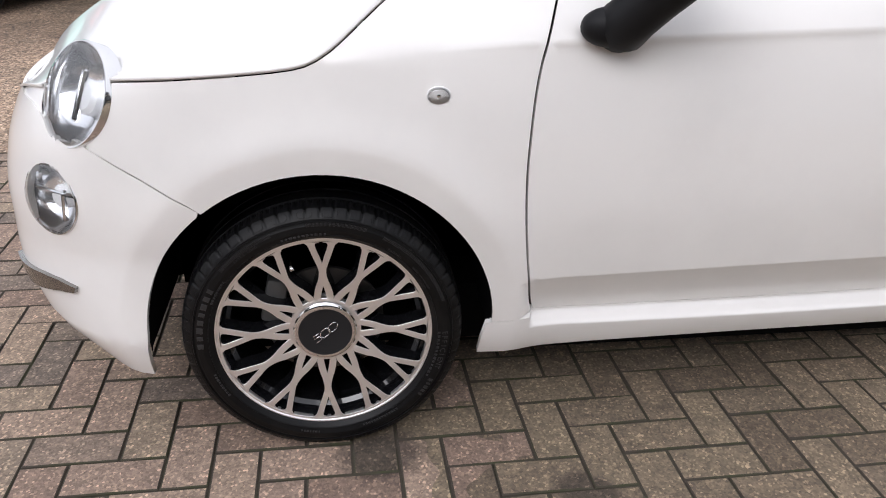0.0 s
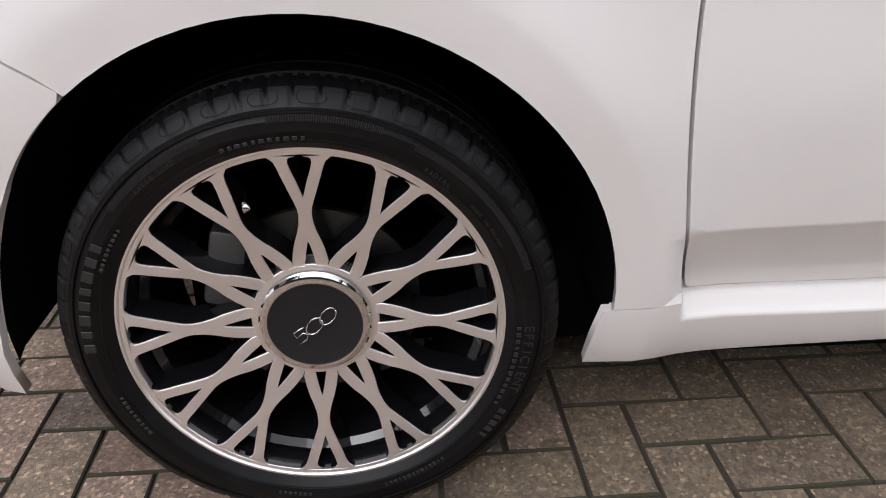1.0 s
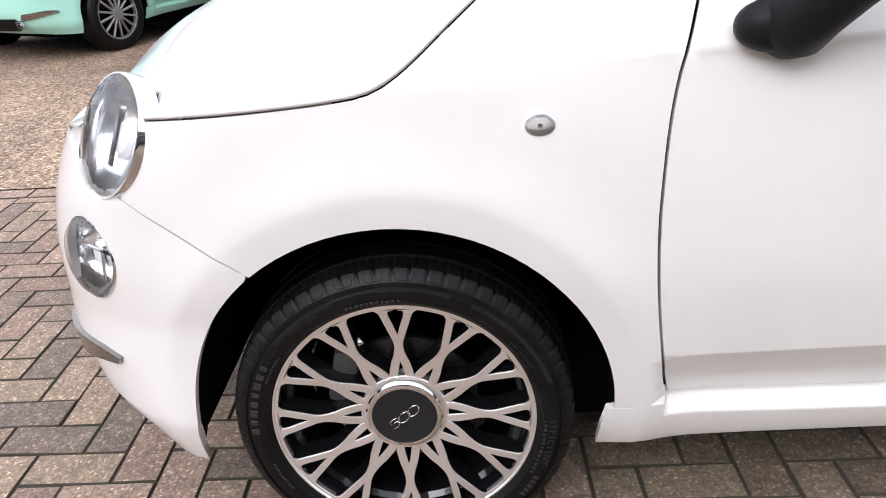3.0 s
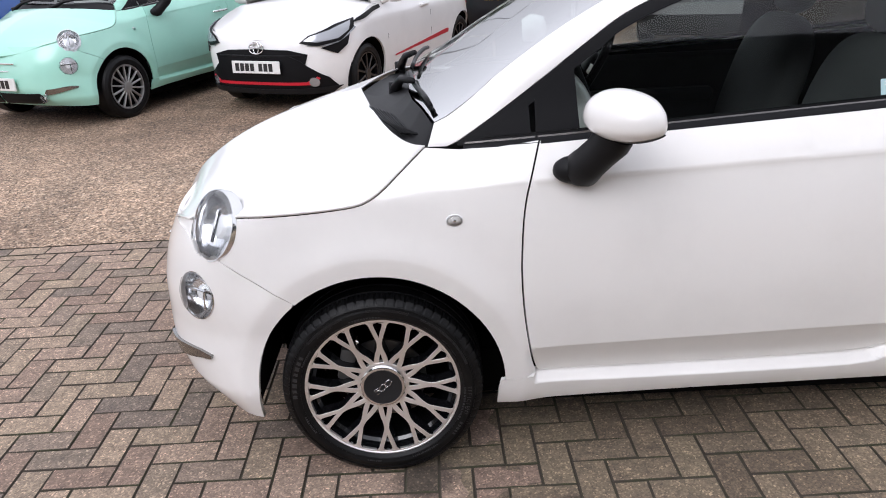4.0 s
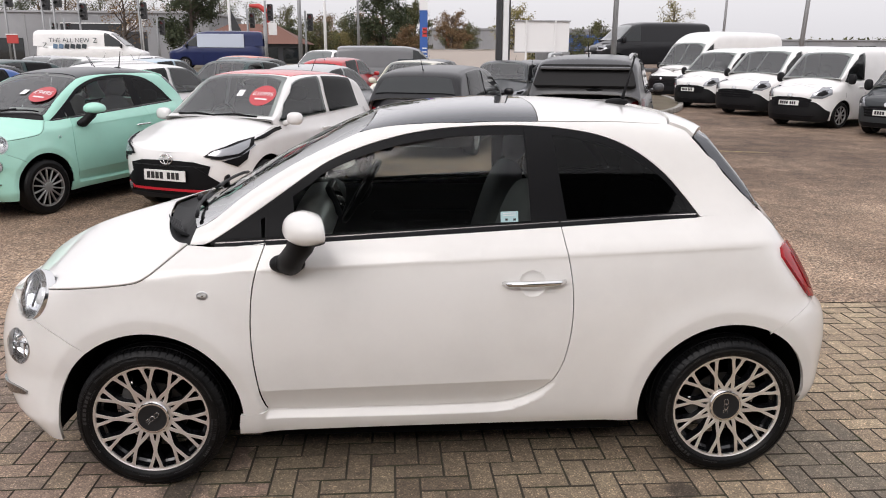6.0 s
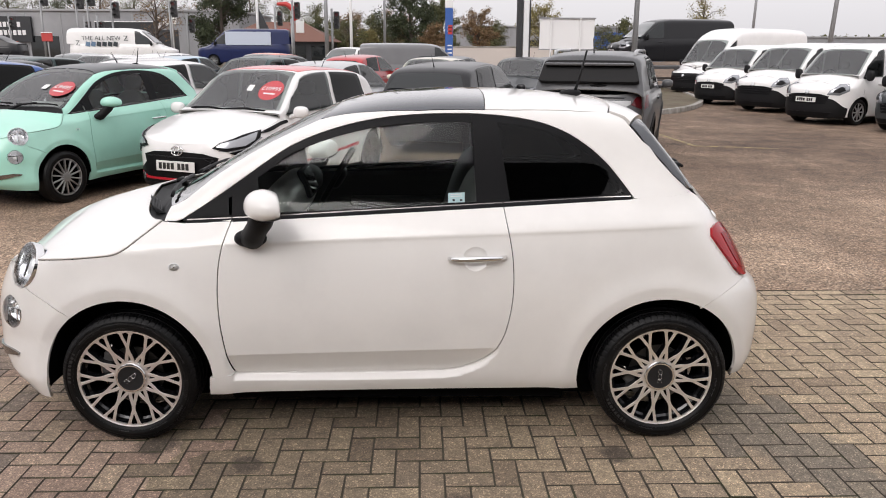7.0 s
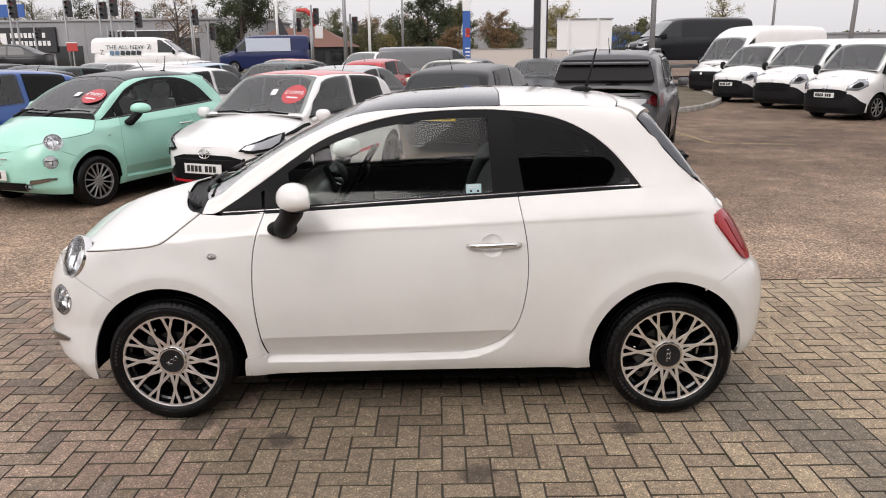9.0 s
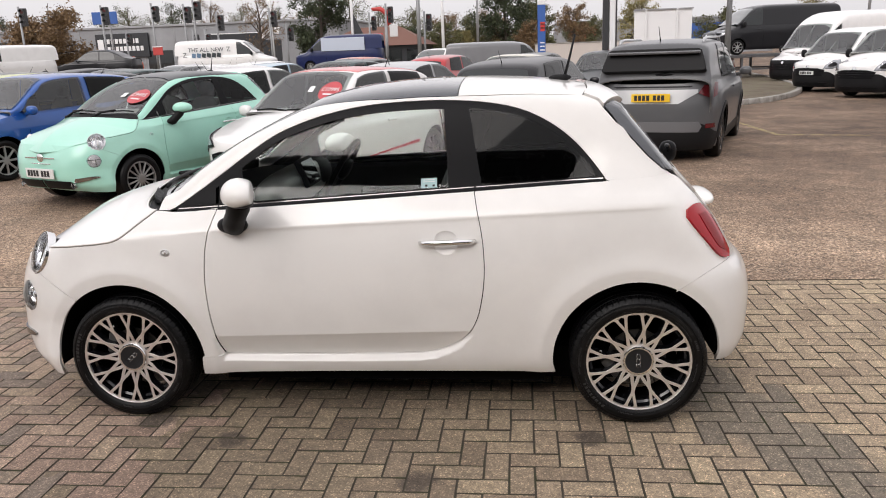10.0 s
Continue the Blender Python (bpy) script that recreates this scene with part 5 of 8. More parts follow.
def shaped_blob(bm, c, size, m=None, power=2.4, nu=28, nv=16, pinch=None):
    """A closed rounded body: a superellipsoid whose points pinch() may move."""
    rows = []

    def sp(v, e):
        return math.copysign(abs(v) ** e, v)
    e = 2.0 / power
    for i in range(nv + 1):
        b = -math.pi / 2 + math.pi * i / nv
        ring = []
        for k in range(nu):
            a = 2 * math.pi * k / nu
            p = Vector((sp(math.cos(b), e) * sp(math.cos(a), e), sp(math.cos(b), e) * sp(math.sin(a), e), sp(math.sin(b), e)))
            if pinch:
                p = pinch(p)
            p = Vector((p.x * size[0] / 2, p.y * size[1] / 2, p.z * size[2] / 2)) + Vector(c)
            ring.append(bm.verts.new(m @ p if m else p))
        rows.append(ring)
    for r0, r1 in zip(rows, rows[1:]):
        for k in range(nu):
            bm.faces.new((r0[k], r0[(k + 1) % nu], r1[(k + 1) % nu], r1[k]))
    bmesh.ops.remove_doubles(bm, verts=bm.verts, dist=1e-5)
    return bm


def door_mirror(car, mir, colour):
    g = -1 if mir else 1
    hub = empty("door_mirror")
    hub.parent = car
    skew = Matrix.Identity(4)
    skew[0][1] = -0.28 * g     # the outer end stands further back

    def pin(p):
        q = p.copy()
        q.z *= 1.0 - 0.16 * max(p.x, 0.0)
        if p.z < 0:
            q.z *= 0.66
        if p.x > 0.55:
            q.x = 0.55 + (p.x - 0.55) * 0.25
        return q
    place = Matrix.Translation((-0.508, -0.897 * g, 1.058)) @ skew
    bm = shaped_blob(bmesh.new(), (0, 0, 0), (0.172, 0.215, 0.146), place, 2.2, 40, 28, pin)
    part("mirror_cap", bm, colour, hub, "body-colour mirror cap", 60)
    low_n = Vector((-0.22, 0, 1)).normalized()
    for nm, n_, d in (("mirror_housing", low_n, -0.036), ("mirror_rim", Vector((-1, 0, 0)), -0.083)):
        bm = shaped_blob(bmesh.new(), (0.002, 0, -0.001), (0.175, 0.218, 0.149), place, 2.2, 40, 28, pin)
        co = place @ Vector((0, 0, 0)) + n_ * d
        bmesh.ops.bisect_plane(bm, geom=bm.verts[:] + bm.edges[:] + bm.faces[:], plane_co=co, plane_no=n_, clear_outer=True)
        part(nm, bm, PLASTIC, hub, "", 60)
    bm = bmesh.new()
    tube(bm, [(-0.590, -0.775 * g, 0.905), (-0.588, -0.800 * g, 0.915), (-0.575, -0.822 * g, 0.938), (-0.553, -0.848 * g, 0.970), (-0.535, -0.868 * g, 1.000), (-0.525, -0.878 * g, 1.025)], [0.045, 0.050, 0.046, 0.045, 0.050, 0.050], 20)
    bm = shaped_blob(bm, (-0.598, -0.790 * g, 0.910), (0.135, 0.075, 0.075), None, 2.2, 24, 14)
    part("mirror_foot", bm, PLASTIC, hub, "black plastic mirror stalk", 60)
    return hub


def city_details(car, colour, hero):
    S, B = CITY, CITY.body
    for mir in (False, True):
        g = -1 if mir else 1
        round_lamp(car, "headlamp", HEAD_C, HEAD_N, HEAD_R, HEAD_R * 1.04, mir, "round clear headlamp with chrome bezel", True)
        round_lamp(car, "fog_lamp", FOG_C, FOG_N, FOG_R, FOG_R * 0.94, mir, "round lower lamp with chrome bezel")

        def panel(nm, pts, mat, step, lift, lip, lab="", raw=False):
            return surface_panel(nm, pts if raw else S.loop(pts), B, mat, car, step, lift, lip, mir, lab)
        # chrome blade in the bumper
        up = [(-1.640, 0.384), (-1.68, 0.392), (-1.72, 0.392), (-1.76, 0.386), (-1.79, 0.380), (-1.815, 0.376)]
        lo = [(-1.815, 0.326), (-1.79, 0.334), (-1.76, 0.344), (-1.72, 0.356), (-1.68, 0.367), (-1.644, 0.372)]
        panel("bumper_blade", up + lo, DARK_CHROME, 0.02, 0.009, 0.012, "dark chrome bumper blade")
        # side repeater
        rep = part("side_repeater", lathe([(0.021, 0.006), (0.021, -0.003), (0.017, -0.006), (0.0, -0.009)], 28), GLASS_LAMP, car, "clear oval side repeater")
        rep.matrix_basis = pose(-0.923, -0.7915 * g, 0.786, 0, 0, 180 if mir else 0) @ Matrix.Diagonal((1, 1, 0.76, 1))
        rr = part("repeater_back", lathe([(0.023, 0.003), (0.023, -0.002), (0.019, -0.002), (0.017, 0.002), (0, 0.002)], 28), REFLECTOR, rep)
        part("repeater_bulb", lathe([(0.004, 0.002), (0.004, -0.003), (0.0, -0.004)], 12), CHROME, rep)
        # door handle
        h = empty("door_handle")
        h.parent = car
        bm = bmesh.new()
        pts = [(0.222, -0.792 * g, 0.823), (0.240, -0.812 * g, 0.824), (0.30, -0.822 * g, 0.826), (0.36, -0.823 * g, 0.828), (0.43, -0.818 * g, 0.829), (0.462, -0.796 * g, 0.829)]
        tube(bm, pts, [0.008, 0.0115, 0.0125, 0.0125, 0.0115, 0.009], 12)
        part("grip", bm, CHROME, h, "chrome bar grip", 60)
        rr_, th = np.meshgrid(np.linspace(0, 1, 10), np.linspace(0, 2 * math.pi, 41), indexing="ij")
        cx_, cz_ = CUP_C[0] + CUP_R * 1.01 * (rr_ * np.cos(th)).ravel(), CUP_C[1] + CUP_R * 1.01 * (rr_ * np.sin(th)).ravel()
        base = B(cx_, cz_)
        base[:, 1] += 0.0005 + 0.0105 * (1 - rr_.ravel() ** 3)
        base[:, 1] *= g
        mesh_object("handle_cup", base, [(a * 41 + b, a * 41 + b + 1, (a + 1) * 41 + b + 1, (a + 1) * 41 + b)[::g] for a in range(9) for b in range(40)], colour, h, True)
        # tail lamp
        lens = smooth_line([(1.335, 0.905), (1.337, 0.935), (1.362, 0.945), (1.405, 0.938), (1.440, 0.905), (1.475, 0.855), (1.508, 0.79), (1.535, 0.735), (1.530, 0.712), (1.505, 0.716), (1.470, 0.742), (1.42, 0.80), (1.37, 0.86), (1.335, 0.905)], 0.02)[:-1]
        tl = panel("tail_lamp", lens, RED_LENS, 0.02, 0.012, 0.02, "red tail lamp")
        inner = smooth_line([(1.385, 0.905), (1.42, 0.905), (1.455, 0.85), (1.49, 0.785), (1.505, 0.745), (1.475, 0.765), (1.43, 0.83), (1.385, 0.905)], 0.02)[:-1]
        ip = panel("tail_lamp_core", inner, RED_DARK, 0.02, 0.0145, 0.004)
        ip.parent = tl
        door_mirror(car, mir, colour)
        # front seats and headrests
        seat = empty("front_seat")
        seat.parent = car
        y0 = -0.34 * g
        bm = shaped_blob(bmesh.new(), (0.06, y0, 0.56), (0.54, 0.50, 0.20), None, 3.2)
        part("cushion", bm, SEAT, seat, "", 60)
        tilt = Matrix.Translation((0.24, y0, 0.60)) @ Matrix.Rotation(radians(17), 4, "Y")
        bm = shaped_blob(bmesh.new(), (0, 0, 0.26), (0.17, 0.48, 0.62), tilt, 3.0)
        part("backrest", bm, SEAT, seat, "", 60)
        bm = shaped_blob(bmesh.new(), (-0.01, 0, 0.665), (0.115, 0.25, 0.19), tilt, 2.6)
        part("headrest", bm, SEAT, seat, "rounded headrest", 60)
        bm = bmesh.new()
        for q in (-0.05, 0.05):
            tube(bm, [tilt @ Vector((0, q, 0.5)), tilt @ Vector((0, q, 0.62))], 0.006, 6)
        part("headrest_post", bm, CHROME, seat)
        bm = boxed((0.0, -0.655 * g, 0.72), (1.25, 0.05, 0.50), None, 0.02)
        part("door_lining", bm, INTERIOR, car)
        bm = boxed((-0.05, -0.60 * g, 0.80), (0.55, 0.07, 0.06), None, 0.015)
        part("armrest", bm, INTERIOR, car)
    # dashboard, wheel, rear bench
    bm = shaped_blob(bmesh.new(), (-0.76, 0, 0.86), (0.46, 1.26, 0.30), None, 3.5)
    part("dashboard", bm, INTERIOR, car, "", 60)
    bm = shaped_blob(bmesh.new(), (-0.555, 0, 0.950), (0.17, 1.06, 0.20), Matrix.Identity(4), 3.0)
    part("dash_panel", bm, DASH, car, "body-colour dashboard panel", 60)
    bm = boxed((0, 0, 0), (0.03, 0.24, 0.15), pose(-0.475, 0.0, 1.02, 0, -22, 0), 0.012, 2)
    part("dash_screen", bm, INTERIOR, car)
    part("screen_glass", boxed((0.017, 0, 0), (0.004, 0.20, 0.12), pose(-0.475, 0.0, 1.02, 0, -22, 0), 0.001), CAR_GLASS, car)
    bm = shaped_blob(bmesh.new(), (-0.56, 0.35, 0.97), (0.22, 0.32, 0.16), None, 2.5)
    part("binnacle", bm, INTERIOR, car, "", 60)
    st = empty("steering_wheel")
    st.parent = car
    st.matrix_basis = pose(-0.370, 0.35, 0.985, 0, -59, 0)
    bm = bmesh.new()
    tube(bm, [(0.175 * math.cos(a), 0.175 * math.sin(a), 0) for a in np.linspace(0, 2 * math.pi, 41)], 0.016, 10, False)
    part("wheel_rim", bm, TRIM, st, "", 60)
    bm = shaped_blob(bmesh.new(), (0, 0, -0.015), (0.13, 0.15, 0.06), None, 2.4)
    part("wheel_boss", bm, TRIM, st, "", 60)
    bm = bmesh.new()
    box(bm, (0, 0.11, -0.005), (0.045, 0.12, 0.016), None, 0.004)
    box(bm, (0, -0.11, -0.005), (0.045, 0.12, 0.016), None, 0.004)
    box(bm, (0.11, 0, -0.005), (0.12, 0.04, 0.016), None, 0.004)
    part("wheel_arms", bm, CHROME, st)
    bm = bmesh.new()
    shaped_blob(bm, (0.80, 0, 0.55), (0.5, 1.15, 0.2), None, 3.5)
    shaped_blob(bm, (1.02, 0, 0.80), (0.18, 1.15, 0.56), Matrix.Identity(4), 3.5)
    part("rear_bench", bm, SEAT, car, "", 60)
    for y in (-0.3, 0.3):
        part("headrest", shaped_blob(bmesh.new(), (1.03, y, 1.12), (0.10, 0.24, 0.16), None, 2.6), SEAT, car, "", 60)
    part("floor_pan", boxed((0, 0, 0.36), (1.46, 1.36, 0.10)), INTERIOR, car)
    part("parcel_shelf", boxed((1.22, 0, 0.86), (0.30, 1.1, 0.03), None, 0.01), INTERIOR, car)
    # roof lining follows below the roof
    for mir in (False, True):
        lin = S.plans([(-0.30, 0.2), (-0.31, 0.45), (0.0, 0.50), (0.6, 0.50), (0.9, 0.47), (1.0, 0.3)]) + [(1.0, 1.9999), (-0.29, 1.9999)]
        surface_panel("headlining", lin, S.top, LINING, car, 0.08, -0.03, 0, mir)
    part("interior_mirror", shaped_blob(bmesh.new(), (-0.36, 0, 1.315), (0.05, 0.22, 0.07), None, 2.6), TRIM, car, "", 60)
    # aerial on the roof
    ae = part("aerial", shaped_blob(bmesh.new(), (0.845, 0, 1.462), (0.11, 0.035, 0.035), None, 2.2), PLASTIC, car, "black whip aerial", 60)
    bm = bmesh.new()
    tube(bm, [(0.868, 0, 1.468), (0.890, 0, 1.55), (0.918, 0, 1.668)], [0.0085, 0.006, 0.0045], 8)
    part("aerial_rod", bm, PLASTIC, ae)
    # wipers lie along the foot of the screen
    def on_screen(x, y, h):
        p = S.top(np.array([x]), np.array([S.v_of_y(x, abs(y))]))[0]
        return (float(p[0]) - 0.5 * h, y, float(p[2]) + h)
    for pivot, blade in (((-1.10, 0.02, 0.992), ((-0.965, -0.585), (-1.010, -0.33), (-1.035, -0.03))), ((-1.10, 0.52, 0.985), ((-1.028, 0.04), (-1.015, 0.28), (-0.975, 0.55)))):
        wp = empty("wiper")
        wp.parent = car
        mid = on_screen(blade[1][0], blade[1][1], 0.030)
        bm = bmesh.new()
        tube(bm, [pivot, tuple(0.6 * p + 0.4 * q + (0.022 if i == 2 else 0) for i, (p, q) in enumerate(zip(pivot, mid))), mid], [0.019, 0.013, 0.009], 10)
        tube(bm, [(pivot[0], pivot[1], pivot[2] - 0.04), (pivot[0], pivot[1], pivot[2] + 0.022)], 0.022, 12)
        part("wiper_arm", bm, PLASTIC, wp)
        bm = bmesh.new()
        tube(bm, [on_screen(x, y, 0.016) for x, y in smooth_line(blade, 0.06)], 0.008, 8)
        part("wiper_blade", bm, TRIM, wp)
    bm = bmesh.new()
    for i in range(7):
        tube(bm, [(-1.165 + i * 0.012, -0.30 - i * 0.016, 0.999 - i * 0.001), (-1.115 + i * 0.012, -0.44 - i * 0.016, 0.983 - i * 0.0015), (-1.06 + i * 0.010, -0.545 - i * 0.006, 0.968)], 0.003, 5)
    part("cowl_grille", bm, TRIM, car)["kind"] = "stuff"
    # rear wiper on its boss, tailgate handle
    rw = part("rear_wiper", shaped_blob(bmesh.new(), (1.378, 0.0, 1.085), (0.085, 0.085, 0.105), pose(0, 0, 0), 2.3), TRIM, car, "", 60)
    bm = bmesh.new()
    tube(bm, [(1.385, 0.0, 1.09), (1.36, -0.10, 1.125), (1.33, -0.24, 1.145), (1.315, -0.36, 1.15)], [0.014, 0.011, 0.009, 0.006], 8)
    part("rear_wiper_arm", bm, TRIM, rw)
    part("tailgate_handle", shaped_blob(bmesh.new(), (1.545, 0, 0.862), (0.10, 0.36, 0.060), None, 2.4), colour, car, "", 60)
    bm = shaped_blob(bmesh.new(), (-1.862, 0, 0.60), (0.03, 0.12, 0.10), None, 2.0)
    em = part("nose_emblem", bm, CHROME, car, "round nose emblem with chrome whiskers", 60)
    for g in (-1, 1):
        bm = bmesh.new()
        box(bm, (-1.868, g * 0.17, 0.60), (0.012, 0.20, 0.014), None, 0.003)
        part("nose_whisker", bm, CHROME, em)
        bm = bmesh.new()
        tube(bm, [(-1.872 + 0.5 * (y_ ** 2.2), g * y_, 0.535 - 0.012 * y_) for y_ in np.linspace(0.0, 0.34, 8)], 0.006, 6)
        part("nose_strip", bm, CHROME, em)


hero = city_car("small_hatchback", pose(0, 0, 0), WHITE, ROOF_GLASS, forked_wheel, 0.03, True)
tagged(hero, "white rounded three-door hatchback with dark glass roof on block paving", "car")
city_details(hero, WHITE, True)
stick = surface_panel("window_sticker", CITY.tops([(0.222, 1.036), (0.292, 1.038), (0.292, 1.078), (0.222, 1.076)]), CITY.top, STICKER, hero, 0.03, 0.0025, 0, False, "small pale blue notice on the glass")
for dz in (0.004, 0.012):
    surface_panel("sticker_print", CITY.tops([(0.232, 1.056 + dz), (0.282, 1.0575 + dz), (0.282, 1.0605 + dz), (0.232, 1.059 + dz)]), CITY.top, WHITE_PRINT, stick, 0.03, 0.004, 0, False)
for dx in (0.240, 0.272):
    surface_panel("sticker_print", CITY.tops([(dx, 1.042), (dx + 0.010, 1.042), (dx + 0.010, 1.050), (dx, 1.050)]), CITY.top, INK, stick, 0.03, 0.004, 0, False)


# ---- other parked vehicles ----
def number_plate(parent, m, mat, w=0.52, h=0.111, split=4):
    """A number plate whose characters are plain bars; faces -y of m."""
    pl = part("number_plate", boxed((0, -0.006, 0), (w, 0.012, h), None, 0.003), mat, parent)
    pl.matrix_basis = m
    x, cw, first = -w * 0.43, w * 0.092, None
    for i in range(7):
        if first is None:
            bar = part("plate_bar", boxed((0, -0.0135, 0), (cw * 0.86, 0.003, h * 0.62)), INK, pl)
            first = bar.data
        else:
            bar = new("plate_bar", first)
            bar.parent = pl
        bar.location.x = x + cw / 2
        x += cw * 1.14 + (w * 0.07 if i == split - 1 else 0)
    return pl


KINDS = {
    # fractions of length for x and of height for z: cabin line, belt, front bonnet line, tumblehome, screen and window places
    "hatch": dict(cowl=0.265, cabin=((0.235, 0.635), (0.285, 0.690), (0.36, 0.830), (0.425, 0.945), (0.48, 0.985), (0.58, 1.0), (0.74, 0.985), (0.87, 0.945), (0.915, 0.90), (0.955, 0.76), (0.985, 0.64)),
                  belt=(0.605, 0.665), top=0.76, low=0.93, bonnet=(0.50, 0.56, 0.615), screen=(0.27, 0.445), glass=((0.34, 0.60), (0.625, 0.83)), rear=(0.925, 0.965), lip=0.14),
    "saloon": dict(cowl=0.29, cabin=((0.26, 0.60), (0.31, 0.67), (0.38, 0.83), (0.44, 0.94), (0.50, 0.99), (0.58, 1.0), (0.70, 0.97), (0.80, 0.85), (0.88, 0.72), (0.97, 0.67)),
                   belt=(0.60, 0.645), top=0.74, low=0.92, bonnet=(0.47, 0.55, 0.60), screen=(0.29, 0.46), glass=((0.36, 0.58), (0.60, 0.76)), rear=(0.79, 0.86), lip=0.14),
    "suv": dict(cowl=0.27, cabin=((0.24, 0.655), (0.29, 0.70), (0.35, 0.81), (0.405, 0.93), (0.45, 0.975), (0.56, 1.0), (0.76, 0.995), (0.91, 0.965), (0.94, 0.90), (0.965, 0.76), (0.985, 0.66)),
                belt=(0.63, 0.66), top=0.78, low=0.94, bonnet=(0.55, 0.60, 0.64), screen=(0.275, 0.42), glass=((0.33, 0.575), (0.60, 0.76)), rear=(0.935, 0.968), lip=0.18),
    "van": dict(cowl=0.17, cabin=((0.135, 0.575), (0.17, 0.615), (0.23, 0.76), (0.29, 0.905), (0.34, 0.965), (0.45, 0.995), (0.70, 1.0), (0.95, 0.99), (0.985, 0.95), (0.997, 0.70)),
                belt=(0.565, 0.59), top=0.86, low=0.96, bonnet=(0.46, 0.51, 0.555), screen=(0.165, 0.30), glass=((0.225, 0.36),), rear=None, lip=0.16),
    "tall_van": dict(cowl=0.14, cabin=((0.10, 0.46), (0.14, 0.50), (0.20, 0.68), (0.245, 0.82), (0.30, 0.93), (0.36, 0.985), (0.5, 1.0), (0.8, 1.0), (0.96, 0.99), (0.99, 0.95), (0.998, 0.6)),
                     belt=(0.455, 0.47), top=0.88, low=0.97, bonnet=(0.34, 0.40, 0.445), screen=(0.135, 0.245), glass=((0.19, 0.29),), rear=None, lip=0.16),
}


def vehicle(name, m, colour, kind, L, W, H, wb, fo, wheel_r=0.30, roof=None, wheel_mat=None, front=True, rear=True, plate=True, low_mat=None, glass=None, spokes=8, arch_trim=None, detail=True, emblem=True, clear=True, tail=True):
    """A parked car or van of the given size, nose to -x, standing at z = 0. Its origin is midway between the axles."""
    K = KINDS[kind]
    car = empty(name, m)
    x_nose, glass = -wb / 2 - fo, glass or CAR_GLASS
    X = lambda u: x_nose + u * L
    hw = W / 2
    b0, b1 = K["belt"]
    blt = lambda x: H * (b0 + (b1 - b0) * np.clip((np.asarray(x, float) - X(K["cowl"])) / (L * (1 - K["cowl"])), 0, 1)) - 1.2 * np.maximum(np.asarray(x, float) - X(0.90), 0.0) * (kind not in ("van", "tall_van"))
    z_b = [H * q for q in K["bonnet"]]
    r = wheel_r + 0.045
    arches = ((-wb / 2, wheel_r + 0.005, r), (wb / 2, wheel_r + 0.005, r))
    S = Shape(half=((0.10, hw * 0.86), (0.20, hw * 0.935), (0.32, hw * 0.965), (H * 0.32, hw * 0.99), (H * 0.42, hw), (H * b0 * 0.90, hw * 0.985), (H * b0, hw * K["low"]), (H * b1 + 0.06, hw * (K["low"] - 0.05))),
              nose=((0.10, x_nose + 0.10), (0.22, x_nose + 0.02), (0.38, x_nose), (z_b[0] - 0.12, x_nose + 0.015), (z_b[0], x_nose + 0.075), (z_b[1], X(0.10)), (z_b[2] + 0.03, X(K["cowl"]) - 0.1)),
              tail=((0.10, X(1) - 0.12), (0.25, X(1) - 0.02), (0.40, X(1)), (H * 0.42, X(1) - 0.01), (H * 0.55, X(1) - 0.05), (H * 0.64, X(1) - 0.09), (H * 0.70, X(1) - 0.12)),
              cabin=tuple((X(u), v * H) for u, v in K["cabin"]), belt=blt,
              tumble=((H * 0.4, hw * K["low"]), (H * b0, hw * (K["low"] - 0.02)), (H * 0.8, hw * (K["top"] + K["low"]) / 2 * 0.985), (H, hw * K["top"])),
              x0=(-wb / 2 + 0.12, wb / 2 - 0.12), n=(3.2, 3.8), arches=arches, rake=(0.0, 0.0), flare=0.012)
    S.side = lambda x: 1 - 0.08 * np.clip((np.abs(np.asarray(x, float) - X(0.55)) / L - 0.18) / 0.3, 0, 1) ** 2
    B, T = S.body, S.top
    z0 = 0.19
    xc = X(K["cowl"])
    hatch_like = kind not in ("van", "tall_van")
    for mir in (False, True):
        def panel(nm, pts, mat, step=0.09, lift=0.0, lip=0.0, lab="", surf=B, raw=False, cuts=()):
            return surface_panel(nm, pts if raw else (S.loop(pts) if surf is B else S.tops(pts)), surf, mat, car, step, lift, lip, mir, lab, cuts=cuts)
        a0 = math.degrees(math.asin((z0 - arches[0][1]) / r))
        low = [(S.s_mid(z0), z0)] + S.loop(arc(arches[0][0], arches[0][1], r, 180 - a0, a0, 20) + arc(arches[1][0], arches[1][1], r, 180 - a0, a0, 20)) + [(S.s_mid(z0, False), z0)]
        zt = H * 0.64 if hatch_like else H * b1
        upper = S.mid_line(z0, zt, False) + [(S.s_mid(zt, False), zt)] + S.loop([(x, float(min(blt(x) + 1.2 * max(x - X(0.90), 0) * hatch_like, zt if x > X(0.93) else 9)) + 0.004) for x in np.linspace(X(0.975), xc, 16)])
        upper += S.loop([(xc - 0.05, z_b[2]), (X(K["cowl"] * 0.62), z_b[1] + 0.01), (X(K["cowl"] * 0.30), z_b[0] + 0.02), (x_nose + 0.13, z_b[0] - 0.01)]) + [(S.s_mid(z_b[0] - 0.05, True, 0.3), z_b[0] - 0.05), (S.s_mid(z_b[0] - 0.06), z_b[0] - 0.06)] + S.mid_line(z_b[0] - 0.06, z0)
        panel("body_side", low + upper, colour, 0.09, 0, 0.02, "", B, True)
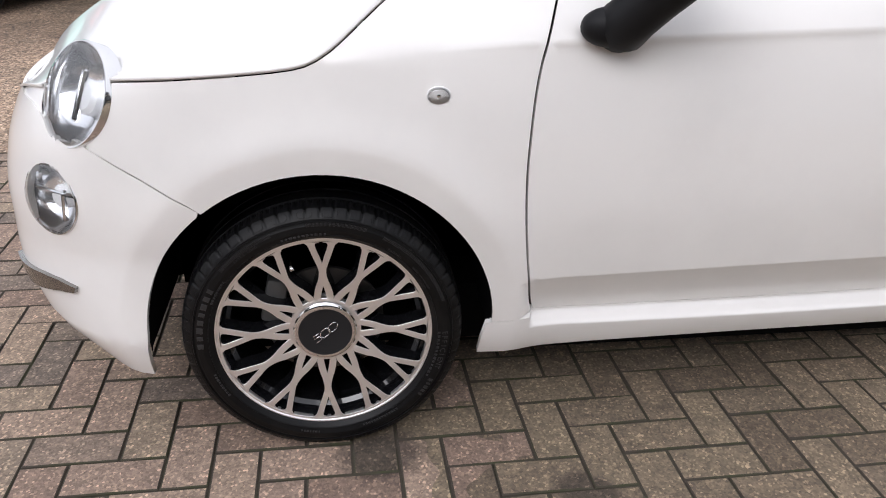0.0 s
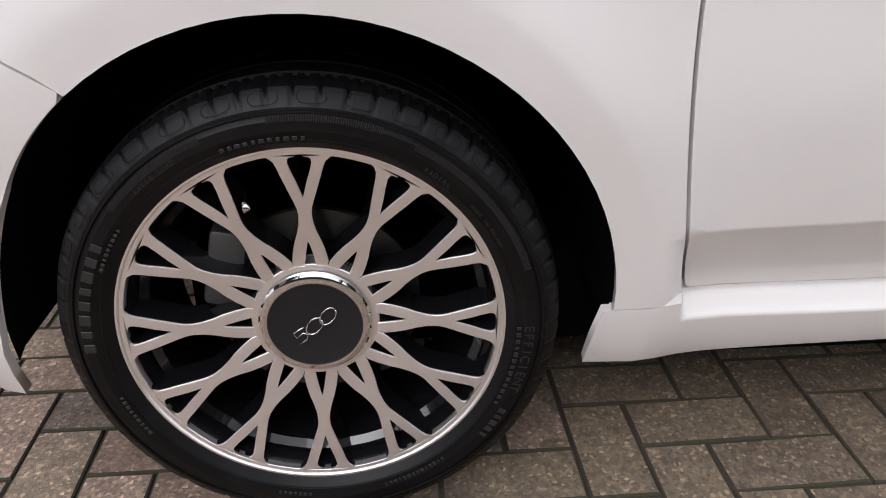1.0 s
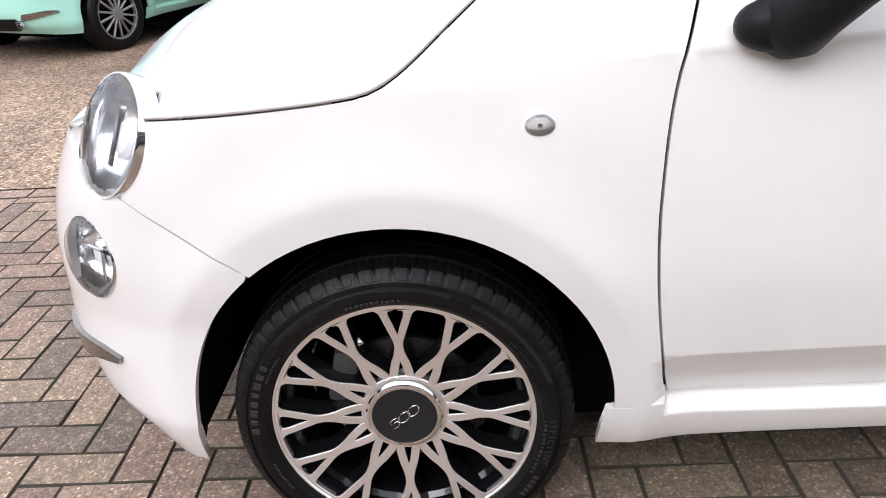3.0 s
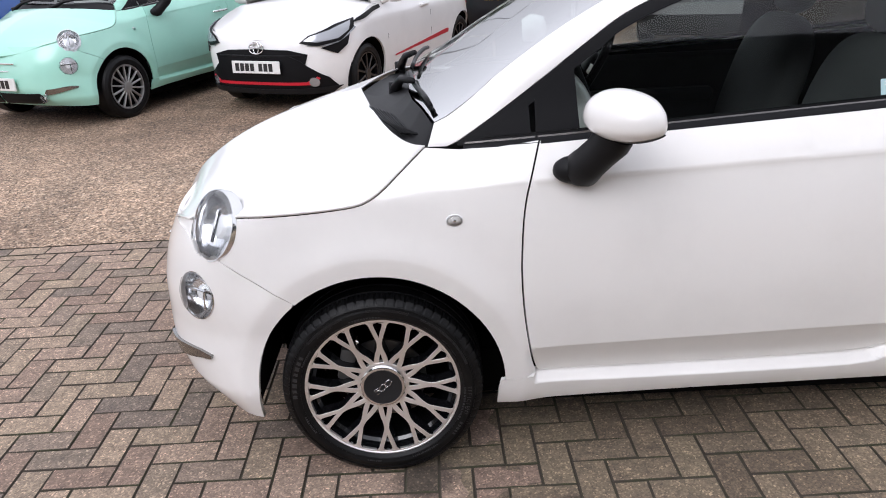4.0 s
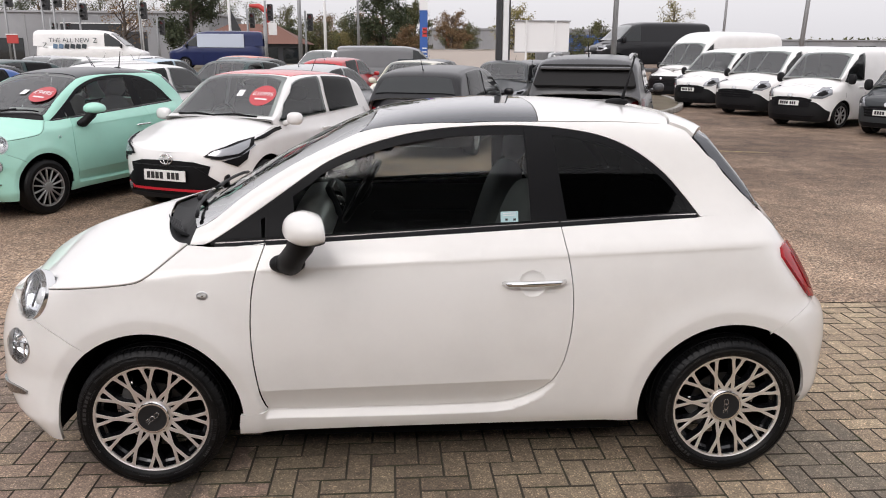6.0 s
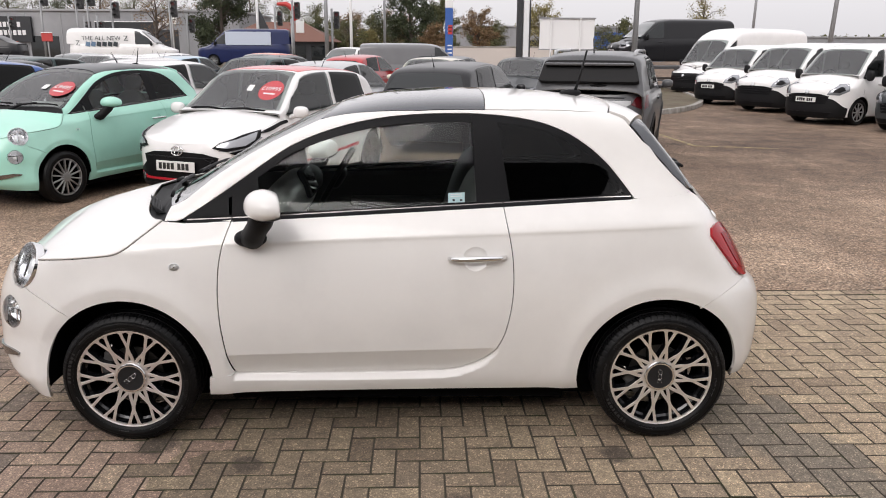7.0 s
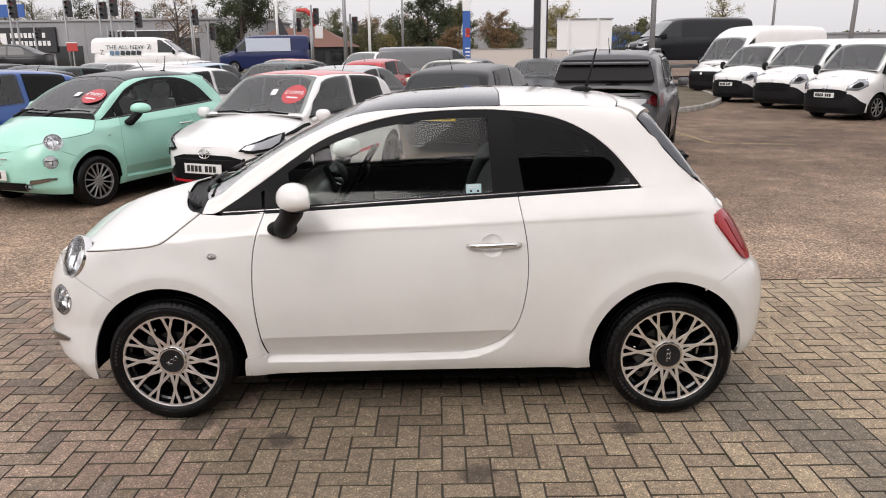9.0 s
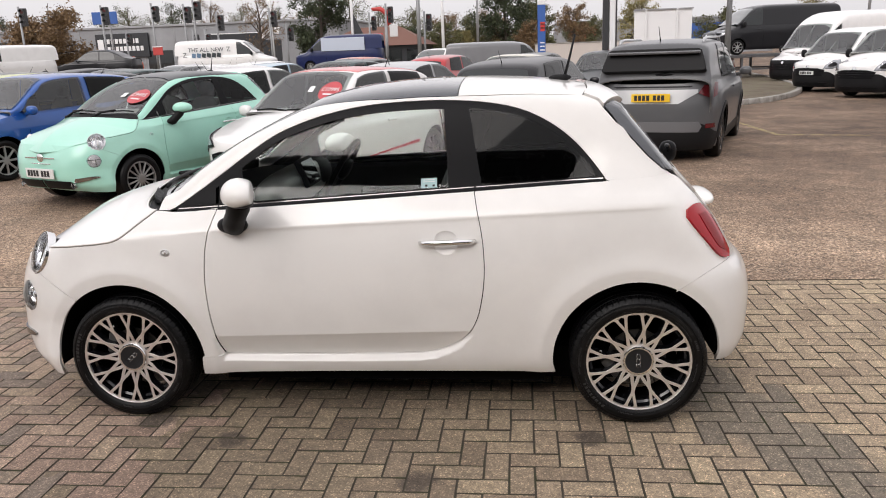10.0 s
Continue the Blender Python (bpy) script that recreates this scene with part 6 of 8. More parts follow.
        if low_mat is not None:
            zl = 0.40
            for fr_, nm in ((True, "front_bumper"), (False, "rear_bumper")):
                g_ = -1 if fr_ else 1
                xa, zh, zq = g_ * (wb / 2 + r + 0.045), H * 0.33, z0 - 0.02
                s_a, s_m = S.s_of(xa, zl), S.s_mid(zh, fr_)
                top = []
                for q in np.linspace(0, 1, 14):
                    e_ = min(q / 0.5, 1)
                    zz_ = zl + (zh - zl) * e_ * e_ * (3 - 2 * e_)
                    top.append((s_a + (S.s_mid(zz_, fr_) - s_a) * q, zz_))
                lowp = [(S.s_mid(zq, fr_), zq), (S.s_of(xa, zq), zq)] + top + S.mid_line(zh, zq, fr_)
                panel(nm, lowp, low_mat, 0.07, 0.012, 0.02, "black plastic bumper", B, True)
        if arch_trim is not None:
            for ax, az, rr in arches:
                ring = arc(ax, az, rr + 0.055, 185, -5, 18) + arc(ax, az, rr - 0.005, -5, 185, 18)
                panel("arch_trim", ring, arch_trim, 0.09, 0.010, 0.02)
            panel("sill_trim", [(-wb / 2 + r, 0.20), (wb / 2 - r, 0.20), (wb / 2 - r, 0.36), (-wb / 2 + r, 0.36)], arch_trim, 0.09, 0.010, 0.02)
        # cabin shell
        xe = X(K["cabin"][-1][0])
        xs = np.linspace(xc - 0.02, xe - 0.02, 30)
        shell = [(x, 0.0) for x in xs] + [(x, 1.9975) for x in xs[::-1]]
        # window outlines in the cabin's own two ways
        s0, s1 = X(K["screen"][0]), X(K["screen"][1])
        wsx = np.linspace(s1, s0 + 0.03, 8)
        yv = [hw * (K["top"] * 0.86 + (K["low"] * 0.90 - K["top"] * 0.86) * (s1 - x) / (s1 - s0)) for x in wsx]
        ws = [(s0, 1.9975), (s1, 1.9975)] + S.plans([(s1, hw * 0.4)]) + S.plans(list(zip(wsx, yv))) + S.plans([(s0, hw * 0.4)])
        hc = lambda x: float(S.cabin(x))
        lights = []
        for i, (g0, g1) in enumerate(K["glass"]):
            x0_, x1_ = X(g0), X(g1)
            topl = [(x, blt(x) + (hc(x) - blt(x)) * (0.86 if hc(x) > H * 0.93 else 0.78)) for x in np.linspace(x0_, x1_, 10)]
            if i == 0:
                topl = [(x0_ - (0.10 if hatch_like else 0.03) * L / 4 - 0.08, float(blt(x0_)) + 0.04)] + topl
            lowl = [(x, float(blt(x)) + 0.035) for x in np.linspace(x1_ + (0.0 if i == 0 else 0.10), x0_ - (0.13 if i == 0 else 0), 8)]
            if not hatch_like:
                lowl = [(x, float(blt(x)) + 0.03) for x in np.linspace(x1_, x0_ - 0.10, 6)]
            lights.append(S.tops([(x, float(z)) for x, z in topl + lowl]))

        def drawn_in(loop_, f=0.94):
            cx_, cy_ = np.mean([p[0] for p in loop_]), np.mean([p[1] for p in loop_])
            return [(cx_ + (x - cx_) * f, cy_ + (y - cy_) * f) for x, y in loop_]
        wsc = [(s0 + 0.04, 1.985), (s1 - 0.03, 1.985)] + S.plans([(s1 - 0.03, hw * 0.4)]) + S.plans([(x, y - 0.045) for x, y in zip(wsx, yv)][1:]) + S.plans([(s0 + 0.04, hw * 0.4)])
        openings = [wsc] + [drawn_in(q) for q in lights] if clear else []
        panel("cabin", shell, colour, 0.05, 0, 0, "", T, True, openings)
        if clear:
            panel("cabin_lining", shell, LINING, 0.08, -0.02, 0, "", T, True, openings)
        if roof is not None:
            u0, u1 = K["screen"][1] + 0.015, 0.90
            rp = [(X(u0), 1.9975)] + S.plans([(X(u0), hw * 0.45), (X(u0) + 0.02, hw * K["top"] * 0.87), (X(0.6), hw * K["top"] * 0.93), (X(u1), hw * K["top"] * 0.86)]) + [(X(u1), 1.9975)]
            panel("roof_panel", rp, roof, 0.09, 0.004, 0.004, "", T, True)
        # glass
        panel("windscreen", ws, GLASS_CLEAR if clear else glass, 0.07, 0.010, 0.010, "", T, True)
        for i, q in enumerate(lights):
            panel("side_window", q, (GLASS_TINT if i == 0 else GLASS_DARK) if clear else CAR_GLASS, 0.07, 0.009, 0.008, "", T, True)
        if clear:
            tilt = Matrix.Translation((X(K["screen"][1]) + 0.35, -hw * 0.44 * (-1 if mir else 1), H * 0.36)) @ Matrix.Rotation(radians(15), 4, "Y")
            st_ = empty("front_seat")
            st_.parent = car
            part("backrest", shaped_blob(bmesh.new(), (0, 0, 0.28), (0.16, 0.46, 0.62), tilt, 3.0, 16, 10), SEAT, st_, "", 60)
            part("headrest", shaped_blob(bmesh.new(), (-0.01, 0, 0.68), (0.11, 0.25, 0.18), tilt, 2.6, 14, 8), SEAT, st_, "", 60)
        if K["rear"] and rear and tail:
            q0, q1 = X(K["rear"][0]), X(K["rear"][1])
            rw = [(q0, 1.9975)] + S.plans([(q0, hw * 0.35), (q0 + 0.01, hw * K["top"] * 0.82), (q1, hw * K["low"] * 0.80), (q1 + 0.01, hw * 0.35)]) + [(q1 + 0.012, 1.9975)]
            panel("rear_window", rw, CAR_GLASS, 0.06, 0.020, 0.02, "", T, True)
        # lamps
        if front:
            hz = z_b[0] - 0.10
            hl = [(S.s_mid(hz - 0.02, True, hw * 0.62), hz - 0.02), (S.s_mid(hz + 0.08, True, hw * 0.66), hz + 0.075)] + S.loop([(x_nose + 0.42, hz + 0.135), (x_nose + 0.46, hz + 0.10), (x_nose + 0.22, hz - 0.03)])
            if not hatch_like:
                hz -= 0.03
                hl = [(S.s_mid(hz - 0.03, True, hw * 0.56), hz - 0.03), (S.s_mid(hz + 0.09, True, hw * 0.60), hz + 0.07)] + S.loop([(x_nose + 0.40, hz + 0.20), (x_nose + 0.52, hz + 0.215), (x_nose + 0.40, hz + 0.06), (x_nose + 0.20, hz - 0.04)])
            lamp = panel("headlamp", hl, LAMP_GREY, 0.06, 0.010, 0.006, "clear headlamp", B, True)
            ci, zi = np.mean([p[0] for p in hl]), np.mean([p[1] for p in hl])
            panel("lamp_core", [(ci + (p - ci) * 0.55, zi + (q - zi) * 0.5) for p, q in hl], TRIM, 0.06, 0.013, 0.002, "", B, True).parent = lamp
        if rear and tail:
            tz = H * 0.50
            tl = [(S.s_mid(tz - 0.09, False, hw * 0.66), tz - 0.09), (S.s_mid(tz + 0.06, False, hw * 0.70), tz + 0.06)] + S.loop([(X(1) - 0.30, tz + 0.09), (X(1) - 0.26, tz - 0.04)])
            panel("tail_lamp", tl, RED_LENS, 0.06, 0.008, 0.006, "red tail lamp", B, True)
        # mirror
        g = -1 if mir else 1
        if detail:
            mx, mz = X(K["glass"][0][0]) - 0.10, float(blt(X(K["glass"][0][0]))) + 0.07
            bm = shaped_blob(bmesh.new(), (mx, -(hw + 0.085) * g, mz), (0.12, 0.19, 0.14 if hatch_like else 0.24), None, 2.6, 14, 8)
            tube(bm, [(mx, -(hw - 0.06) * g, mz - 0.06), (mx, -(hw + 0.03) * g, mz - 0.03)], 0.03, 8)
            part("door_mirror", bm, colour if hatch_like else PLASTIC, car, "", 60)
            # shut lines of the doors: near-black strips stand in for the shaded gaps
            dx0, dx1 = X(K["glass"][0][0]) - 0.12, X(K["glass"][0][1]) + 0.015
            for xx in (dx0, dx1) if hatch_like else (dx0, dx1 + 0.02):
                panel("shut_line", [(xx, 0.30), (xx + 0.008, 0.30), (xx + 0.008, float(blt(xx)) - 0.01), (xx, float(blt(xx)) - 0.01)], UNDER, 0.2, 0.002, 0)
            hb = bmesh.new()
            hx, hzz = dx1 - 0.16, float(blt(dx1)) - 0.13
            yb = float(B(hx, hzz)[1])
            box(hb, (hx, (yb - 0.015) * g, hzz), (0.18, 0.03, 0.03), None, 0.008)
            part("door_handle", hb, colour, car)
    # bonnet
    edge = np.array([tuple(B(S.s_of(x, z), z)) for x, z in smooth_line([(x_nose + 0.085, z_b[0] - 0.05), (x_nose + 0.13, z_b[0] - 0.01), (X(K["cowl"] * 0.30), z_b[0] + 0.02), (X(K["cowl"] * 0.62), z_b[1] + 0.01), (xc - 0.05, z_b[2]), (xc + 0.06, float(blt(xc)))], 0.08)])
    zc0 = float(S.cabin(xc))
    cen = np.array(smooth_line([(x_nose + 0.02, z_b[0] - 0.06), (x_nose + 0.10, z_b[0] + 0.01), (X(K["cowl"] * 0.35), z_b[1] - 0.01), (X(K["cowl"] * 0.7), z_b[2]), (xc + 0.01, zc0 + 0.004)], 0.08))
    te, tc = np.linspace(0, 1, len(edge)), np.linspace(0, 1, len(cen))
    t = np.linspace(0, 1, 18)
    e = np.stack([np.interp(t, te, edge[:, k]) for k in range(3)], -1)
    c = np.stack([np.interp(t, tc, cen[:, 0]), 0 * t, np.interp(t, tc, cen[:, 1])], -1)
    cols = []
    for w in np.linspace(0, 1, 11):
        p0 = radians(38)
        ph = p0 + w * (math.pi / 2 - p0)
        sn, cs = (math.sin(ph) - math.sin(p0)) / (1 - math.sin(p0)), math.cos(ph) / math.cos(p0)
        cols.append(np.stack([e[:, 0] + (c - e)[:, 0] * (1 - cs), e[:, 1] * cs, e[:, 2] + (c - e)[:, 2] * sn], -1))
    half = np.stack(cols, 1)
    full = np.concatenate([half, (half * (1, -1, 1))[:, ::-1][:, 1:]], 1)
    nc = full.shape[1]
    mesh_object("bonnet", full.reshape(-1, 3), [(i * nc + j, i * nc + j + 1, (i + 1) * nc + j + 1, (i + 1) * nc + j) for i in range(len(t) - 1) for j in range(nc - 1)], colour, car, True)
    if front:
        gz = z_b[0] - 0.17
        for mir in (False, True):
            gr = S.face([(0, gz - 0.20), (hw * 0.55, gz - 0.20), (hw * 0.62, gz - 0.02), (hw * 0.4, gz + 0.02), (0, gz + 0.03)])
            surface_panel("grille", gr, B, TRIM, car, 0.06, 0.014 if low_mat else 0.006, 0.004, mir)
            wb_ = S.face([(0, 0.21), (hw * 0.6, 0.21), (hw * 0.7, 0.30), (0, 0.30)])
            surface_panel("air_intake", wb_, B, TRIM, car, 0.06, 0.016, 0.004, mir)
        if plate:
            number_plate(car, frame_at((x_nose - 0.02, 0, gz - 0.11), (-1, 0, 0.05)), PLATE_W)
        # slats in the grille and a darker lamp core give the front its face
        for q in (0.05, 0.11, 0.17):
            bm = bmesh.new()
            tube(bm, [(x_nose - 0.012 + 0.05 * abs(y_) ** 2, y_ * hw * 0.55, gz - 0.20 + q) for y_ in np.linspace(-1, 1, 9)], 0.008, 5)
            part("grille_slat", bm, PLASTIC, car)
        if emblem:
            em = part("emblem", lathe([(0.055, 0.004), (0.055, -0.012), (0.042, -0.016), (0.0, -0.014)], 20), CHROME, car)
            em.matrix_basis = frame_at((x_nose - 0.004, 0, gz + 0.06), (-1, 0, 0.2))
    if rear and plate:
        number_plate(car, frame_at((X(1) + 0.014, 0, H * 0.42 if hatch_like else 0.62), (1, 0, 0.05)), PLATE_Y)
    for x, g in ((-wb / 2, -1), (wb / 2, -1), (-wb / 2, 1), (wb / 2, 1)):
        w = plain_wheel(car, wheel_r, spokes, wheel_mat, 0.20)
        w.matrix_basis = pose(x, g * (hw - 0.045), wheel_r - 0.004, 0, 0, 0 if g < 0 else 180)
        well = part("wheel_well", lathe([(r + 0.004, 0.03), (r + 0.004, 0.28), (0.03, 0.28)], 24, "y", radians(-12), radians(204)), WELL, car)
        well.matrix_basis = pose(x, g * (hw - 0.005), wheel_r + 0.005) @ (Matrix.Identity(4) if g < 0 else Matrix.Diagonal((1, -1, 1, 1)))
    bm = bmesh.new()
    box(bm, (X(0.5), 0, 0.32), (L * 0.93, W * 0.62, 0.26))
    box(bm, (0, 0, 0.27), (wb - 2 * r - 0.05, W * 0.9, 0.14))
    part("underbody", bm, UNDER, car)
    if clear:
        part("dashboard", shaped_blob(bmesh.new(), (xc + 0.30, 0, H * b0 - 0.02), (0.66, W * 0.74, 0.16), None, 3.5, 24, 10), INTERIOR, car, "", 60)
        part("cabin_floor", boxed((X(0.58), 0, H * b0 * 0.62), (L * 0.50, W * 0.74, 0.08)), INTERIOR, car)
        if hatch_like:
            part("rear_bench", shaped_blob(bmesh.new(), (X(0.84), 0, H * 0.54), (0.20, W * 0.68, 0.55), None, 3.5, 20, 10), SEAT, car, "", 60)
        else:
            part("bulkhead", boxed((X(K["screen"][1]) + 0.62, 0, H * 0.62), (0.04, W * 0.72, H * 0.56)), INTERIOR, car)
        sw = bmesh.new()
        mw = pose(X(K["screen"][1]) - 0.12, hw * 0.42, H * b0 + 0.02, 0, -62, 0)
        tube(sw, [mw @ Vector((0.18 * math.cos(a), 0.18 * math.sin(a), 0)) for a in np.linspace(0, 2 * math.pi, 25)], 0.016, 6, False)
        tube(sw, [mw @ Vector((0, -0.18, 0)), mw @ Vector((0, 0.18, 0))], 0.02, 6)
        part("steering_wheel", sw, TRIM, car, "", 60)
    if detail and hatch_like:
        bm = bmesh.new()
        ax = X(0.86 if kind != "saloon" else 0.7)
        tube(bm, [(ax, 0, float(S.cabin(ax)) - 0.01), (ax + 0.04, 0, float(S.cabin(ax)) + 0.05), (ax + 0.16, 0, float(S.cabin(ax)) + 0.20)], [0.012, 0.006, 0.004], 6)
        part("aerial", bm, PLASTIC, car)
    car_shapes[name] = S
    return car, S


LAMP_GREY = material("clear_lamp_unit", (0.32, 0.33, 0.35), 0.12, 0.5, 0.8)
car_shapes = {}


def price_sticker(parent, surf_car, loop_c, text, S, mir=False):
    """A red oval price sticker with white figures behind the windscreen."""
    x, y, rx, ry = loop_c
    pts = [(x + rx * math.cos(a), y + ry * math.sin(a)) for a in np.linspace(0, 2 * math.pi, 25)[:-1]]
    ob = surface_panel("price_sticker", S.plans(pts), S.top, PRICE_RED, parent, 0.06, 0.013, 0.0, mir, "red oval price sticker")
    v = S.v_of_y(x, y)
    e = 1e-3
    p = S.top(np.array([x]), np.array([v]))[0]
    du = S.top(np.array([x + e]), np.array([v]))[0] - p
    u = Vector(du).normalized()
    dv = Vector(S.top(np.array([x]), np.array([v - e * 5]))[0] - p).normalized()
    n = dv.cross(u)
    n = n if n.z > 0 else -n
    n.normalize()
    right = dv if not mir else dv
    up = u
    n2 = right.cross(up)
    mm = Matrix((right, -n2, up)).transposed().to_4x4()
    mm.translation = Vector(p) + n * 0.016
    if mir:
        mm.translation.y *= -1
    lettering("price", text, ry * (0.66 if len(text) < 6 else 0.56), mm @ Matrix.Translation((0, 0, rx * 0.15)), WHITE_PRINT, ob, 0.001)
    bm = boxed((0, 0, -rx * 0.5), (ry * 1.0, 0.002, rx * 0.18), mm)
    part("small_print", bm, WHITE_PRINT, ob)
    return ob


def mint_car():
    def wheel(car):
        return plain_wheel(car, 0.290, 14, ALLOY_GREY, 0.185)
    car = city_car("small_hatchback", pose(-4.12, 6.0, 0, 0, 0, 66), MINT, DARKGREY, wheel, 0.05, False)
    tagged(car, "mint green rounded hatchback with a dark roof, for sale", "car")
    city_details(car, MINT, False)
    for mir in (False, True):
        S = CITY
        g = S.face([(0, 0.255), (0.42, 0.255), (0.47, 0.29), (0.45, 0.345), (0, 0.345)])
        surface_panel("lower_grille", g, S.body, TRIM, car, 0.05, 0.012, 0.006, mir, "black mesh lower grille")
        gl = round_lamp(car, "grille_lamp", (-1.83, -0.50, 0.30), (-0.92, -0.38, 0.0), 0.035, None, mir, "small round lamp in the grille end")
    number_plate(car, frame_at((-1.888, 0, 0.425), (-1, 0, 0.0)), PLATE_W)
    price_sticker(car, None, (-0.72, 0.40, 0.13, 0.15), "£9495", CITY)
    surface_panel("windscreen_notice", CITY.plans([(-0.74, 0.08), (-0.66, 0.08), (-0.66, 0.16), (-0.74, 0.16)]), CITY.top, PAPER, car, 0.05, 0.006, 0)
    return car


mint_car()


def aygo():
    car, S = vehicle("city_car", pose(-1.83, 6.134, 0, 0, 0, 66), PURE_WHITE, "hatch", 3.46, 1.615, 1.46, 2.34, 0.66, 0.285, CORAL, ALLOY_BLACK, True, True, False, spokes=10, glass=SCREEN_SKY_GREY, emblem=False)
    tagged(car, "white small hatchback with coral roof and black front mask, for sale", "car")
    xn = -1.83
    B = S.body
    for mir in (False, True):
        def patch(nm, pts, mat, lift=0.012, lab=""):
            return surface_panel(nm, S.face(pts), B, mat, car, 0.05, lift, 0.006, mir, lab)
        patch("lower_mask", [(0, 0.19), (0.60, 0.19), (0.68, 0.25), (0.64, 0.33), (0.42, 0.49), (0.33, 0.530), (0, 0.535)], TRIM, 0.012, "black lower front mask")
        patch("mask_edge", [(0, 0.275), (0.50, 0.275), (0.58, 0.33), (0.56, 0.345), (0.47, 0.30), (0, 0.30)], RED_TRIM, 0.022, "red lower lip")
        patch("bumper_lip", [(0, 0.20), (0.64, 0.20), (0.70, 0.25), (0.0, 0.235)], PLASTIC, 0.024)
        def flush(nm, pts, mat, lift, lab=""):
            return surface_panel(nm, pts, B, mat, car, 0.022, lift, 0.006, mir, lab)
        flush("headlamp_mask", [(S.s_mid(0.635, True, 0.43), 0.635), (S.s_mid(0.69, True, 0.50), 0.69)] + S.loop([(xn + 0.30, 0.768), (xn + 0.50, 0.806), (xn + 0.43, 0.735), (xn + 0.27, 0.640)]) + [(S.s_mid(0.605, True, 0.58), 0.605)], TRIM, 0.012, "black headlamp surround")
        flush("headlamp_lens", [(S.s_mid(0.65, True, 0.47), 0.65), (S.s_mid(0.685, True, 0.52), 0.685)] + S.loop([(xn + 0.30, 0.752), (xn + 0.44, 0.785), (xn + 0.36, 0.715), (xn + 0.25, 0.660)]) + [(S.s_mid(0.635, True, 0.58), 0.635)], LAMP_GREY, 0.018, "clear swept headlamp")
        flush("side_vent", [(S.s_mid(0.590, True, 0.60), 0.590)] + S.loop([(xn + 0.25, 0.628), (xn + 0.37, 0.685), (xn + 0.33, 0.60), (xn + 0.23, 0.530)]), TRIM, 0.011)
        flush("fog_lamp", S.face(arc(0.53, 0.30, 0.040, 0, 345, 14)), LAMP_GREY, 0.028, "round fog lamp")
        flush("pillar_mask", S.loop([(xn + 0.44, 0.772), (xn + 0.52, 0.800), (xn + 0.68, 0.838), (xn + 0.86, 0.872), (xn + 0.99, 0.880), (xn + 0.99, 0.850), (xn + 0.82, 0.832), (xn + 0.60, 0.785)]), TRIM, 0.006, "black strip running up to the mirror")
        surface_panel("red_stripe", S.loop([(-0.60, 0.36), (0.75, 0.43), (0.75, 0.47), (0.70, 0.475), (-0.62, 0.375)]), B, RED_TRIM, car, 0.08, 0.004, 0.002, mir, "red sill stripe")
    number_plate(car, frame_at((xn - 0.035, 0, 0.435), (-1, 0, 0.05)), PLATE_W)
    bm = bmesh.new()
    for ra, rb, tz in ((0.078, 0.054, 0.0), (0.030, 0.052, 0.0), (0.060, 0.022, 0.022)):
        tube(bm, [(0, ra * math.cos(a), rb * math.sin(a) + tz) for a in np.linspace(0, 2 * math.pi, 25)], 0.0055, 6, False)
    em = part("oval_emblem", bm, CHROME, car, "chrome oval emblem", 60)
    em.matrix_basis = pose(xn + 0.0, 0, 0.60, 0, 12, 0)
    price_sticker(car, None, (xn + 1.22, 0.40, 0.13, 0.16), "£10995", S)
    surface_panel("windscreen_notice", S.plans([(xn + 1.20, 0.06), (xn + 1.28, 0.06), (xn + 1.28, 0.14), (xn + 1.20, 0.14)]), S.top, PAPER, car, 0.05, 0.013, 0)
    for y0, y1 in ((-0.5, 0.05), (0.05, 0.55)):
        bm = bmesh.new()
        tube(bm, [(xn + 0.93, y0, 0.975), (xn + 0.925, (y0 + y1) / 2, 1.0), (xn + 0.93, y1, 0.985)], 0.012, 6)
        part("wiper", bm, TRIM, car)
    return car


# opaque windscreen glass, the grey of reflected sky put into its colour
SCREEN_SKY_GREY = material("screen_glass", (0.075, 0.085, 0.083), 0.05, 0.0, 1.0)
aygo()


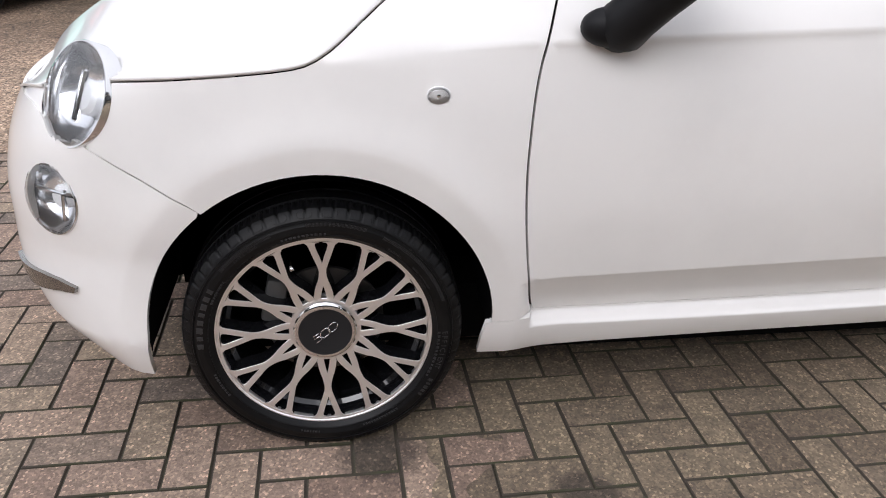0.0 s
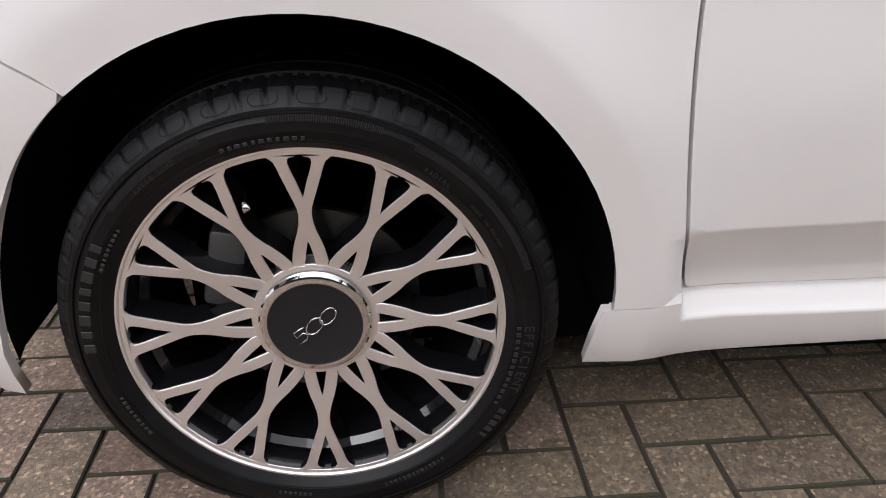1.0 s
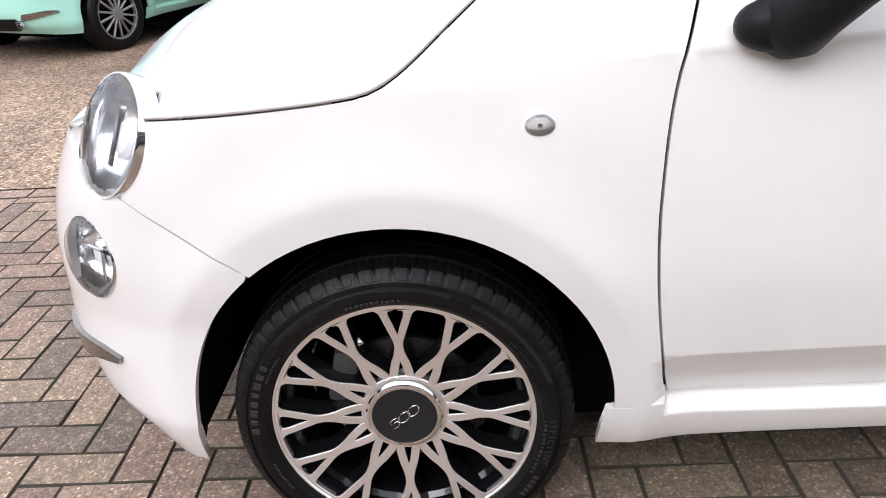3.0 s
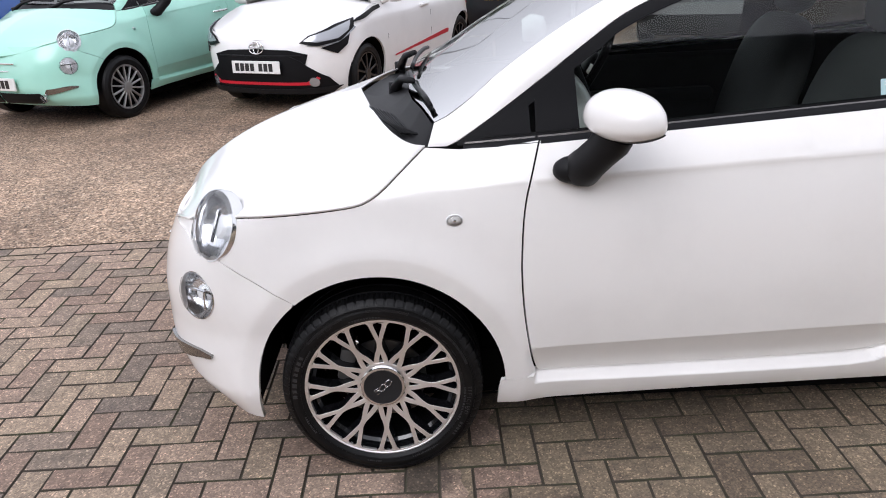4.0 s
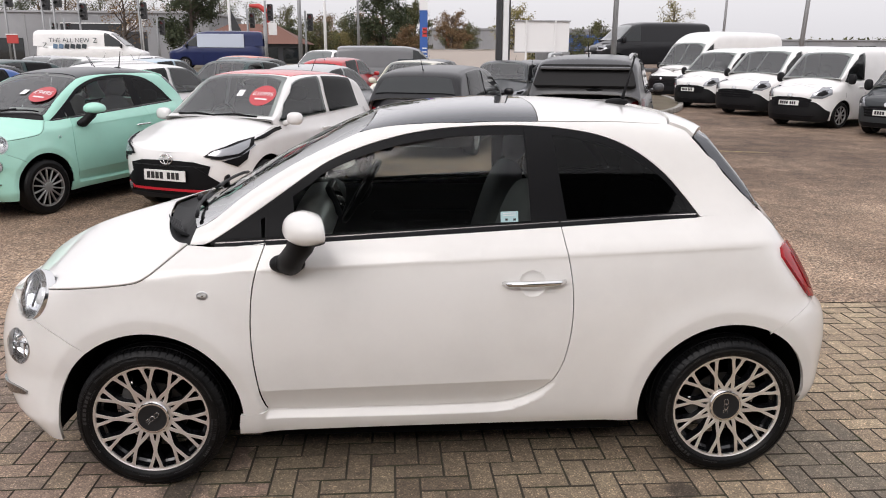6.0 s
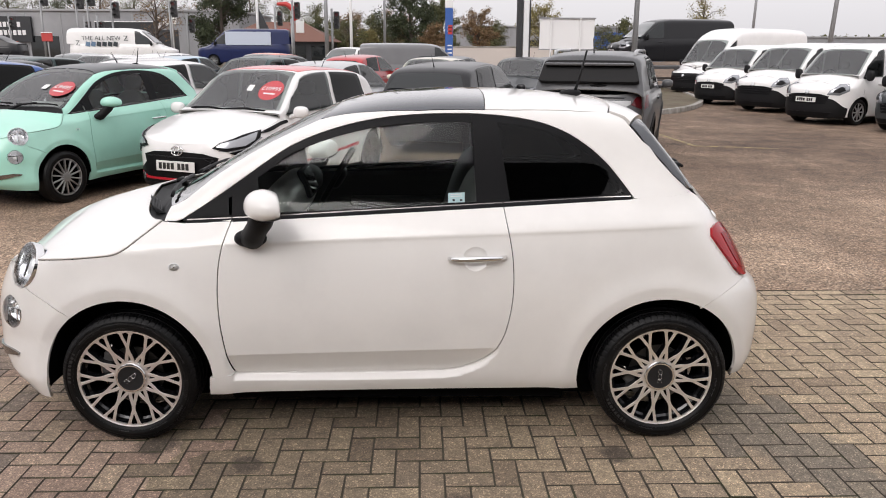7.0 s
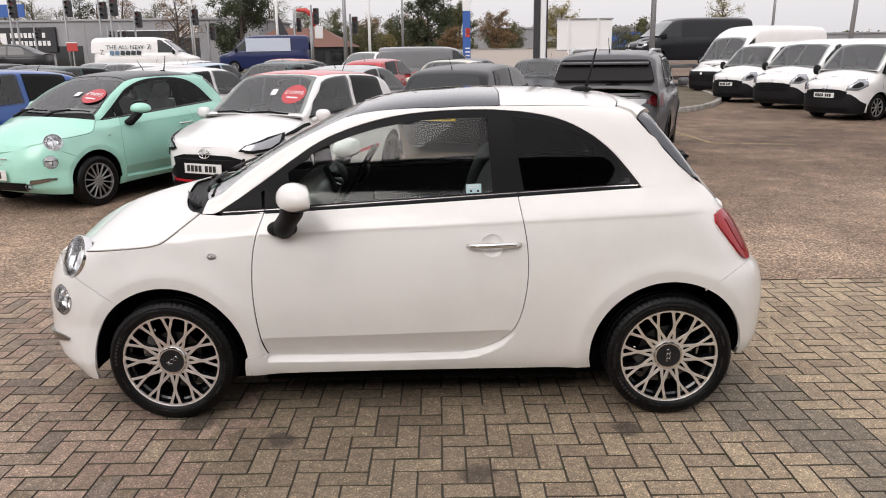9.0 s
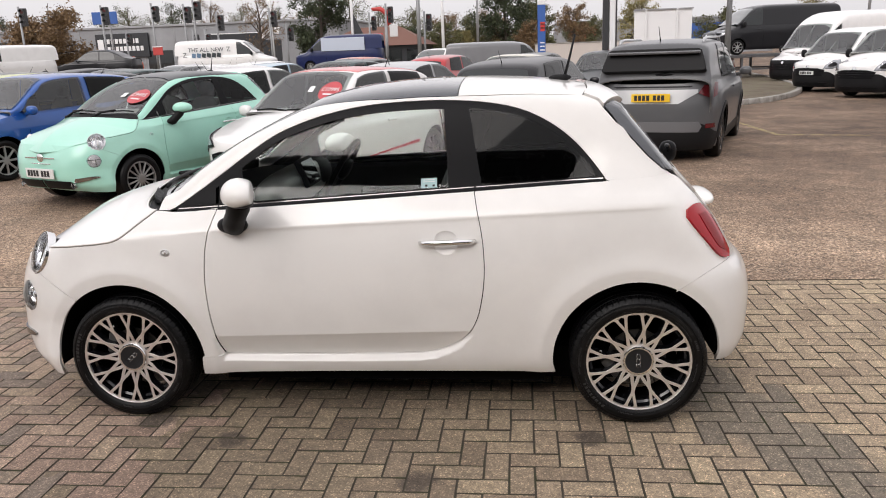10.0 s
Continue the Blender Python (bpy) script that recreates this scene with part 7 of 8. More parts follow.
def grey_suv():
    car, S = vehicle("suv", pose(3.05, 9.05, 0, 0, 0, 251), SUV_GREY, "suv", 4.34, 1.77, 1.66, 2.66, 0.84, 0.345, None, ALLOY_BLACK, True, True, False, arch_trim=PLASTIC, low_mat=PLASTIC, spokes=10, tail=False)
    tagged(car, "grey sport utility vehicle with black cladding and roof rails", "car")
    xr = -1.33 - 0.84 + 4.34
    B = S.body
    for mir in (False, True):
        g = -1 if mir else 1

        def patch(nm, pts, mat, lift=0.012, lab=""):
            return surface_panel(nm, S.face(pts, False), B, mat, car, 0.06, lift, 0.008, mir, lab)
        patch("tailgate_recess", [(0, 0.80), (0.36, 0.80), (0.60, 0.94), (0.60, 0.985), (0, 0.985)], SILVER, 0.006, "pale recess round the plate")
        patch("tailgate_bar", [(0, 1.015), (0.50, 1.015), (0.54, 1.03), (0, 1.032)], TRIM, 0.006)
        patch("skid_plate", [(0, 0.42), (0.62, 0.42), (0.66, 0.50), (0.62, 0.56), (0, 0.56)], SILVER_DARK, 0.022, "grey lower skid plate")
        patch("bumper_light", [(0.70, 0.47), (0.80, 0.47), (0.80, 0.53), (0.70, 0.53)], RED_SMOKE, 0.024)
        patch("lamp_wing", [(0.60, 0.93), (0.76, 0.86), (0.82, 0.90), (0.80, 1.06), (0.66, 1.03)], RED_SMOKE, 0.018, "dark red tail lamp")
        bm = bmesh.new()
        tube(bm, [(-0.15, -0.60 * g, 1.61), (-0.05, -0.60 * g, 1.665), (1.2, -0.585 * g, 1.665), (1.45, -0.58 * g, 1.645), (1.52, -0.575 * g, 1.59)], [0.026, 0.020, 0.020, 0.026, 0.026], 8)
        part("roof_rail", bm, SILVER, car, "silver roof rail", 60)
    number_plate(car, frame_at((xr + 0.02, 0, 0.885), (1, 0, 0.05)), PLATE_Y)
    # tailgate window: a dark trapezoid pane set in a black frame
    face = Matrix.Translation((xr - 0.115, 0, 1.215)) @ Matrix.Rotation(radians(-21), 4, "Y") @ Matrix.Rotation(radians(90), 4, "Z")
    pane = smooth_line([(-0.70, 0.02), (-0.66, 0.0), (0.66, 0.0), (0.70, 0.02), (0.625, 0.285), (0.58, 0.31), (-0.58, 0.31), (-0.625, 0.285), (-0.70, 0.02)], 0.1)[:-1]
    part("rear_window", extrude_shape(pane, 0.10, face @ Matrix.Translation((0, -0.075, 0)), 0.006), TRIM, car, "dark tailgate window")
    bm = boxed((xr - 0.30, 0, 1.585), (0.34, 1.22, 0.035), pose(0, 0, 0, 0, 3, 0), 0.012, 2)
    part("roof_spoiler", bm, SUV_GREY, car)
    bm = bmesh.new()
    tube(bm, [(xr - 0.14, 0.0, 1.17), (xr - 0.12, 0.16, 1.185), (xr - 0.13, 0.30, 1.18)], [0.03, 0.022, 0.012], 8)
    part("rear_wiper", bm, TRIM, car)
    return car


SILVER_DARK = material("dark_silver_plastic", (0.12, 0.12, 0.125), 0.5)
grey_suv()


def place(name, label, px, d, yaw, colour, kind, L, W, H, wb, fo, cat="car", **kw):
    """Parks a vehicle d metres beyond the yard's edge line, px metres along it."""
    car, S = vehicle(name, pose(px, d, 0, 0, 0, yaw), colour, kind, L, W, H, wb, fo, **kw)
    tagged(car, label, cat)
    return car, S


AWAY, HERE = 251, 71
LOT = [
    # label, x, y, yaw, paint, kind, length, width, height, wheelbase, front overhang
    ("blue family hatchback with dark windows in the row", -7.3, 8.0, HERE, BLUE, "hatch", 4.02, 1.75, 1.50, 2.5, 0.82),
    ("black estate car seen from behind", 0.75, 10.9, AWAY, BLACKCAR, "hatch", 4.35, 1.80, 1.46, 2.62, 0.86),
    ("white five-door hatchback behind the front row", -4.75, 11.1, AWAY, PURE_WHITE, "hatch", 3.95, 1.74, 1.46, 2.5, 0.80),
    ("silver saloon parked in the second row", -1.75, 12.4, AWAY, SILVER, "saloon", 4.5, 1.78, 1.44, 2.65, 0.9),
    ("dark grey hatchback in the second row", -8.3, 12.2, AWAY, DARKGREY, "hatch", 4.0, 1.74, 1.44, 2.5, 0.80),
    ("dark grey small car facing the yard", 2.8, 18.0, HERE, DARKGREY, "hatch", 3.6, 1.64, 1.47, 2.3, 0.72),
    ("pale small hatchback facing the yard", 0.25, 17.2, HERE, CREAM, "hatch", 3.6, 1.64, 1.47, 2.3, 0.72),
    ("red compact hatchback seen from behind", -2.0, 22.2, AWAY, RED, "hatch", 3.8, 1.66, 1.50, 2.4, 0.75),
    ("dark green small hatchback facing the yard", -4.4, 17.0, HERE, TEAL, "hatch", 3.6, 1.64, 1.47, 2.3, 0.72),
    ("pale blue small car behind the white hatchback", -7.2, 20.4, AWAY, PALEBLUE, "hatch", 3.6, 1.64, 1.46, 2.3, 0.72),
    ("white car with a dark roof in the third row", -7.6, 16.8, HERE, PURE_WHITE, "hatch", 3.9, 1.70, 1.46, 2.45, 0.78),
    ("dark hatchback facing the yard in the third row", -10.3, 16.6, HERE, TEAL, "hatch", 4.0, 1.74, 1.45, 2.5, 0.80),
    ("orange hatchback in the far row", -5.9, 25.4, HERE, ORANGE, "hatch", 4.1, 1.76, 1.52, 2.55, 0.82),
    ("black hatchback seen from behind in the far row", -4.5, 21.8, AWAY, BLACKCAR, "hatch", 3.7, 1.66, 1.47, 2.35, 0.74),
    ("dark small car seen from behind in the far row", 1.0, 22.4, AWAY, DARKGREY, "hatch", 3.7, 1.66, 1.46, 2.35, 0.74),
    ("dark estate car by the sign post", 4.3, 21.3, AWAY, DARKGREY, "hatch", 3.9, 1.7, 1.46, 2.45, 0.76),
    ("silver car beyond the grey utility vehicle", 4.3, 14.9, HERE, SILVER, "hatch", 3.8, 1.68, 1.47, 2.4, 0.75),
    ("red car beyond the grey utility vehicle", 7.9, 29.0, HERE, RED, "hatch", 4.0, 1.74, 1.46, 2.5, 0.80),
    ("lime green small car with dark windows in the row", -11.0, 13.6, AWAY, LIME, "hatch", 3.8, 1.70, 1.47, 2.4, 0.75),
    ("black small hatchback in the row", -13.4, 16.4, AWAY, BLACKCAR, "hatch", 3.7, 1.66, 1.48, 2.35, 0.74),
    ("white hatchback at the end of the row", -14.4, 13.6, AWAY, PURE_WHITE, "hatch", 4.0, 1.74, 1.46, 2.5, 0.80),
    ("white car in the far row", -10.6, 22.4, HERE, PURE_WHITE, "hatch", 4.1, 1.76, 1.47, 2.5, 0.80),
    ("dark grey car in the far row", -13.2, 21.0, HERE, GREY, "saloon", 4.5, 1.8, 1.45, 2.65, 0.9),
    ("silver saloon in the far row", -16.5, 20.4, HERE, SILVER, "saloon", 4.5, 1.8, 1.45, 2.65, 0.9),
    ("white hatchback in the far row", -17.5, 16.8, AWAY, PURE_WHITE, "hatch", 4.0, 1.74, 1.46, 2.5, 0.80),
    ("white small car beside the dark hatchback", -6.1, 14.4, AWAY, PURE_WHITE, "hatch", 3.7, 1.68, 1.45, 2.35, 0.74),
    ("dark grey hatchback behind the mint car", -13.8, 18.6, AWAY, DARKGREY, "hatch", 4.0, 1.74, 1.46, 2.5, 0.80),
    ("white saloon near the raised verge", -19.6, 24.5, AWAY, PURE_WHITE, "saloon", 4.5, 1.8, 1.46, 2.65, 0.9),
    ("black hatchback near the raised verge", -16.3, 25.6, AWAY, BLACKCAR, "hatch", 4.0, 1.74, 1.48, 2.5, 0.80),
    ("silver hatchback near the raised verge", -13.2, 26.4, HERE, SILVER, "hatch", 4.0, 1.74, 1.48, 2.5, 0.80),
    ("white estate car in the last row", -9.8, 27.4, AWAY, PURE_WHITE, "hatch", 4.2, 1.76, 1.50, 2.55, 0.82),
    ("white car with a large rear window, far away", -3.6, 33.0, HERE, PURE_WHITE, "hatch", 4.4, 1.8, 1.75, 2.65, 0.9),
]
for lab, x, y, yaw, col, kind, L, W, H, wb, fo in LOT:
    cc, _s = place("hatchback" if kind == "hatch" else "saloon", lab, x, y, yaw, col, kind, L, W, H, wb, fo, glass=SCREEN_SKY_GREY if yaw == HERE else CAR_GLASS, detail=y < 24, clear=y < 24)
    cc["group"] = "cars for sale in rows"

# vans in a row by the kerbed island
VAN_YAW = 28
vd, _s = place("tall_van", "tall white panel van with black bumper", 12.35, 27.3, VAN_YAW, PURE_WHITE, "tall_van", 5.9, 2.05, 2.52, 3.8, 0.95, "van", wheel_r=0.33, low_mat=PLASTIC, rear=False, plate=False, wheel_mat=ALLOY_BLACK, glass=SCREEN_SKY_GREY)
v2, _s = place("van", "white compact van with black bumper", 11.0, 21.9, VAN_YAW, PURE_WHITE, "van", 4.40, 1.85, 1.86, 2.78, 0.88, "van", low_mat=PLASTIC, rear=False, wheel_mat=ALLOY_BLACK, glass=SCREEN_SKY_GREY)
v3, _s = place("van", "white compact van with slim headlamps and black bumper", 11.25, 18.9, VAN_YAW, PURE_WHITE, "van", 4.65, 1.9, 1.90, 2.95, 0.9, "van", low_mat=PLASTIC, rear=False, plate=False, wheel_mat=ALLOY_BLACK, glass=SCREEN_SKY_GREY)
v4, _s = place("van", "small white van with black bumper", 10.9, 15.3, VAN_YAW, PURE_WHITE, "van", 4.40, 1.69, 1.86, 2.73, 0.80, "van", low_mat=PLASTIC, rear=False, wheel_mat=ALLOY_GREY, glass=SCREEN_SKY_GREY)
v5, _s = place("van", "dark grey small car van at the end of the row", 11.7, 12.9, VAN_YAW, DARKGREY, "van", 4.2, 1.7, 1.70, 2.6, 0.8, "van", low_mat=None, rear=False, wheel_mat=ALLOY_GREY, glass=SCREEN_SKY_GREY)
v6, _s = place("van", "black panel van raised on a display ramp", 10.4, 30.4, 12, BLACKCAR, "van", 5.3, 1.95, 1.95, 3.2, 0.9, "van", rear=False, wheel_mat=ALLOY_GREY, glass=SCREEN_SKY_GREY, clear=False)
v6.location.z = 1.02
for v in (vd, v2, v3, v4, v5):
    v["group"] = "vans in a row"
# vans behind the car rows
w1, wS = place("van", "white panel van with a dark slogan on its side", -15.6, 38.0, 186, PURE_WHITE, "van", 5.3, 1.95, 1.95, 3.27, 0.95, "van", rear=False, front=False, wheel_mat=ALLOY_GREY, clear=False)
w2, _s = place("van", "dark blue panel van with a pale poster on its side", -10.4, 42.0, 6, NAVY, "van", 5.2, 1.95, 2.05, 3.2, 0.95, "van", rear=False, front=False, clear=False)
w3, kS = place("van", "grey compact van with lettering on its side", -0.35, 27.0, 184, MID_GREY, "van", 4.5, 1.86, 1.90, 2.8, 0.90, "van", rear=False, front=False, clear=False)
w4, _s = place("pickup", "black pickup truck with a low load bed", -25.8, 42.4, 6, BLACKCAR, "saloon", 5.2, 1.9, 1.75, 3.2, 0.95, "pickup", rear=False, front=False, clear=False)
w5, _s = place("van", "white truck cab parked far off by the road", -28.0, 37.0, 60, PURE_WHITE, "van", 5.0, 2.0, 2.1, 3.1, 0.9, "van", rear=False, clear=False)
for v in (w1, w2, w4, w5):
    v.location.z = 0.72
# slogan on the white van: its first line can be read, the product name is plain bars
SLOGAN = material("dark_vinyl", (0.03, 0.04, 0.045), 0.4)
BLUEGREY = material("blue_grey_vinyl", (0.12, 0.20, 0.30), 0.4)
yv = 0.99
mm = Matrix.Rotation(math.pi, 4, "Z") @ Matrix.Translation((-0.95, -yv, 1.42))
lettering("slogan", "THE ALL NEW", 0.30, mm, SLOGAN, w1, 0.004)
for i in range(6):
    bm = boxed((0, 0, 0), (0.21, 0.008, 0.22), Matrix.Rotation(math.pi, 4, "Z") @ Matrix.Translation((-1.62 + i * 0.27, -yv, 1.14)) @ Matrix.Rotation(radians(12), 4, "Y"))
    part("slogan_bar", bm, BLUEGREY if i < 2 else SLOGAN, w1)
lettering("side_mark", "Z", 0.34, Matrix.Rotation(math.pi, 4, "Z") @ Matrix.Translation((-2.1, -yv, 1.18)), SLOGAN, w1, 0.004)
lettering("side_mark", "Z", 0.34, Matrix.Rotation(math.pi, 4, "Z") @ Matrix.Translation((0.25, -yv, 1.42)), SLOGAN, w1, 0.004)
part("side_poster", boxed((0.35, -0.985, 1.50), (2.5, 0.02, 0.72), None, 0.006), material("pale_poster", (0.48, 0.53, 0.62), 0.4), w2)
for i, (lw, lz) in enumerate(((1.5, 1.36), (1.1, 1.18))):
    part("side_lettering", boxed((-0.85, 0.955, lz), (lw, 0.01, 0.10), None), SLOGAN, w3)


# ---- surroundings ----
CONCRETE = material("kerb_concrete", (0.36, 0.34, 0.31), 0.85)
_k = Nodes(CONCRETE)
_v = _k.coords()
_k.link(_k.mix(1.0, _k.ramp(_k.noise(_v, 3.5, 6.0), (0.35, (0.20, 0.185, 0.16)), (0.7, (0.44, 0.42, 0.39))), _k.ramp(_k.noise(_v, 45, 3.0), (0.3, (0.8, 0.8, 0.8)), (0.7, (1.1, 1.1, 1.1))), "MULTIPLY"), _k.b.inputs["Base Color"])
_k.bump(_k.noise(_v, 60), 0.5, 0.01)
VERGE = material("worn_verge", (0.14, 0.12, 0.07), 0.95)
_k = Nodes(VERGE)
_v = _k.coords()
_k.link(_k.ramp(_k.noise(_v, 1.4, 8.0, 0.7), (0.35, (0.105, 0.080, 0.055)), (0.55, (0.15, 0.125, 0.085)), (0.75, (0.10, 0.11, 0.045))), _k.b.inputs["Base Color"])
_k.bump(_k.noise(_v, 40), 0.7, 0.03)
CLADDING = material("grey_cladding", (0.26, 0.265, 0.275), 0.55, 0.2)
_k = Nodes(CLADDING)
_v = _k.coords()
_k.link(_k.mix(_k.ramp(_k.noise(_v, 0.25, 5.0), (0.35, (0, 0, 0)), (0.7, (1, 1, 1))), (0.23, 0.235, 0.245), (0.31, 0.315, 0.325)), _k.b.inputs["Base Color"])
DARK_SIGN = material("dark_sign_panel", (0.018, 0.02, 0.024), 0.4)
PALE_WALL = material("pale_wall", (0.52, 0.47, 0.43), 0.8)
ROOF_TILE = material("brown_roof_tiles", (0.16, 0.075, 0.055), 0.8)
POST_GREY = material("galvanised_post", (0.30, 0.305, 0.31), 0.5, 0.5)
POST_WHITE = material("white_post", (0.72, 0.72, 0.72), 0.5)
POST_DARK = material("dark_post", (0.03, 0.03, 0.032), 0.5)
SIGN_BLUE = material("sign_blue", (0.03, 0.10, 0.34), 0.5)
SIGN_RED = material("sign_red", (0.48, 0.045, 0.04), 0.5)
BARK = material("bark", (0.07, 0.055, 0.045), 0.9)
RED_LIGHT = material("traffic_red", (0.09, 0.008, 0.008), 0.4)
RAMP_STEEL = material("ramp_steel", (0.16, 0.16, 0.165), 0.5, 0.6)


def leaves(name, c0, c1):
    m = material(name, c0, 0.75)
    k = Nodes(m)
    g = k.add("ShaderNodeNewGeometry")
    k.link(k.ramp(g.outputs["Random Per Island"], (0.0, c0), (1.0, c1)), k.b.inputs["Base Color"])
    return m


LEAF_DARK = leaves("dark_green_leaves", (0.022, 0.034, 0.016), (0.062, 0.075, 0.030))
LEAF_GREEN = leaves("autumn_green_leaves", (0.045, 0.055, 0.022), (0.13, 0.125, 0.045))
LEAF_BROWN = leaves("autumn_brown_leaves", (0.11, 0.062, 0.030), (0.22, 0.14, 0.065))
LEAF_YELLOW = leaves("yellow_leaves", (0.16, 0.14, 0.045), (0.30, 0.25, 0.10))


def kerb_island():
    line = smooth_line([(3.9, 16.1), (5.2, 16.4), (6.2, 16.85), (7.35, 18.05), (8.55, 20.3), (9.3, 22.6), (9.95, 26.0), (10.45, 30.0), (10.8, 34.0)], 0.5)
    bm = bmesh.new()
    outer = [bm.verts.new((x, y, 0.10)) for x, y in line] + [bm.verts.new((10.9, 40, 0.10)), bm.verts.new((7.0, 40, 0.10)), bm.verts.new((4.9, 25, 0.10))]
    f = bm.faces.new(outer)
    low = bmesh.ops.extrude_face_region(bm, geom=[f])
    bmesh.ops.translate(bm, vec=(0, 0, -0.12), verts=[v for v in low["geom"] if isinstance(v, bmesh.types.BMVert)])
    bmesh.ops.recalc_face_normals(bm, faces=bm.faces)
    tagged(part("island", bm, VERGE, None, "", 0), "worn earth island behind a concrete kerb", "ground", kind="structure")
    kerb = tagged(empty("kerb"), "rounded pale concrete kerb round the island", "kerb", kind="structure")
    for (x0, y0), (x1, y1) in zip(line, line[1:]):
        d = math.hypot(x1 - x0, y1 - y0)
        a = math.degrees(math.atan2(y1 - y0, x1 - x0))
        part("kerb_stone", boxed((d / 2, -0.04, 0.06), (d - 0.012, 0.15, 0.16), pose(x0, y0, 0, 0, 0, a), 0.02, 2), CONCRETE, kerb)


kerb_island()
bm = bmesh.new()
for a, b in (((4.86, 12.3), (4.95, 9.95)), ((4.95, 9.95), (6.3, 9.55))):
    d = math.hypot(b[0] - a[0], b[1] - a[1])
    box(bm, (d / 2, 0, 0.002), (d, 0.09, 0.004), pose(*a, 0, 0, 0, math.degrees(math.atan2(b[1] - a[1], b[0] - a[0]))))
FADED = material("faded_yellow_line", (0.30, 0.24, 0.11), 0.9)
_k = Nodes(FADED)
_k.link(_k.ramp(_k.noise(_k.coords(), 6, 6.0, 0.7), (0.42, (0.16, 0.125, 0.09)), (0.58, (0.38, 0.30, 0.13))), _k.b.inputs["Base Color"])
tagged(part("bay_line", bm, FADED, None, "", 0), "worn yellow bay marking on the tarmac", "road marking", kind="structure")

# raised verge under the far vans
bm = boxed((-21, 45, 0.35), (36, 30, 0.70), None, 0.05)
tagged(part("raised_verge", bm, VERGE, None, "", 0), "raised grass verge beyond the rows of cars", "ground", kind="structure")


def display_ramp():
    r = tagged(empty("display_ramp"), "dark steel ramp with rails under the black van", "ramp")
    m = pose(10.4, 30.4, 0, 0, 0, 12)
    part("deck", boxed((0.0, 0, 0.96), (6.2, 2.3, 0.10), m, 0.01), RAMP_STEEL, r)
    for x in (-2.9, -1.45, 0, 1.45, 2.9):
        for y in (-1.05, 1.05):
            part("ramp_leg", boxed((x, y, 0.455), (0.09, 0.09, 0.91), m), RAMP_STEEL, r)
    part("ramp_rail", boxed((0, -1.10, 0.45), (6.0, 0.05, 0.07), m), RAMP_STEEL, r)
    part("ramp_rail", boxed((0, 1.10, 0.45), (6.0, 0.05, 0.07), m), RAMP_STEEL, r)


display_ramp()


def store(name, label, x0, x1, y, z, depth, mat, bays=12, base=0.0):
    """A long low retail shed: cladding panels, parapet trim and a gutter line."""
    b = tagged(empty(name), label, "building")
    part("wall", boxed(((x0 + x1) / 2, y + depth / 2, (z + base) / 2), (x1 - x0, depth, z - base)), mat, b)
    part("parapet", boxed(((x0 + x1) / 2, y + depth / 2, z + 0.12), (x1 - x0 + 0.4, depth + 0.4, 0.24), None, 0.03), POST_GREY, b, "metal parapet trim")
    part("roof", boxed(((x0 + x1) / 2, y + depth / 2, z + 0.02), (x1 - x0 - 0.4, depth - 0.4, 0.10)), mat, b)
    w = (x1 - x0) / bays
    for i in range(bays + 1):
        part("panel_joint", boxed((x0 + i * w, y - 0.02, (z + base) / 2), (0.10, 0.06, z - base)), POST_GREY, b)
    for i in range(bays):
        if i % 3 == 1:
            part("shop_window", boxed((x0 + (i + 0.5) * w, y - 0.03, 1.6), (w * 0.8, 0.08, 2.6), None, 0.02), CAR_GLASS, b)
    return b


shed = store("retail_building", "long grey retail shed with a flat parapet", -82, -20.5, 84, 5.5, 18, CLADDING, 16)
part("shop_sign", boxed((-46.0, 83.8, 3.6), (6.4, 0.3, 2.7), None, 0.03), DARK_SIGN, shed, "black shop sign")
for r_, n_ in ((0, 8), (1, 9)):
    for i in range(n_):
        part("sign_bar", boxed((-47.6 + i * 0.50, 83.6, 4.1 - r_ * 0.85), (0.34, 0.06, 0.52)), WHITE_PRINT, shed)
part("sign_mark", boxed((-48.55, 83.6, 3.75), (0.7, 0.06, 1.2)), WHITE_PRINT, shed)
part("shop_sign", boxed((-32.8, 83.8, 3.6), (6.3, 0.3, 1.8), None, 0.03), DARK_SIGN, shed, "black shop sign")
for xs in (-71.0, -60.0):
    part("shop_sign", boxed((xs, 83.8, 3.9), (5.0, 0.3, 1.2), None, 0.03), DARK_SIGN, shed, "black shop sign")
part("sign_frame", boxed((-32.8, 83.62, 4.45), (6.3, 0.06, 0.10)), WHITE_PRINT, shed)
far1 = store("retail_building", "distant grey shed with a red sign", 4.5, 18.0, 105, 4.6, 14, CLADDING, 6)
part("shop_sign", boxed((8.0, 104.8, 3.4), (3.4, 0.3, 1.8), None, 0.03), SIGN_RED, far1, "red shop sign")
for i in range(5):
    part("sign_bar", boxed((7.0 + i * 0.5, 104.6, 3.5), (0.3, 0.06, 0.5)), WHITE_PRINT, far1)
far2 = store("retail_building", "distant grey and blue shed", 22.0, 34.0, 110, 4.7, 14, CLADDING, 5)
part("blue_band", boxed((26.5, 109.8, 3.0), (7.5, 0.3, 2.2), None, 0.03), SIGN_BLUE, far2)
store("retail_building", "low dark grey shed far behind the vans", 56, 95, 118, 3.6, 14, CLADDING, 10)
# pale boundary wall
bw = tagged(empty("boundary_wall"), "low pale rendered wall beyond the cars", "wall")
part("wall_face", boxed((5.7, 60.0, 0.92), (9.0, 0.25, 1.84), None, 0.02), PALE_WALL, bw)
part("wall_coping", boxed((5.7, 60.0, 1.88), (9.2, 0.35, 0.08), None, 0.01), CONCRETE, bw)


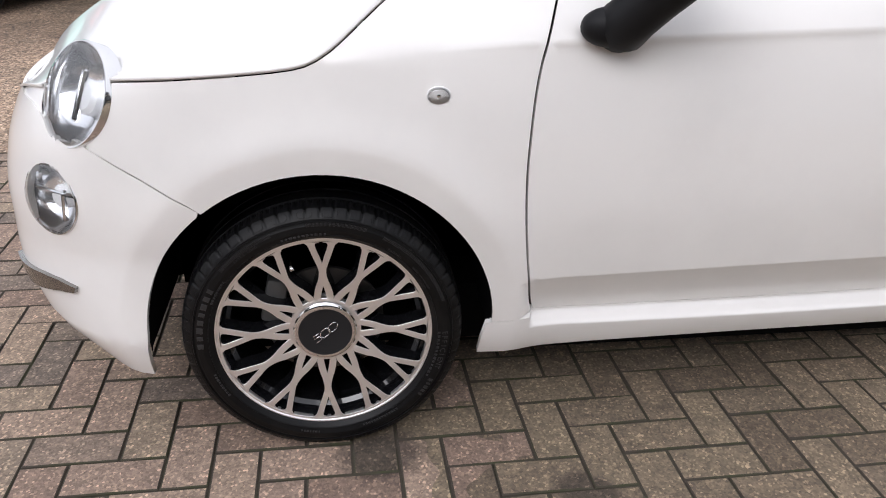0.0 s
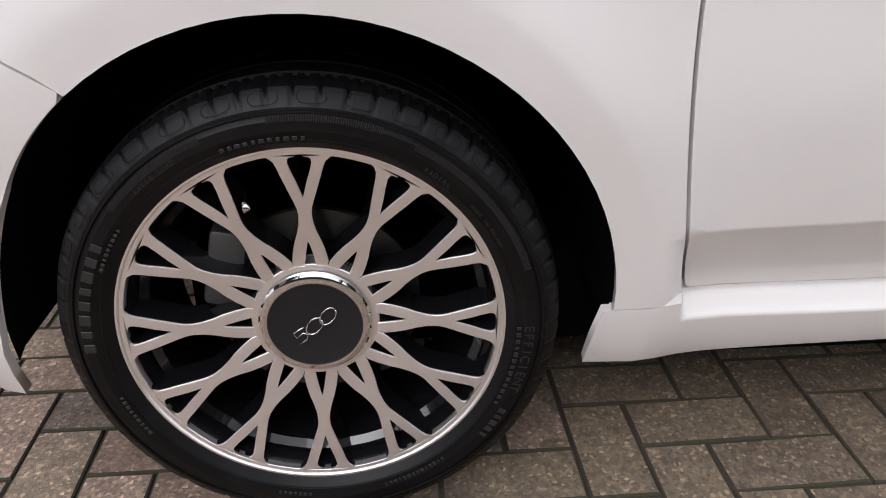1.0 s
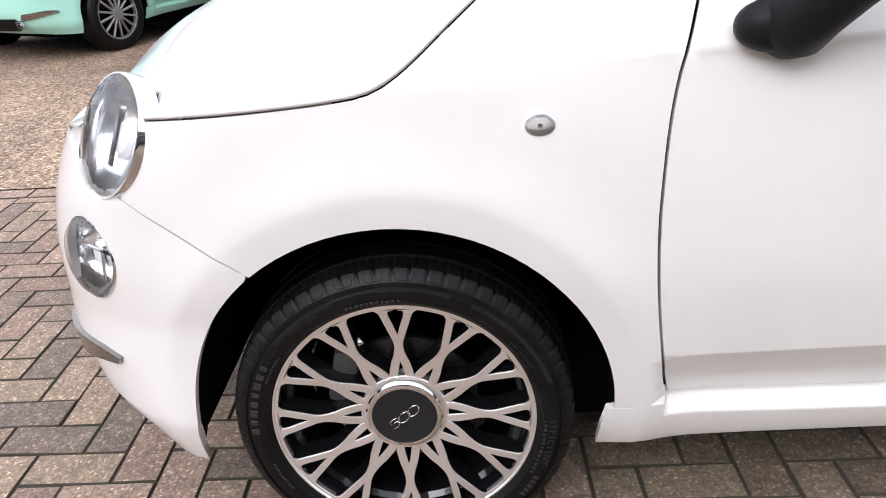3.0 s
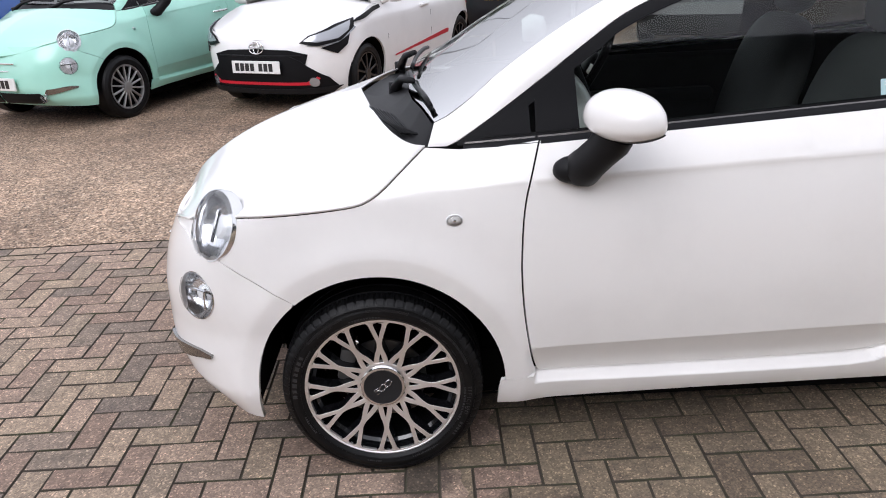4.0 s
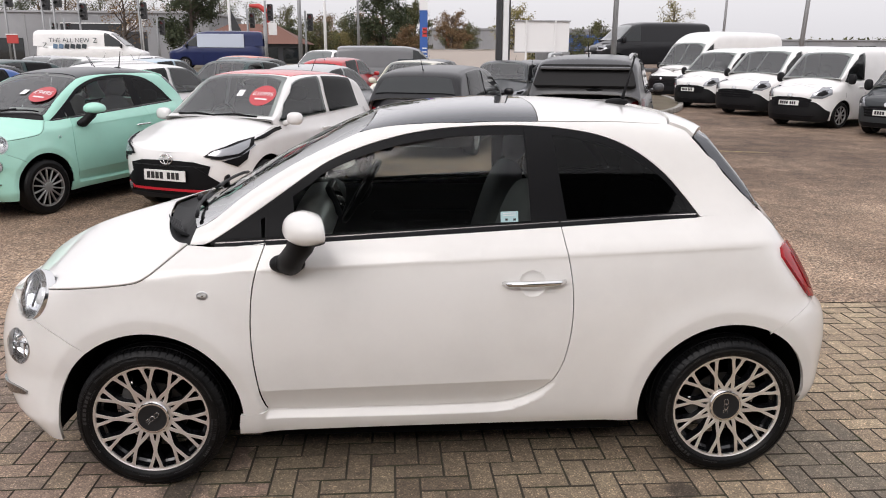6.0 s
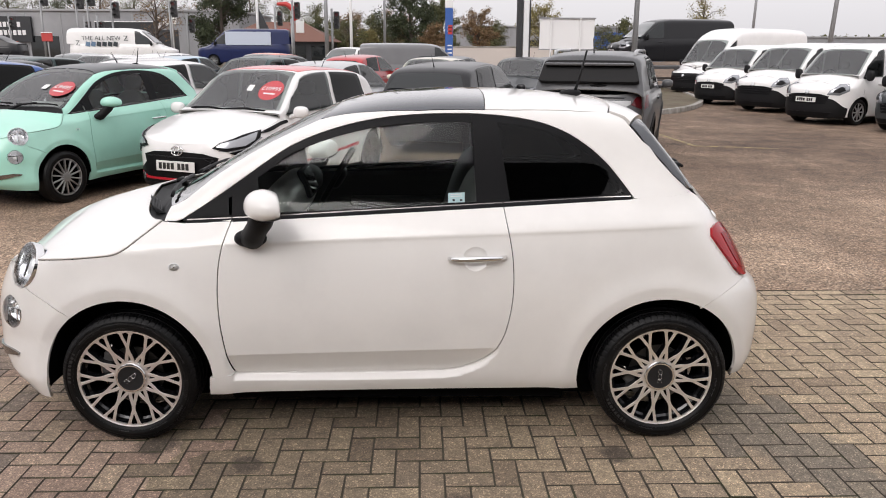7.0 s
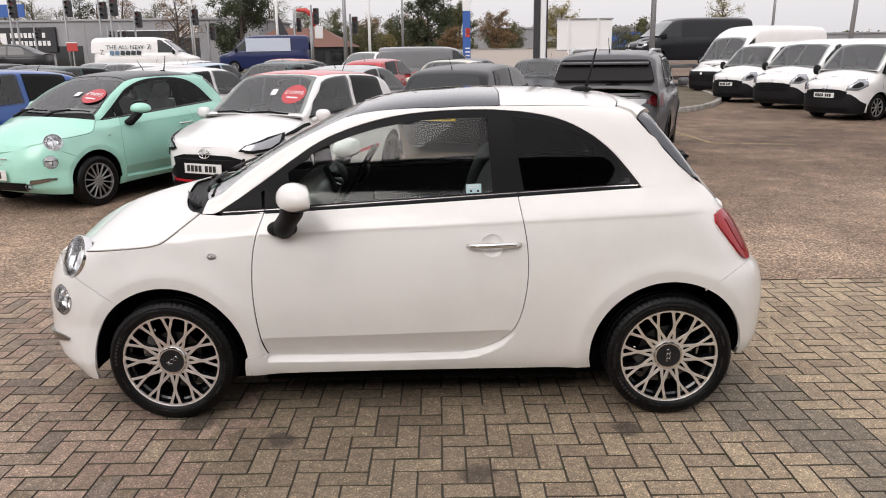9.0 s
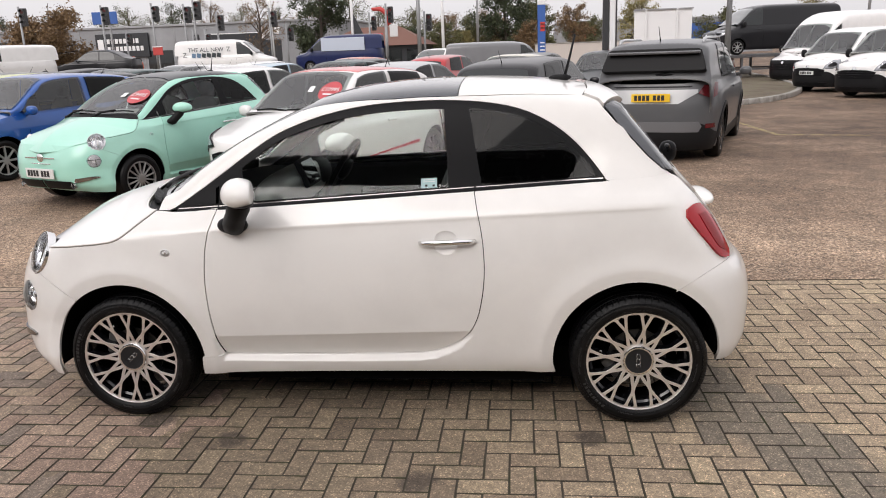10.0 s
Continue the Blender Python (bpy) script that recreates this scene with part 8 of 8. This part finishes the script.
def restaurant():
    b = tagged(empty("restaurant"), "low restaurant with a brown hipped roof", "building")
    part("wall", boxed((-13.4, 72.0, 1.3), (9.0, 7.0, 2.6)), DARK_SIGN, b)
    bm = bmesh.new()
    x0, x1, y0, y1, z0, z1 = -19.0, -8.4, 67.8, 76.2, 2.3, 4.1
    base = [bm.verts.new(p) for p in ((x0, y0, z0), (x1, y0, z0), (x1, y1, z0), (x0, y1, z0))]
    a, c = bm.verts.new((x0 + 3.2, 72, z1)), bm.verts.new((x1 - 3.2, 72, z1))
    for fc in ((base[0], base[1], c, a), (base[1], base[2], c), (base[2], base[3], a, c), (base[3], base[0], a), tuple(base[::-1])):
        bm.faces.new(fc)
    part("roof", bm, ROOF_TILE, b, "brown hipped roof", 0)
    for i in range(5):
        part("window", boxed((-17 + i * 1.8, 68.45, 1.3), (1.3, 0.06, 1.3)), CAR_GLASS, b)


restaurant()


def billboard():
    b = tagged(empty("billboard"), "large blank white board on steel posts", "billboard")
    part("board", boxed((8.65, 45.0, 2.60), (3.35, 0.12, 1.85), None, 0.02), POST_WHITE, b)
    part("frame_top", boxed((8.65, 44.92, 3.54), (3.45, 0.14, 0.07)), POST_GREY, b)
    part("frame_bottom", boxed((8.65, 44.92, 1.69), (3.45, 0.14, 0.07)), POST_GREY, b)
    for x in (7.65, 9.45):
        part("post", boxed((x, 44.86, 1.78), (0.10, 0.10, 3.56)), POST_WHITE, b)


billboard()


def pole(name, label, x, y, h, r, mat, lean=0.0, cat="pole", arm=False):
    p = tagged(empty(name), label, cat)
    bm = bmesh.new()
    tube(bm, [(x, y, 0), (x + lean * h * 0.5, y, h * 0.5), (x + lean * h, y, h)], [r * 1.25, r, r * 0.8], 10)
    part("shaft", bm, mat, p)
    part("base", lathe([(r * 2.2, 0.0), (r * 2.2, 0.04), (r * 1.3, 0.10)], 12, "z"), mat, p).location = (x, y, 0)
    if arm:
        bm = bmesh.new()
        tube(bm, [(x + lean * h, y, h), (x + lean * h + 0.3, y, h + 0.25), (x + lean * h + 1.2, y, h + 0.35)], r * 0.6, 8)
        part("arm", bm, mat, p)
        part("lantern", boxed((x + lean * h + 1.4, y, h + 0.34), (0.7, 0.25, 0.10), None, 0.03), mat, p)
    return p


totem = tagged(empty("sign_post"), "tall two-tone sign post, dark and white, beside the cars", "sign")
part("dark_half", boxed((3.28, 23.6, 3.4), (0.19, 0.30, 6.8), None, 0.02), POST_DARK, totem)
part("white_half", boxed((3.50, 23.6, 3.4), (0.20, 0.30, 6.8), None, 0.02), POST_WHITE, totem)
part("dark_edge", boxed((3.625, 23.6, 3.4), (0.04, 0.32, 6.8)), POST_DARK, totem)
part("sign_foot", boxed((3.45, 23.6, 0.06), (0.7, 0.6, 0.12), None, 0.02), CONCRETE, totem)
pole("street_lamp", "grey galvanised lamp column by the island", 7.40, 24.0, 8.0, 0.085, POST_GREY, 0.0, "street lamp", True)
pole("street_lamp", "thin grey lamp column far behind the vans", 26.2, 60.0, 10.0, 0.10, POST_GREY, 0.015, "street lamp", True)
pole("street_lamp", "grey lamp column leaning a little behind the vans", 21.6, 38.5, 9.0, 0.11, POST_GREY, 0.045, "street lamp", True)
pole("street_lamp", "grey lamp column among the trees", -3.1, 56.0, 9.5, 0.09, POST_GREY, 0.0, "street lamp", True)
pole("street_lamp", "thin lamp column by the restaurant", -6.3, 47.0, 8.0, 0.12, POST_GREY, 0.0, "street lamp", True)
for x, y, h in ((-16.2, 47.5, 7.5), (-10.3, 45.5, 7.5), (-4.6, 45.5, 7.5)):
    pole("flag_pole", "white flag pole at the edge of the lot", x, y, h, 0.085, POST_WHITE, 0.0, "flag pole")
flag = bmesh.new()
vs = [flag.verts.new(p) for p in ((-10.22, 45.48, 4.1), (-9.2, 45.35, 2.0), (-8.2, 45.3, 0.9), (-8.9, 45.4, 0.9), (-10.22, 45.5, 1.4))]
flag.faces.new(vs)
fb = bmesh.ops.extrude_face_region(flag, geom=list(flag.faces))
bmesh.ops.translate(flag, vec=(0, 0.03, 0), verts=[v for v in fb["geom"] if isinstance(v, bmesh.types.BMVert)])
part("flag_cloth", flag, DARK_SIGN, [o for o in bpy.data.objects if o.name.startswith("flag_pole")][1], "dark drooping advertising flag", 0)


def totem_sign():
    t = tagged(empty("totem_sign"), "tall blue and white totem sign by the trees", "sign")
    part("body", boxed((1.55, 50.0, 2.3), (0.52, 0.25, 4.6), None, 0.02), SIGN_BLUE, t)
    part("top_panel", boxed((1.55, 49.98, 4.9), (0.54, 0.27, 1.1), None, 0.02), POST_WHITE, t)
    part("red_panel", boxed((1.62, 49.86, 2.95), (0.30, 0.04, 0.60)), SIGN_RED, t)
    for i in range(6):
        part("sign_bar", boxed((1.6, 49.86, 1.2 + i * 0.24 + (0.7 if i > 3 else 0)), (0.30, 0.04, 0.08)), WHITE_PRINT, t)


totem_sign()


def drive_sign():
    s = tagged(empty("restaurant_sign"), "rounded red and white restaurant sign on a post", "sign")
    bm = bmesh.new()
    tube(bm, [(-9.0, 50, 0), (-9.0, 50, 3.6)], 0.08, 8)
    part("post", bm, POST_GREY, s)
    bm = bmesh.new()
    tube(bm, [(-9.9, 50, 4.55), (-9.3, 50, 4.55), (-8.8, 50, 4.2), (-8.75, 50, 3.6), (-9.1, 50, 3.2)], [0.10, 0.16, 0.20, 0.16, 0.08], 8)
    part("loop", bm, SIGN_RED, s)
    part("board", boxed((-9.7, 50, 2.75), (0.95, 0.10, 0.42), None, 0.02), SIGN_RED, s)
    part("notice", boxed((-8.45, 50, 3.1), (0.55, 0.08, 0.8), None, 0.02), POST_WHITE, s)


drive_sign()
pz = tagged(empty("roof_sign"), "white slanted roof sign of a restaurant, its letters plain bars", "sign")
for i in range(3):
    part("sign_bar", boxed((0, 0, 0), (0.55, 0.12, 1.1 if i == 0 else 0.7), pose(-26.2 + i * 0.75, 75, 4.05 + i * 0.12, 0, 14, 0), 0.04), WHITE_PRINT, pz)
part("sign_stand", boxed((-25.5, 75.2, 1.7), (2.2, 0.2, 3.4)), DARK_SIGN, pz)


def traffic_light(x, y, z, h, dark=True):
    t = tagged(empty("traffic_light"), "black traffic light on a grey pole", "traffic light", group="traffic lights at the junction")
    bm = bmesh.new()
    tube(bm, [(x - 0.30, y, 0), (x - 0.30, y, z + 0.7)], 0.07, 8)
    part("post", bm, POST_GREY, t)
    part("head", boxed((x, y, z), (0.34 * h, 0.30, 1.0 * h), None, 0.04), POST_DARK, t)
    part("bracket", boxed((x - 0.16, y, z), (0.30, 0.06, 0.08)), POST_DARK, t)
    for k in (-1, 0, 1):
        part("hood", lathe([(0.13 * h, -0.20), (0.13 * h, 0.05)], 12, "y", 0, math.pi), POST_DARK, t).location = (x, y - 0.15, z + k * 0.32 * h)
        part("lamp", lathe([(0.11 * h, -0.005), (0, -0.02)], 12), RED_LIGHT if k == 1 else DARK_SIGN, t).location = (x, y - 0.15, z + k * 0.32 * h)


for x, y, z, h in ((-27.6, 47.5, 4.75, 1.15), (-23.8, 47.0, 4.7, 1.0), (-21.6, 47.0, 4.55, 1.05), (-20.7, 46.5, 4.75, 1.15), (-19.8, 48.0, 4.0, 1.0), (-15.8, 47.0, 4.05, 1.0), (-15.2, 48.5, 3.1, 0.9),
                   (-9.4, 48.0, 3.55, 0.9), (-8.1, 47.0, 4.0, 1.0), (-5.7, 47.5, 3.45, 1.05), (-22.4, 52, 3.1, 0.7), (-23.3, 52, 3.1, 0.7), (-32.5, 46.0, 4.8, 1.15), (-33.6, 44.0, 3.2, 0.9), (-30.0, 55, 3.4, 0.9), (-36.2, 46.0, 4.8, 1.15)):
    traffic_light(x, y, z, h)
ds = tagged(empty("direction_sign"), "blue direction sign on a grey post", "sign")
part("board", boxed((-31.3, 54, 5.0), (2.0, 0.08, 0.9), None, 0.02), SIGN_BLUE, ds)
part("post", boxed((-31.0, 54.1, 2.5), (0.12, 0.12, 5.0)), POST_GREY, ds)
sk = tagged(empty("skip"), "orange road barrier behind the cars", "barrier")
part("barrier_body", boxed((-29.1, 52.0, 1.18), (2.4, 1.0, 1.0), None, 0.05), ORANGE, sk)
part("barrier_rail", boxed((-29.1, 52.0, 2.05), (1.6, 0.06, 0.06)), ORANGE, sk)
part("barrier_post", boxed((-29.8, 52.0, 1.87), (0.06, 0.06, 0.40)), ORANGE, sk)
part("barrier_post", boxed((-28.4, 52.0, 1.87), (0.06, 0.06, 0.40)), ORANGE, sk)
rb = tagged(empty("small_sign"), "small red board on a post", "sign")
part("board", boxed((-20.6, 40.0, 2.25), (0.60, 0.06, 0.50), None, 0.02), SIGN_RED, rb)
part("board_edge", boxed((-20.6, 39.96, 2.47), (0.60, 0.06, 0.05)), WHITE_PRINT, rb)
part("post", boxed((-20.6, 40.06, 1.3), (0.06, 0.06, 1.4)), POST_GREY, rb)


# trees
def leaf_cards(name, c, size, gen, mat, parent=None, droop=1.0):
    """Small bent leaves of many sizes at the places c, turned at random, as one mesh."""
    n = len(c)
    d = gen.normal(0, 1, (n, 3))
    d /= np.linalg.norm(d, axis=1, keepdims=True)
    e = np.cross(d, gen.normal(0, 1, (n, 3)))
    e /= np.maximum(np.linalg.norm(e, axis=1, keepdims=True), 1e-6)
    low = size * np.array((0, 0, -0.1))
    v = np.stack([c - d * size * 0.5, c + e * size * 0.35 + low, c + d * size * 0.5 * droop, c - e * size * 0.35], 1).reshape(-1, 3)
    me = bpy.data.meshes.new(name)
    me.from_pydata(v.tolist(), [], np.arange(4 * n).reshape(-1, 4).tolist())
    me.materials.append(mat)
    ob = new(name, me)
    if parent is not None:
        ob.parent = parent
    ob["kind"] = "stuff"
    return ob


def tree(name, label, x, y, h, spread, leaf, seed, base=0.12, leaf_n=1500, size=0.26, shape="round", bare=0.0):
    """A tree: tapered trunk, forking limbs, and a loose crown of small leaf clumps along the twigs."""
    rng = random.Random(seed)
    t = tagged(empty(name), label, "tree")
    bm = bmesh.new()
    tips = []
    tr = h * 0.022
    tube(bm, [(x, y, 0), (x + rng.uniform(-.1, .1), y, h * 0.3), (x + rng.uniform(-.3, .3), y, h * 0.7), (x + rng.uniform(-.3, .3), y, h * 0.96)], [tr * 1.4, tr, tr * 0.5, tr * 0.12], 7)
    n = 26
    for i in range(n):
        u = base + (0.94 - base) * (i + rng.random()) / n
        if shape == "round":
            reach = spread * math.sin(math.pi * min(1, (u - base) / (1 - base) * 0.85 + 0.12)) ** 0.6
        elif shape == "cone":
            reach = spread * (1 - (u - base) / (1 - base)) ** 0.8 + 0.3
        else:
            reach = spread * (0.5 + 0.5 * math.sin(math.pi * u))
        a = rng.uniform(0, 2 * math.pi)
        reach *= rng.uniform(0.65, 1.1)
        z0, z1 = h * u * 0.86, h * u + (reach * rng.uniform(0.0, 0.35) if shape != "weep" else -reach * 0.3)
        p0, p2 = Vector((x, y, z0)), Vector((x + math.cos(a) * reach, y + math.sin(a) * reach, z1))
        p1 = (p0 + p2) / 2 + Vector((0, 0, reach * 0.15))
        tube(bm, [p0, p1, p2], [tr * 0.45 * (1 - u) + 0.03, tr * 0.25 * (1 - u) + 0.02, 0.012], 5)
        tips.append((p0, p1, p2))
        for _ in range(3):
            q = p0.lerp(p2, rng.uniform(0.4, 0.95))
            e = q + Vector((rng.gauss(0, 1), rng.gauss(0, 1), rng.gauss(0.3, 0.7))).normalized() * reach * 0.4
            tube(bm, [q, e], [0.02, 0.008], 4)
            tips.append((q, (q + e) / 2, e))
    part("trunk", bm, BARK, t)
    gen = np.random.RandomState(seed)
    n = int(leaf_n * 4.5)
    pick, u = gen.randint(0, len(tips), n), gen.uniform(0.3, 1.05, (n, 1))
    q0, q1, q2 = (np.array([tuple(tp_[i]) for tp_ in tips])[pick] for i in range(3))
    c = q0 * (1 - u) ** 2 + q1 * 2 * u * (1 - u) + q2 * u * u
    c = c + (gen.normal(0, 1, (n, 3)) - np.array((0, 0, 0.9 if shape == "weep" else 0))) * spread * 0.085
    leaf_cards("crown", c, size * 0.46 * gen.uniform(0.5, 1.3, (n, 1)), gen, leaf, t, 1.9 if shape == "weep" else 1.0)
    return t


tree("tree", "tall dark evergreen tree behind the navy van", -19.8, 74.0, 8.8, 3.2, LEAF_DARK, 3, 0.06, 4200, 0.42)
tree("tree", "tall dark green tree beside the totem sign", -1.5, 78.0, 8.4, 3.2, LEAF_DARK, 4, 0.06, 3800, 0.42)
tree("tree", "tall dark green tree beside the totem sign", 1.6, 84.0, 7.0, 2.6, LEAF_GREEN, 5, 0.06, 2600, 0.40)
tree("tree", "brown autumn tree behind the flag poles", -23.5, 66.0, 7.2, 2.4, LEAF_BROWN, 6, 0.08, 700, 0.28)
tree("tree", "brown autumn tree by the boundary wall", 4.6, 66.0, 5.2, 1.7, LEAF_BROWN, 7, 0.05, 1700, 0.30)
tree("tree", "yellowing tree behind the billboard", 10.2, 66.0, 5.6, 2.2, LEAF_YELLOW, 8, 0.08, 1700, 0.30)
tree("tree", "green shrub tree behind the billboard", 16.8, 66.0, 4.2, 2.0, LEAF_GREEN, 9, 0.05, 1600, 0.30)
tree("tree", "sparse pale tree behind the black van", 30.5, 84.0, 7.4, 2.6, LEAF_YELLOW, 10, 0.25, 650, 0.32)
tree("tree", "weeping brown willow by the road", -41.0, 62.0, 7.2, 4.2, LEAF_BROWN, 11, 0.10, 5200, 0.42, "weep")
for i, (x, y, h, s, lf) in enumerate(((-13.0, 86, 5.0, 2.6, LEAF_GREEN), (-9.0, 88, 5.6, 2.8, LEAF_BROWN), (-5.6, 82, 5.2, 2.4, LEAF_GREEN), (-12.0, 80, 4.2, 2.2, LEAF_DARK), (-8.0, 78, 4.4, 2.4, LEAF_GREEN), (-4.0, 90, 6.0, 2.6, LEAF_BROWN),
                                      (-6.5, 80, 3.6, 2.0, LEAF_YELLOW), (1.0, 74, 3.8, 1.8, LEAF_BROWN), (5.8, 76, 4.0, 1.8, LEAF_GREEN), (7.4, 90, 4.8, 2.2, LEAF_GREEN))):
    tree("tree", "mixed autumn tree in the belt behind the lot", x, y, h, s, lf, 20 + i, 0.05, 1500, 0.34)
for i in range(16):
    rng = random.Random(100 + i)
    x = -78 + i * 4.1
    tree("tree", "thin leafless autumn tree behind the retail shed", x, 112 + rng.uniform(-4, 4), rng.uniform(8.0, 11.0), rng.uniform(2.4, 3.6), rng.choice((LEAF_GREEN, LEAF_BROWN, LEAF_DARK)), 40 + i, 0.2, 900, 0.36)


def far_woods():
    """Low far tree belt along the horizon."""
    gen = np.random.RandomState(77)
    n = 52000
    a, R = gen.uniform(-1.1, 1.1, n), gen.uniform(190, 240, n)
    x, y = R * np.sin(a), R * np.cos(a)
    top = 5.0 + 1.6 * np.sin(x * 0.045) * np.sin(x * 0.013 + 1.0) + 1.1 * np.sin(x * 0.21 + y * 0.05) + 0.7 * np.sin(x * 0.57)
    c = np.stack([x, y, gen.uniform(0, 1, n) ** 0.8 * top], 1)
    tagged(leaf_cards("far_woods", c, gen.uniform(0.5, 1.2, (n, 1)), gen, LEAF_GREEN), "distant low belt of autumn trees", "trees", kind="stuff")


far_woods()


# ---- showroom behind the camera ----
def showroom():
    b = tagged(empty("showroom"), "dark glazed car showroom with a lettered fascia", "building")
    y = -12.0
    fas = material("dark_fascia", (0.03, 0.032, 0.036), 0.35)
    frame_m = material("dark_mullion", (0.04, 0.04, 0.042), 0.4)
    soffit = material("pale_soffit", (0.55, 0.52, 0.45), 0.7)
    part("wall", boxed((0, y - 5.2, 3.4), (44, 9.6, 6.8)), fas, b)
    part("fascia", boxed((0, y - 0.1, 5.75), (44, 0.6, 2.3), None, 0.03), fas, b, "dark fascia")
    part("canopy", boxed((0, y + 0.2, 4.45), (44, 1.2, 0.22), None, 0.03), soffit, b, "pale canopy edge")
    for i in range(15):
        x = -21 + i * 3.0
        part("glass_bay", boxed((x + 1.5, y - 0.32, 2.15), (2.9, 0.06, 4.1)), CAR_GLASS, b)
        part("mullion", boxed((x, y - 0.28, 2.17), (0.10, 0.16, 4.3)), frame_m, b)
    part("plinth", boxed((0, y - 0.25, 0.08), (44, 0.2, 0.16)), frame_m, b)
    lettering("fascia_lettering", "MOTOR", 0.42, pose(-0.2, y + 0.22, 6.55, 0, 0, 180), material("pale_sign_letter", (0.40, 0.41, 0.43), 0.5), b, 0.03, squeeze=1.9)


showroom()


# ---- block pavers ----
def paver_mesh(lx, ly, name):
    j, c, h = 0.0017, 0.0030, 0.03
    x, y = lx / 2 - j, ly / 2 - j
    top = [(-x + c, -y + c, 0), (x - c, -y + c, 0), (x - c, y - c, 0), (-x + c, y - c, 0)]
    rim = [(-x, -y, -c * 0.8), (x, -y, -c * 0.8), (x, y, -c * 0.8), (-x, y, -c * 0.8)]
    low = [(a, b, -h) for a, b, _ in rim]
    faces = [(0, 1, 2, 3)]
    for i in range(4):
        k = (i + 1) % 4
        faces += [(i + 4, k + 4, k, i), (i + 8, k + 8, k + 4, i + 4)]
    return top + rim + low, faces


def dirty_edges(me):
    """The worn chamfers hold the same dark grit as the joints."""
    me.materials.append(SAND)
    me.polygons.foreach_set("material_index", [0 if p.normal.z > 0.95 else 1 for p in me.polygons])
    return me


def lay_pavers():
    U = 0.1
    rng = random.Random(7)
    vH, fH = paver_mesh(2 * U, U, "h")
    vV, fV = paver_mesh(U, 2 * U, "v")
    meshes = {}
    for key, (v, f) in (("h", (vH, fH)), ("v", (vV, fV))):
        me = bpy.data.meshes.new("brick")
        me.from_pydata(v, [], f)
        me.materials.append(BRICK)
        meshes[key] = dirty_edges(me)
    rest_v, rest_f, near = [], [], []
    for i in range(-42, 52):
        for k in range(-60, 34):
            s = (i + k + 3) % 4
            if s == 3:
                p, key = PAVE @ Vector(((i + 1) * U, (k - 0.5) * U, 0)), "h"
            elif s == 1:
                p, key = PAVE @ Vector(((i + 0.5) * U, k * U, 0)), "v"
            else:
                continue
            edge = PAVE_EDGE[0] + PAVE_EDGE[1] * p.x
            if p.y > edge + 0.09 or abs(p.x) > 5.2:
                continue
            half = U if key == "v" else U / 2
            if p.y + half > edge + 0.004:
                # blocks cut to fit against the edging course
                size = edge - 0.001 - (p.y - half)
                if size > 0.018:
                    v, f = paver_mesh(U if key == "v" else 2 * U, size, "cut")
                    o, mm = len(rest_v), Matrix.Translation((p.x, p.y - half + size / 2, rng.uniform(-0.002, 0)))
                    rest_v += [tuple(mm @ Vector(q)) for q in v]
                    rest_f += [tuple(a + o for a in q) for q in f]
                continue
            tilt = Matrix.Translation((0, 0, rng.uniform(-0.0022, 0.0))) @ Euler((rng.gauss(0, 0.008), rng.gauss(0, 0.008), rng.gauss(0, 0.008) + radians(0.6))).to_matrix().to_4x4()
            near.append((math.hypot(p.x + 0.75, p.y + 1.35), p, tilt, key))
    near.sort(key=lambda q: q[0])
    for n, (d, p, tilt, key) in enumerate(near):
        if n < 300:
            ob = new("brick", meshes[key])
            ob.parent = pavement
            ob.matrix_basis = Matrix.Translation(p) @ tilt
        else:
            v, f = (vH, fH) if key == "h" else (vV, fV)
            o, mm = len(rest_v), Matrix.Translation(p) @ tilt
            rest_v += [tuple(mm @ Vector(q)) for q in v]
            rest_f += [tuple(a + o for a in q) for q in f]
    # straight edging course, blocks end to end along the tarmac
    ve, fe = paver_mesh(0.2, 0.1, "e")
    ae = math.atan(PAVE_EDGE[1])
    for i in range(-30, 31):
        x = i * 0.2
        mm = Matrix.Translation((x, PAVE_EDGE[0] + PAVE_EDGE[1] * x + 0.055, rng.uniform(-0.002, 0))) @ Matrix.Rotation(ae, 4, "Z")
        o = len(rest_v)
        rest_v += [tuple(mm @ Vector(q)) for q in ve]
        rest_f += [tuple(a + o for a in q) for q in fe]
    rest = mesh_object("brick_field", rest_v, rest_f, BRICK_REST, pavement)
    dirty_edges(rest.data)
    rest["kind"] = "stuff"


lay_pavers()
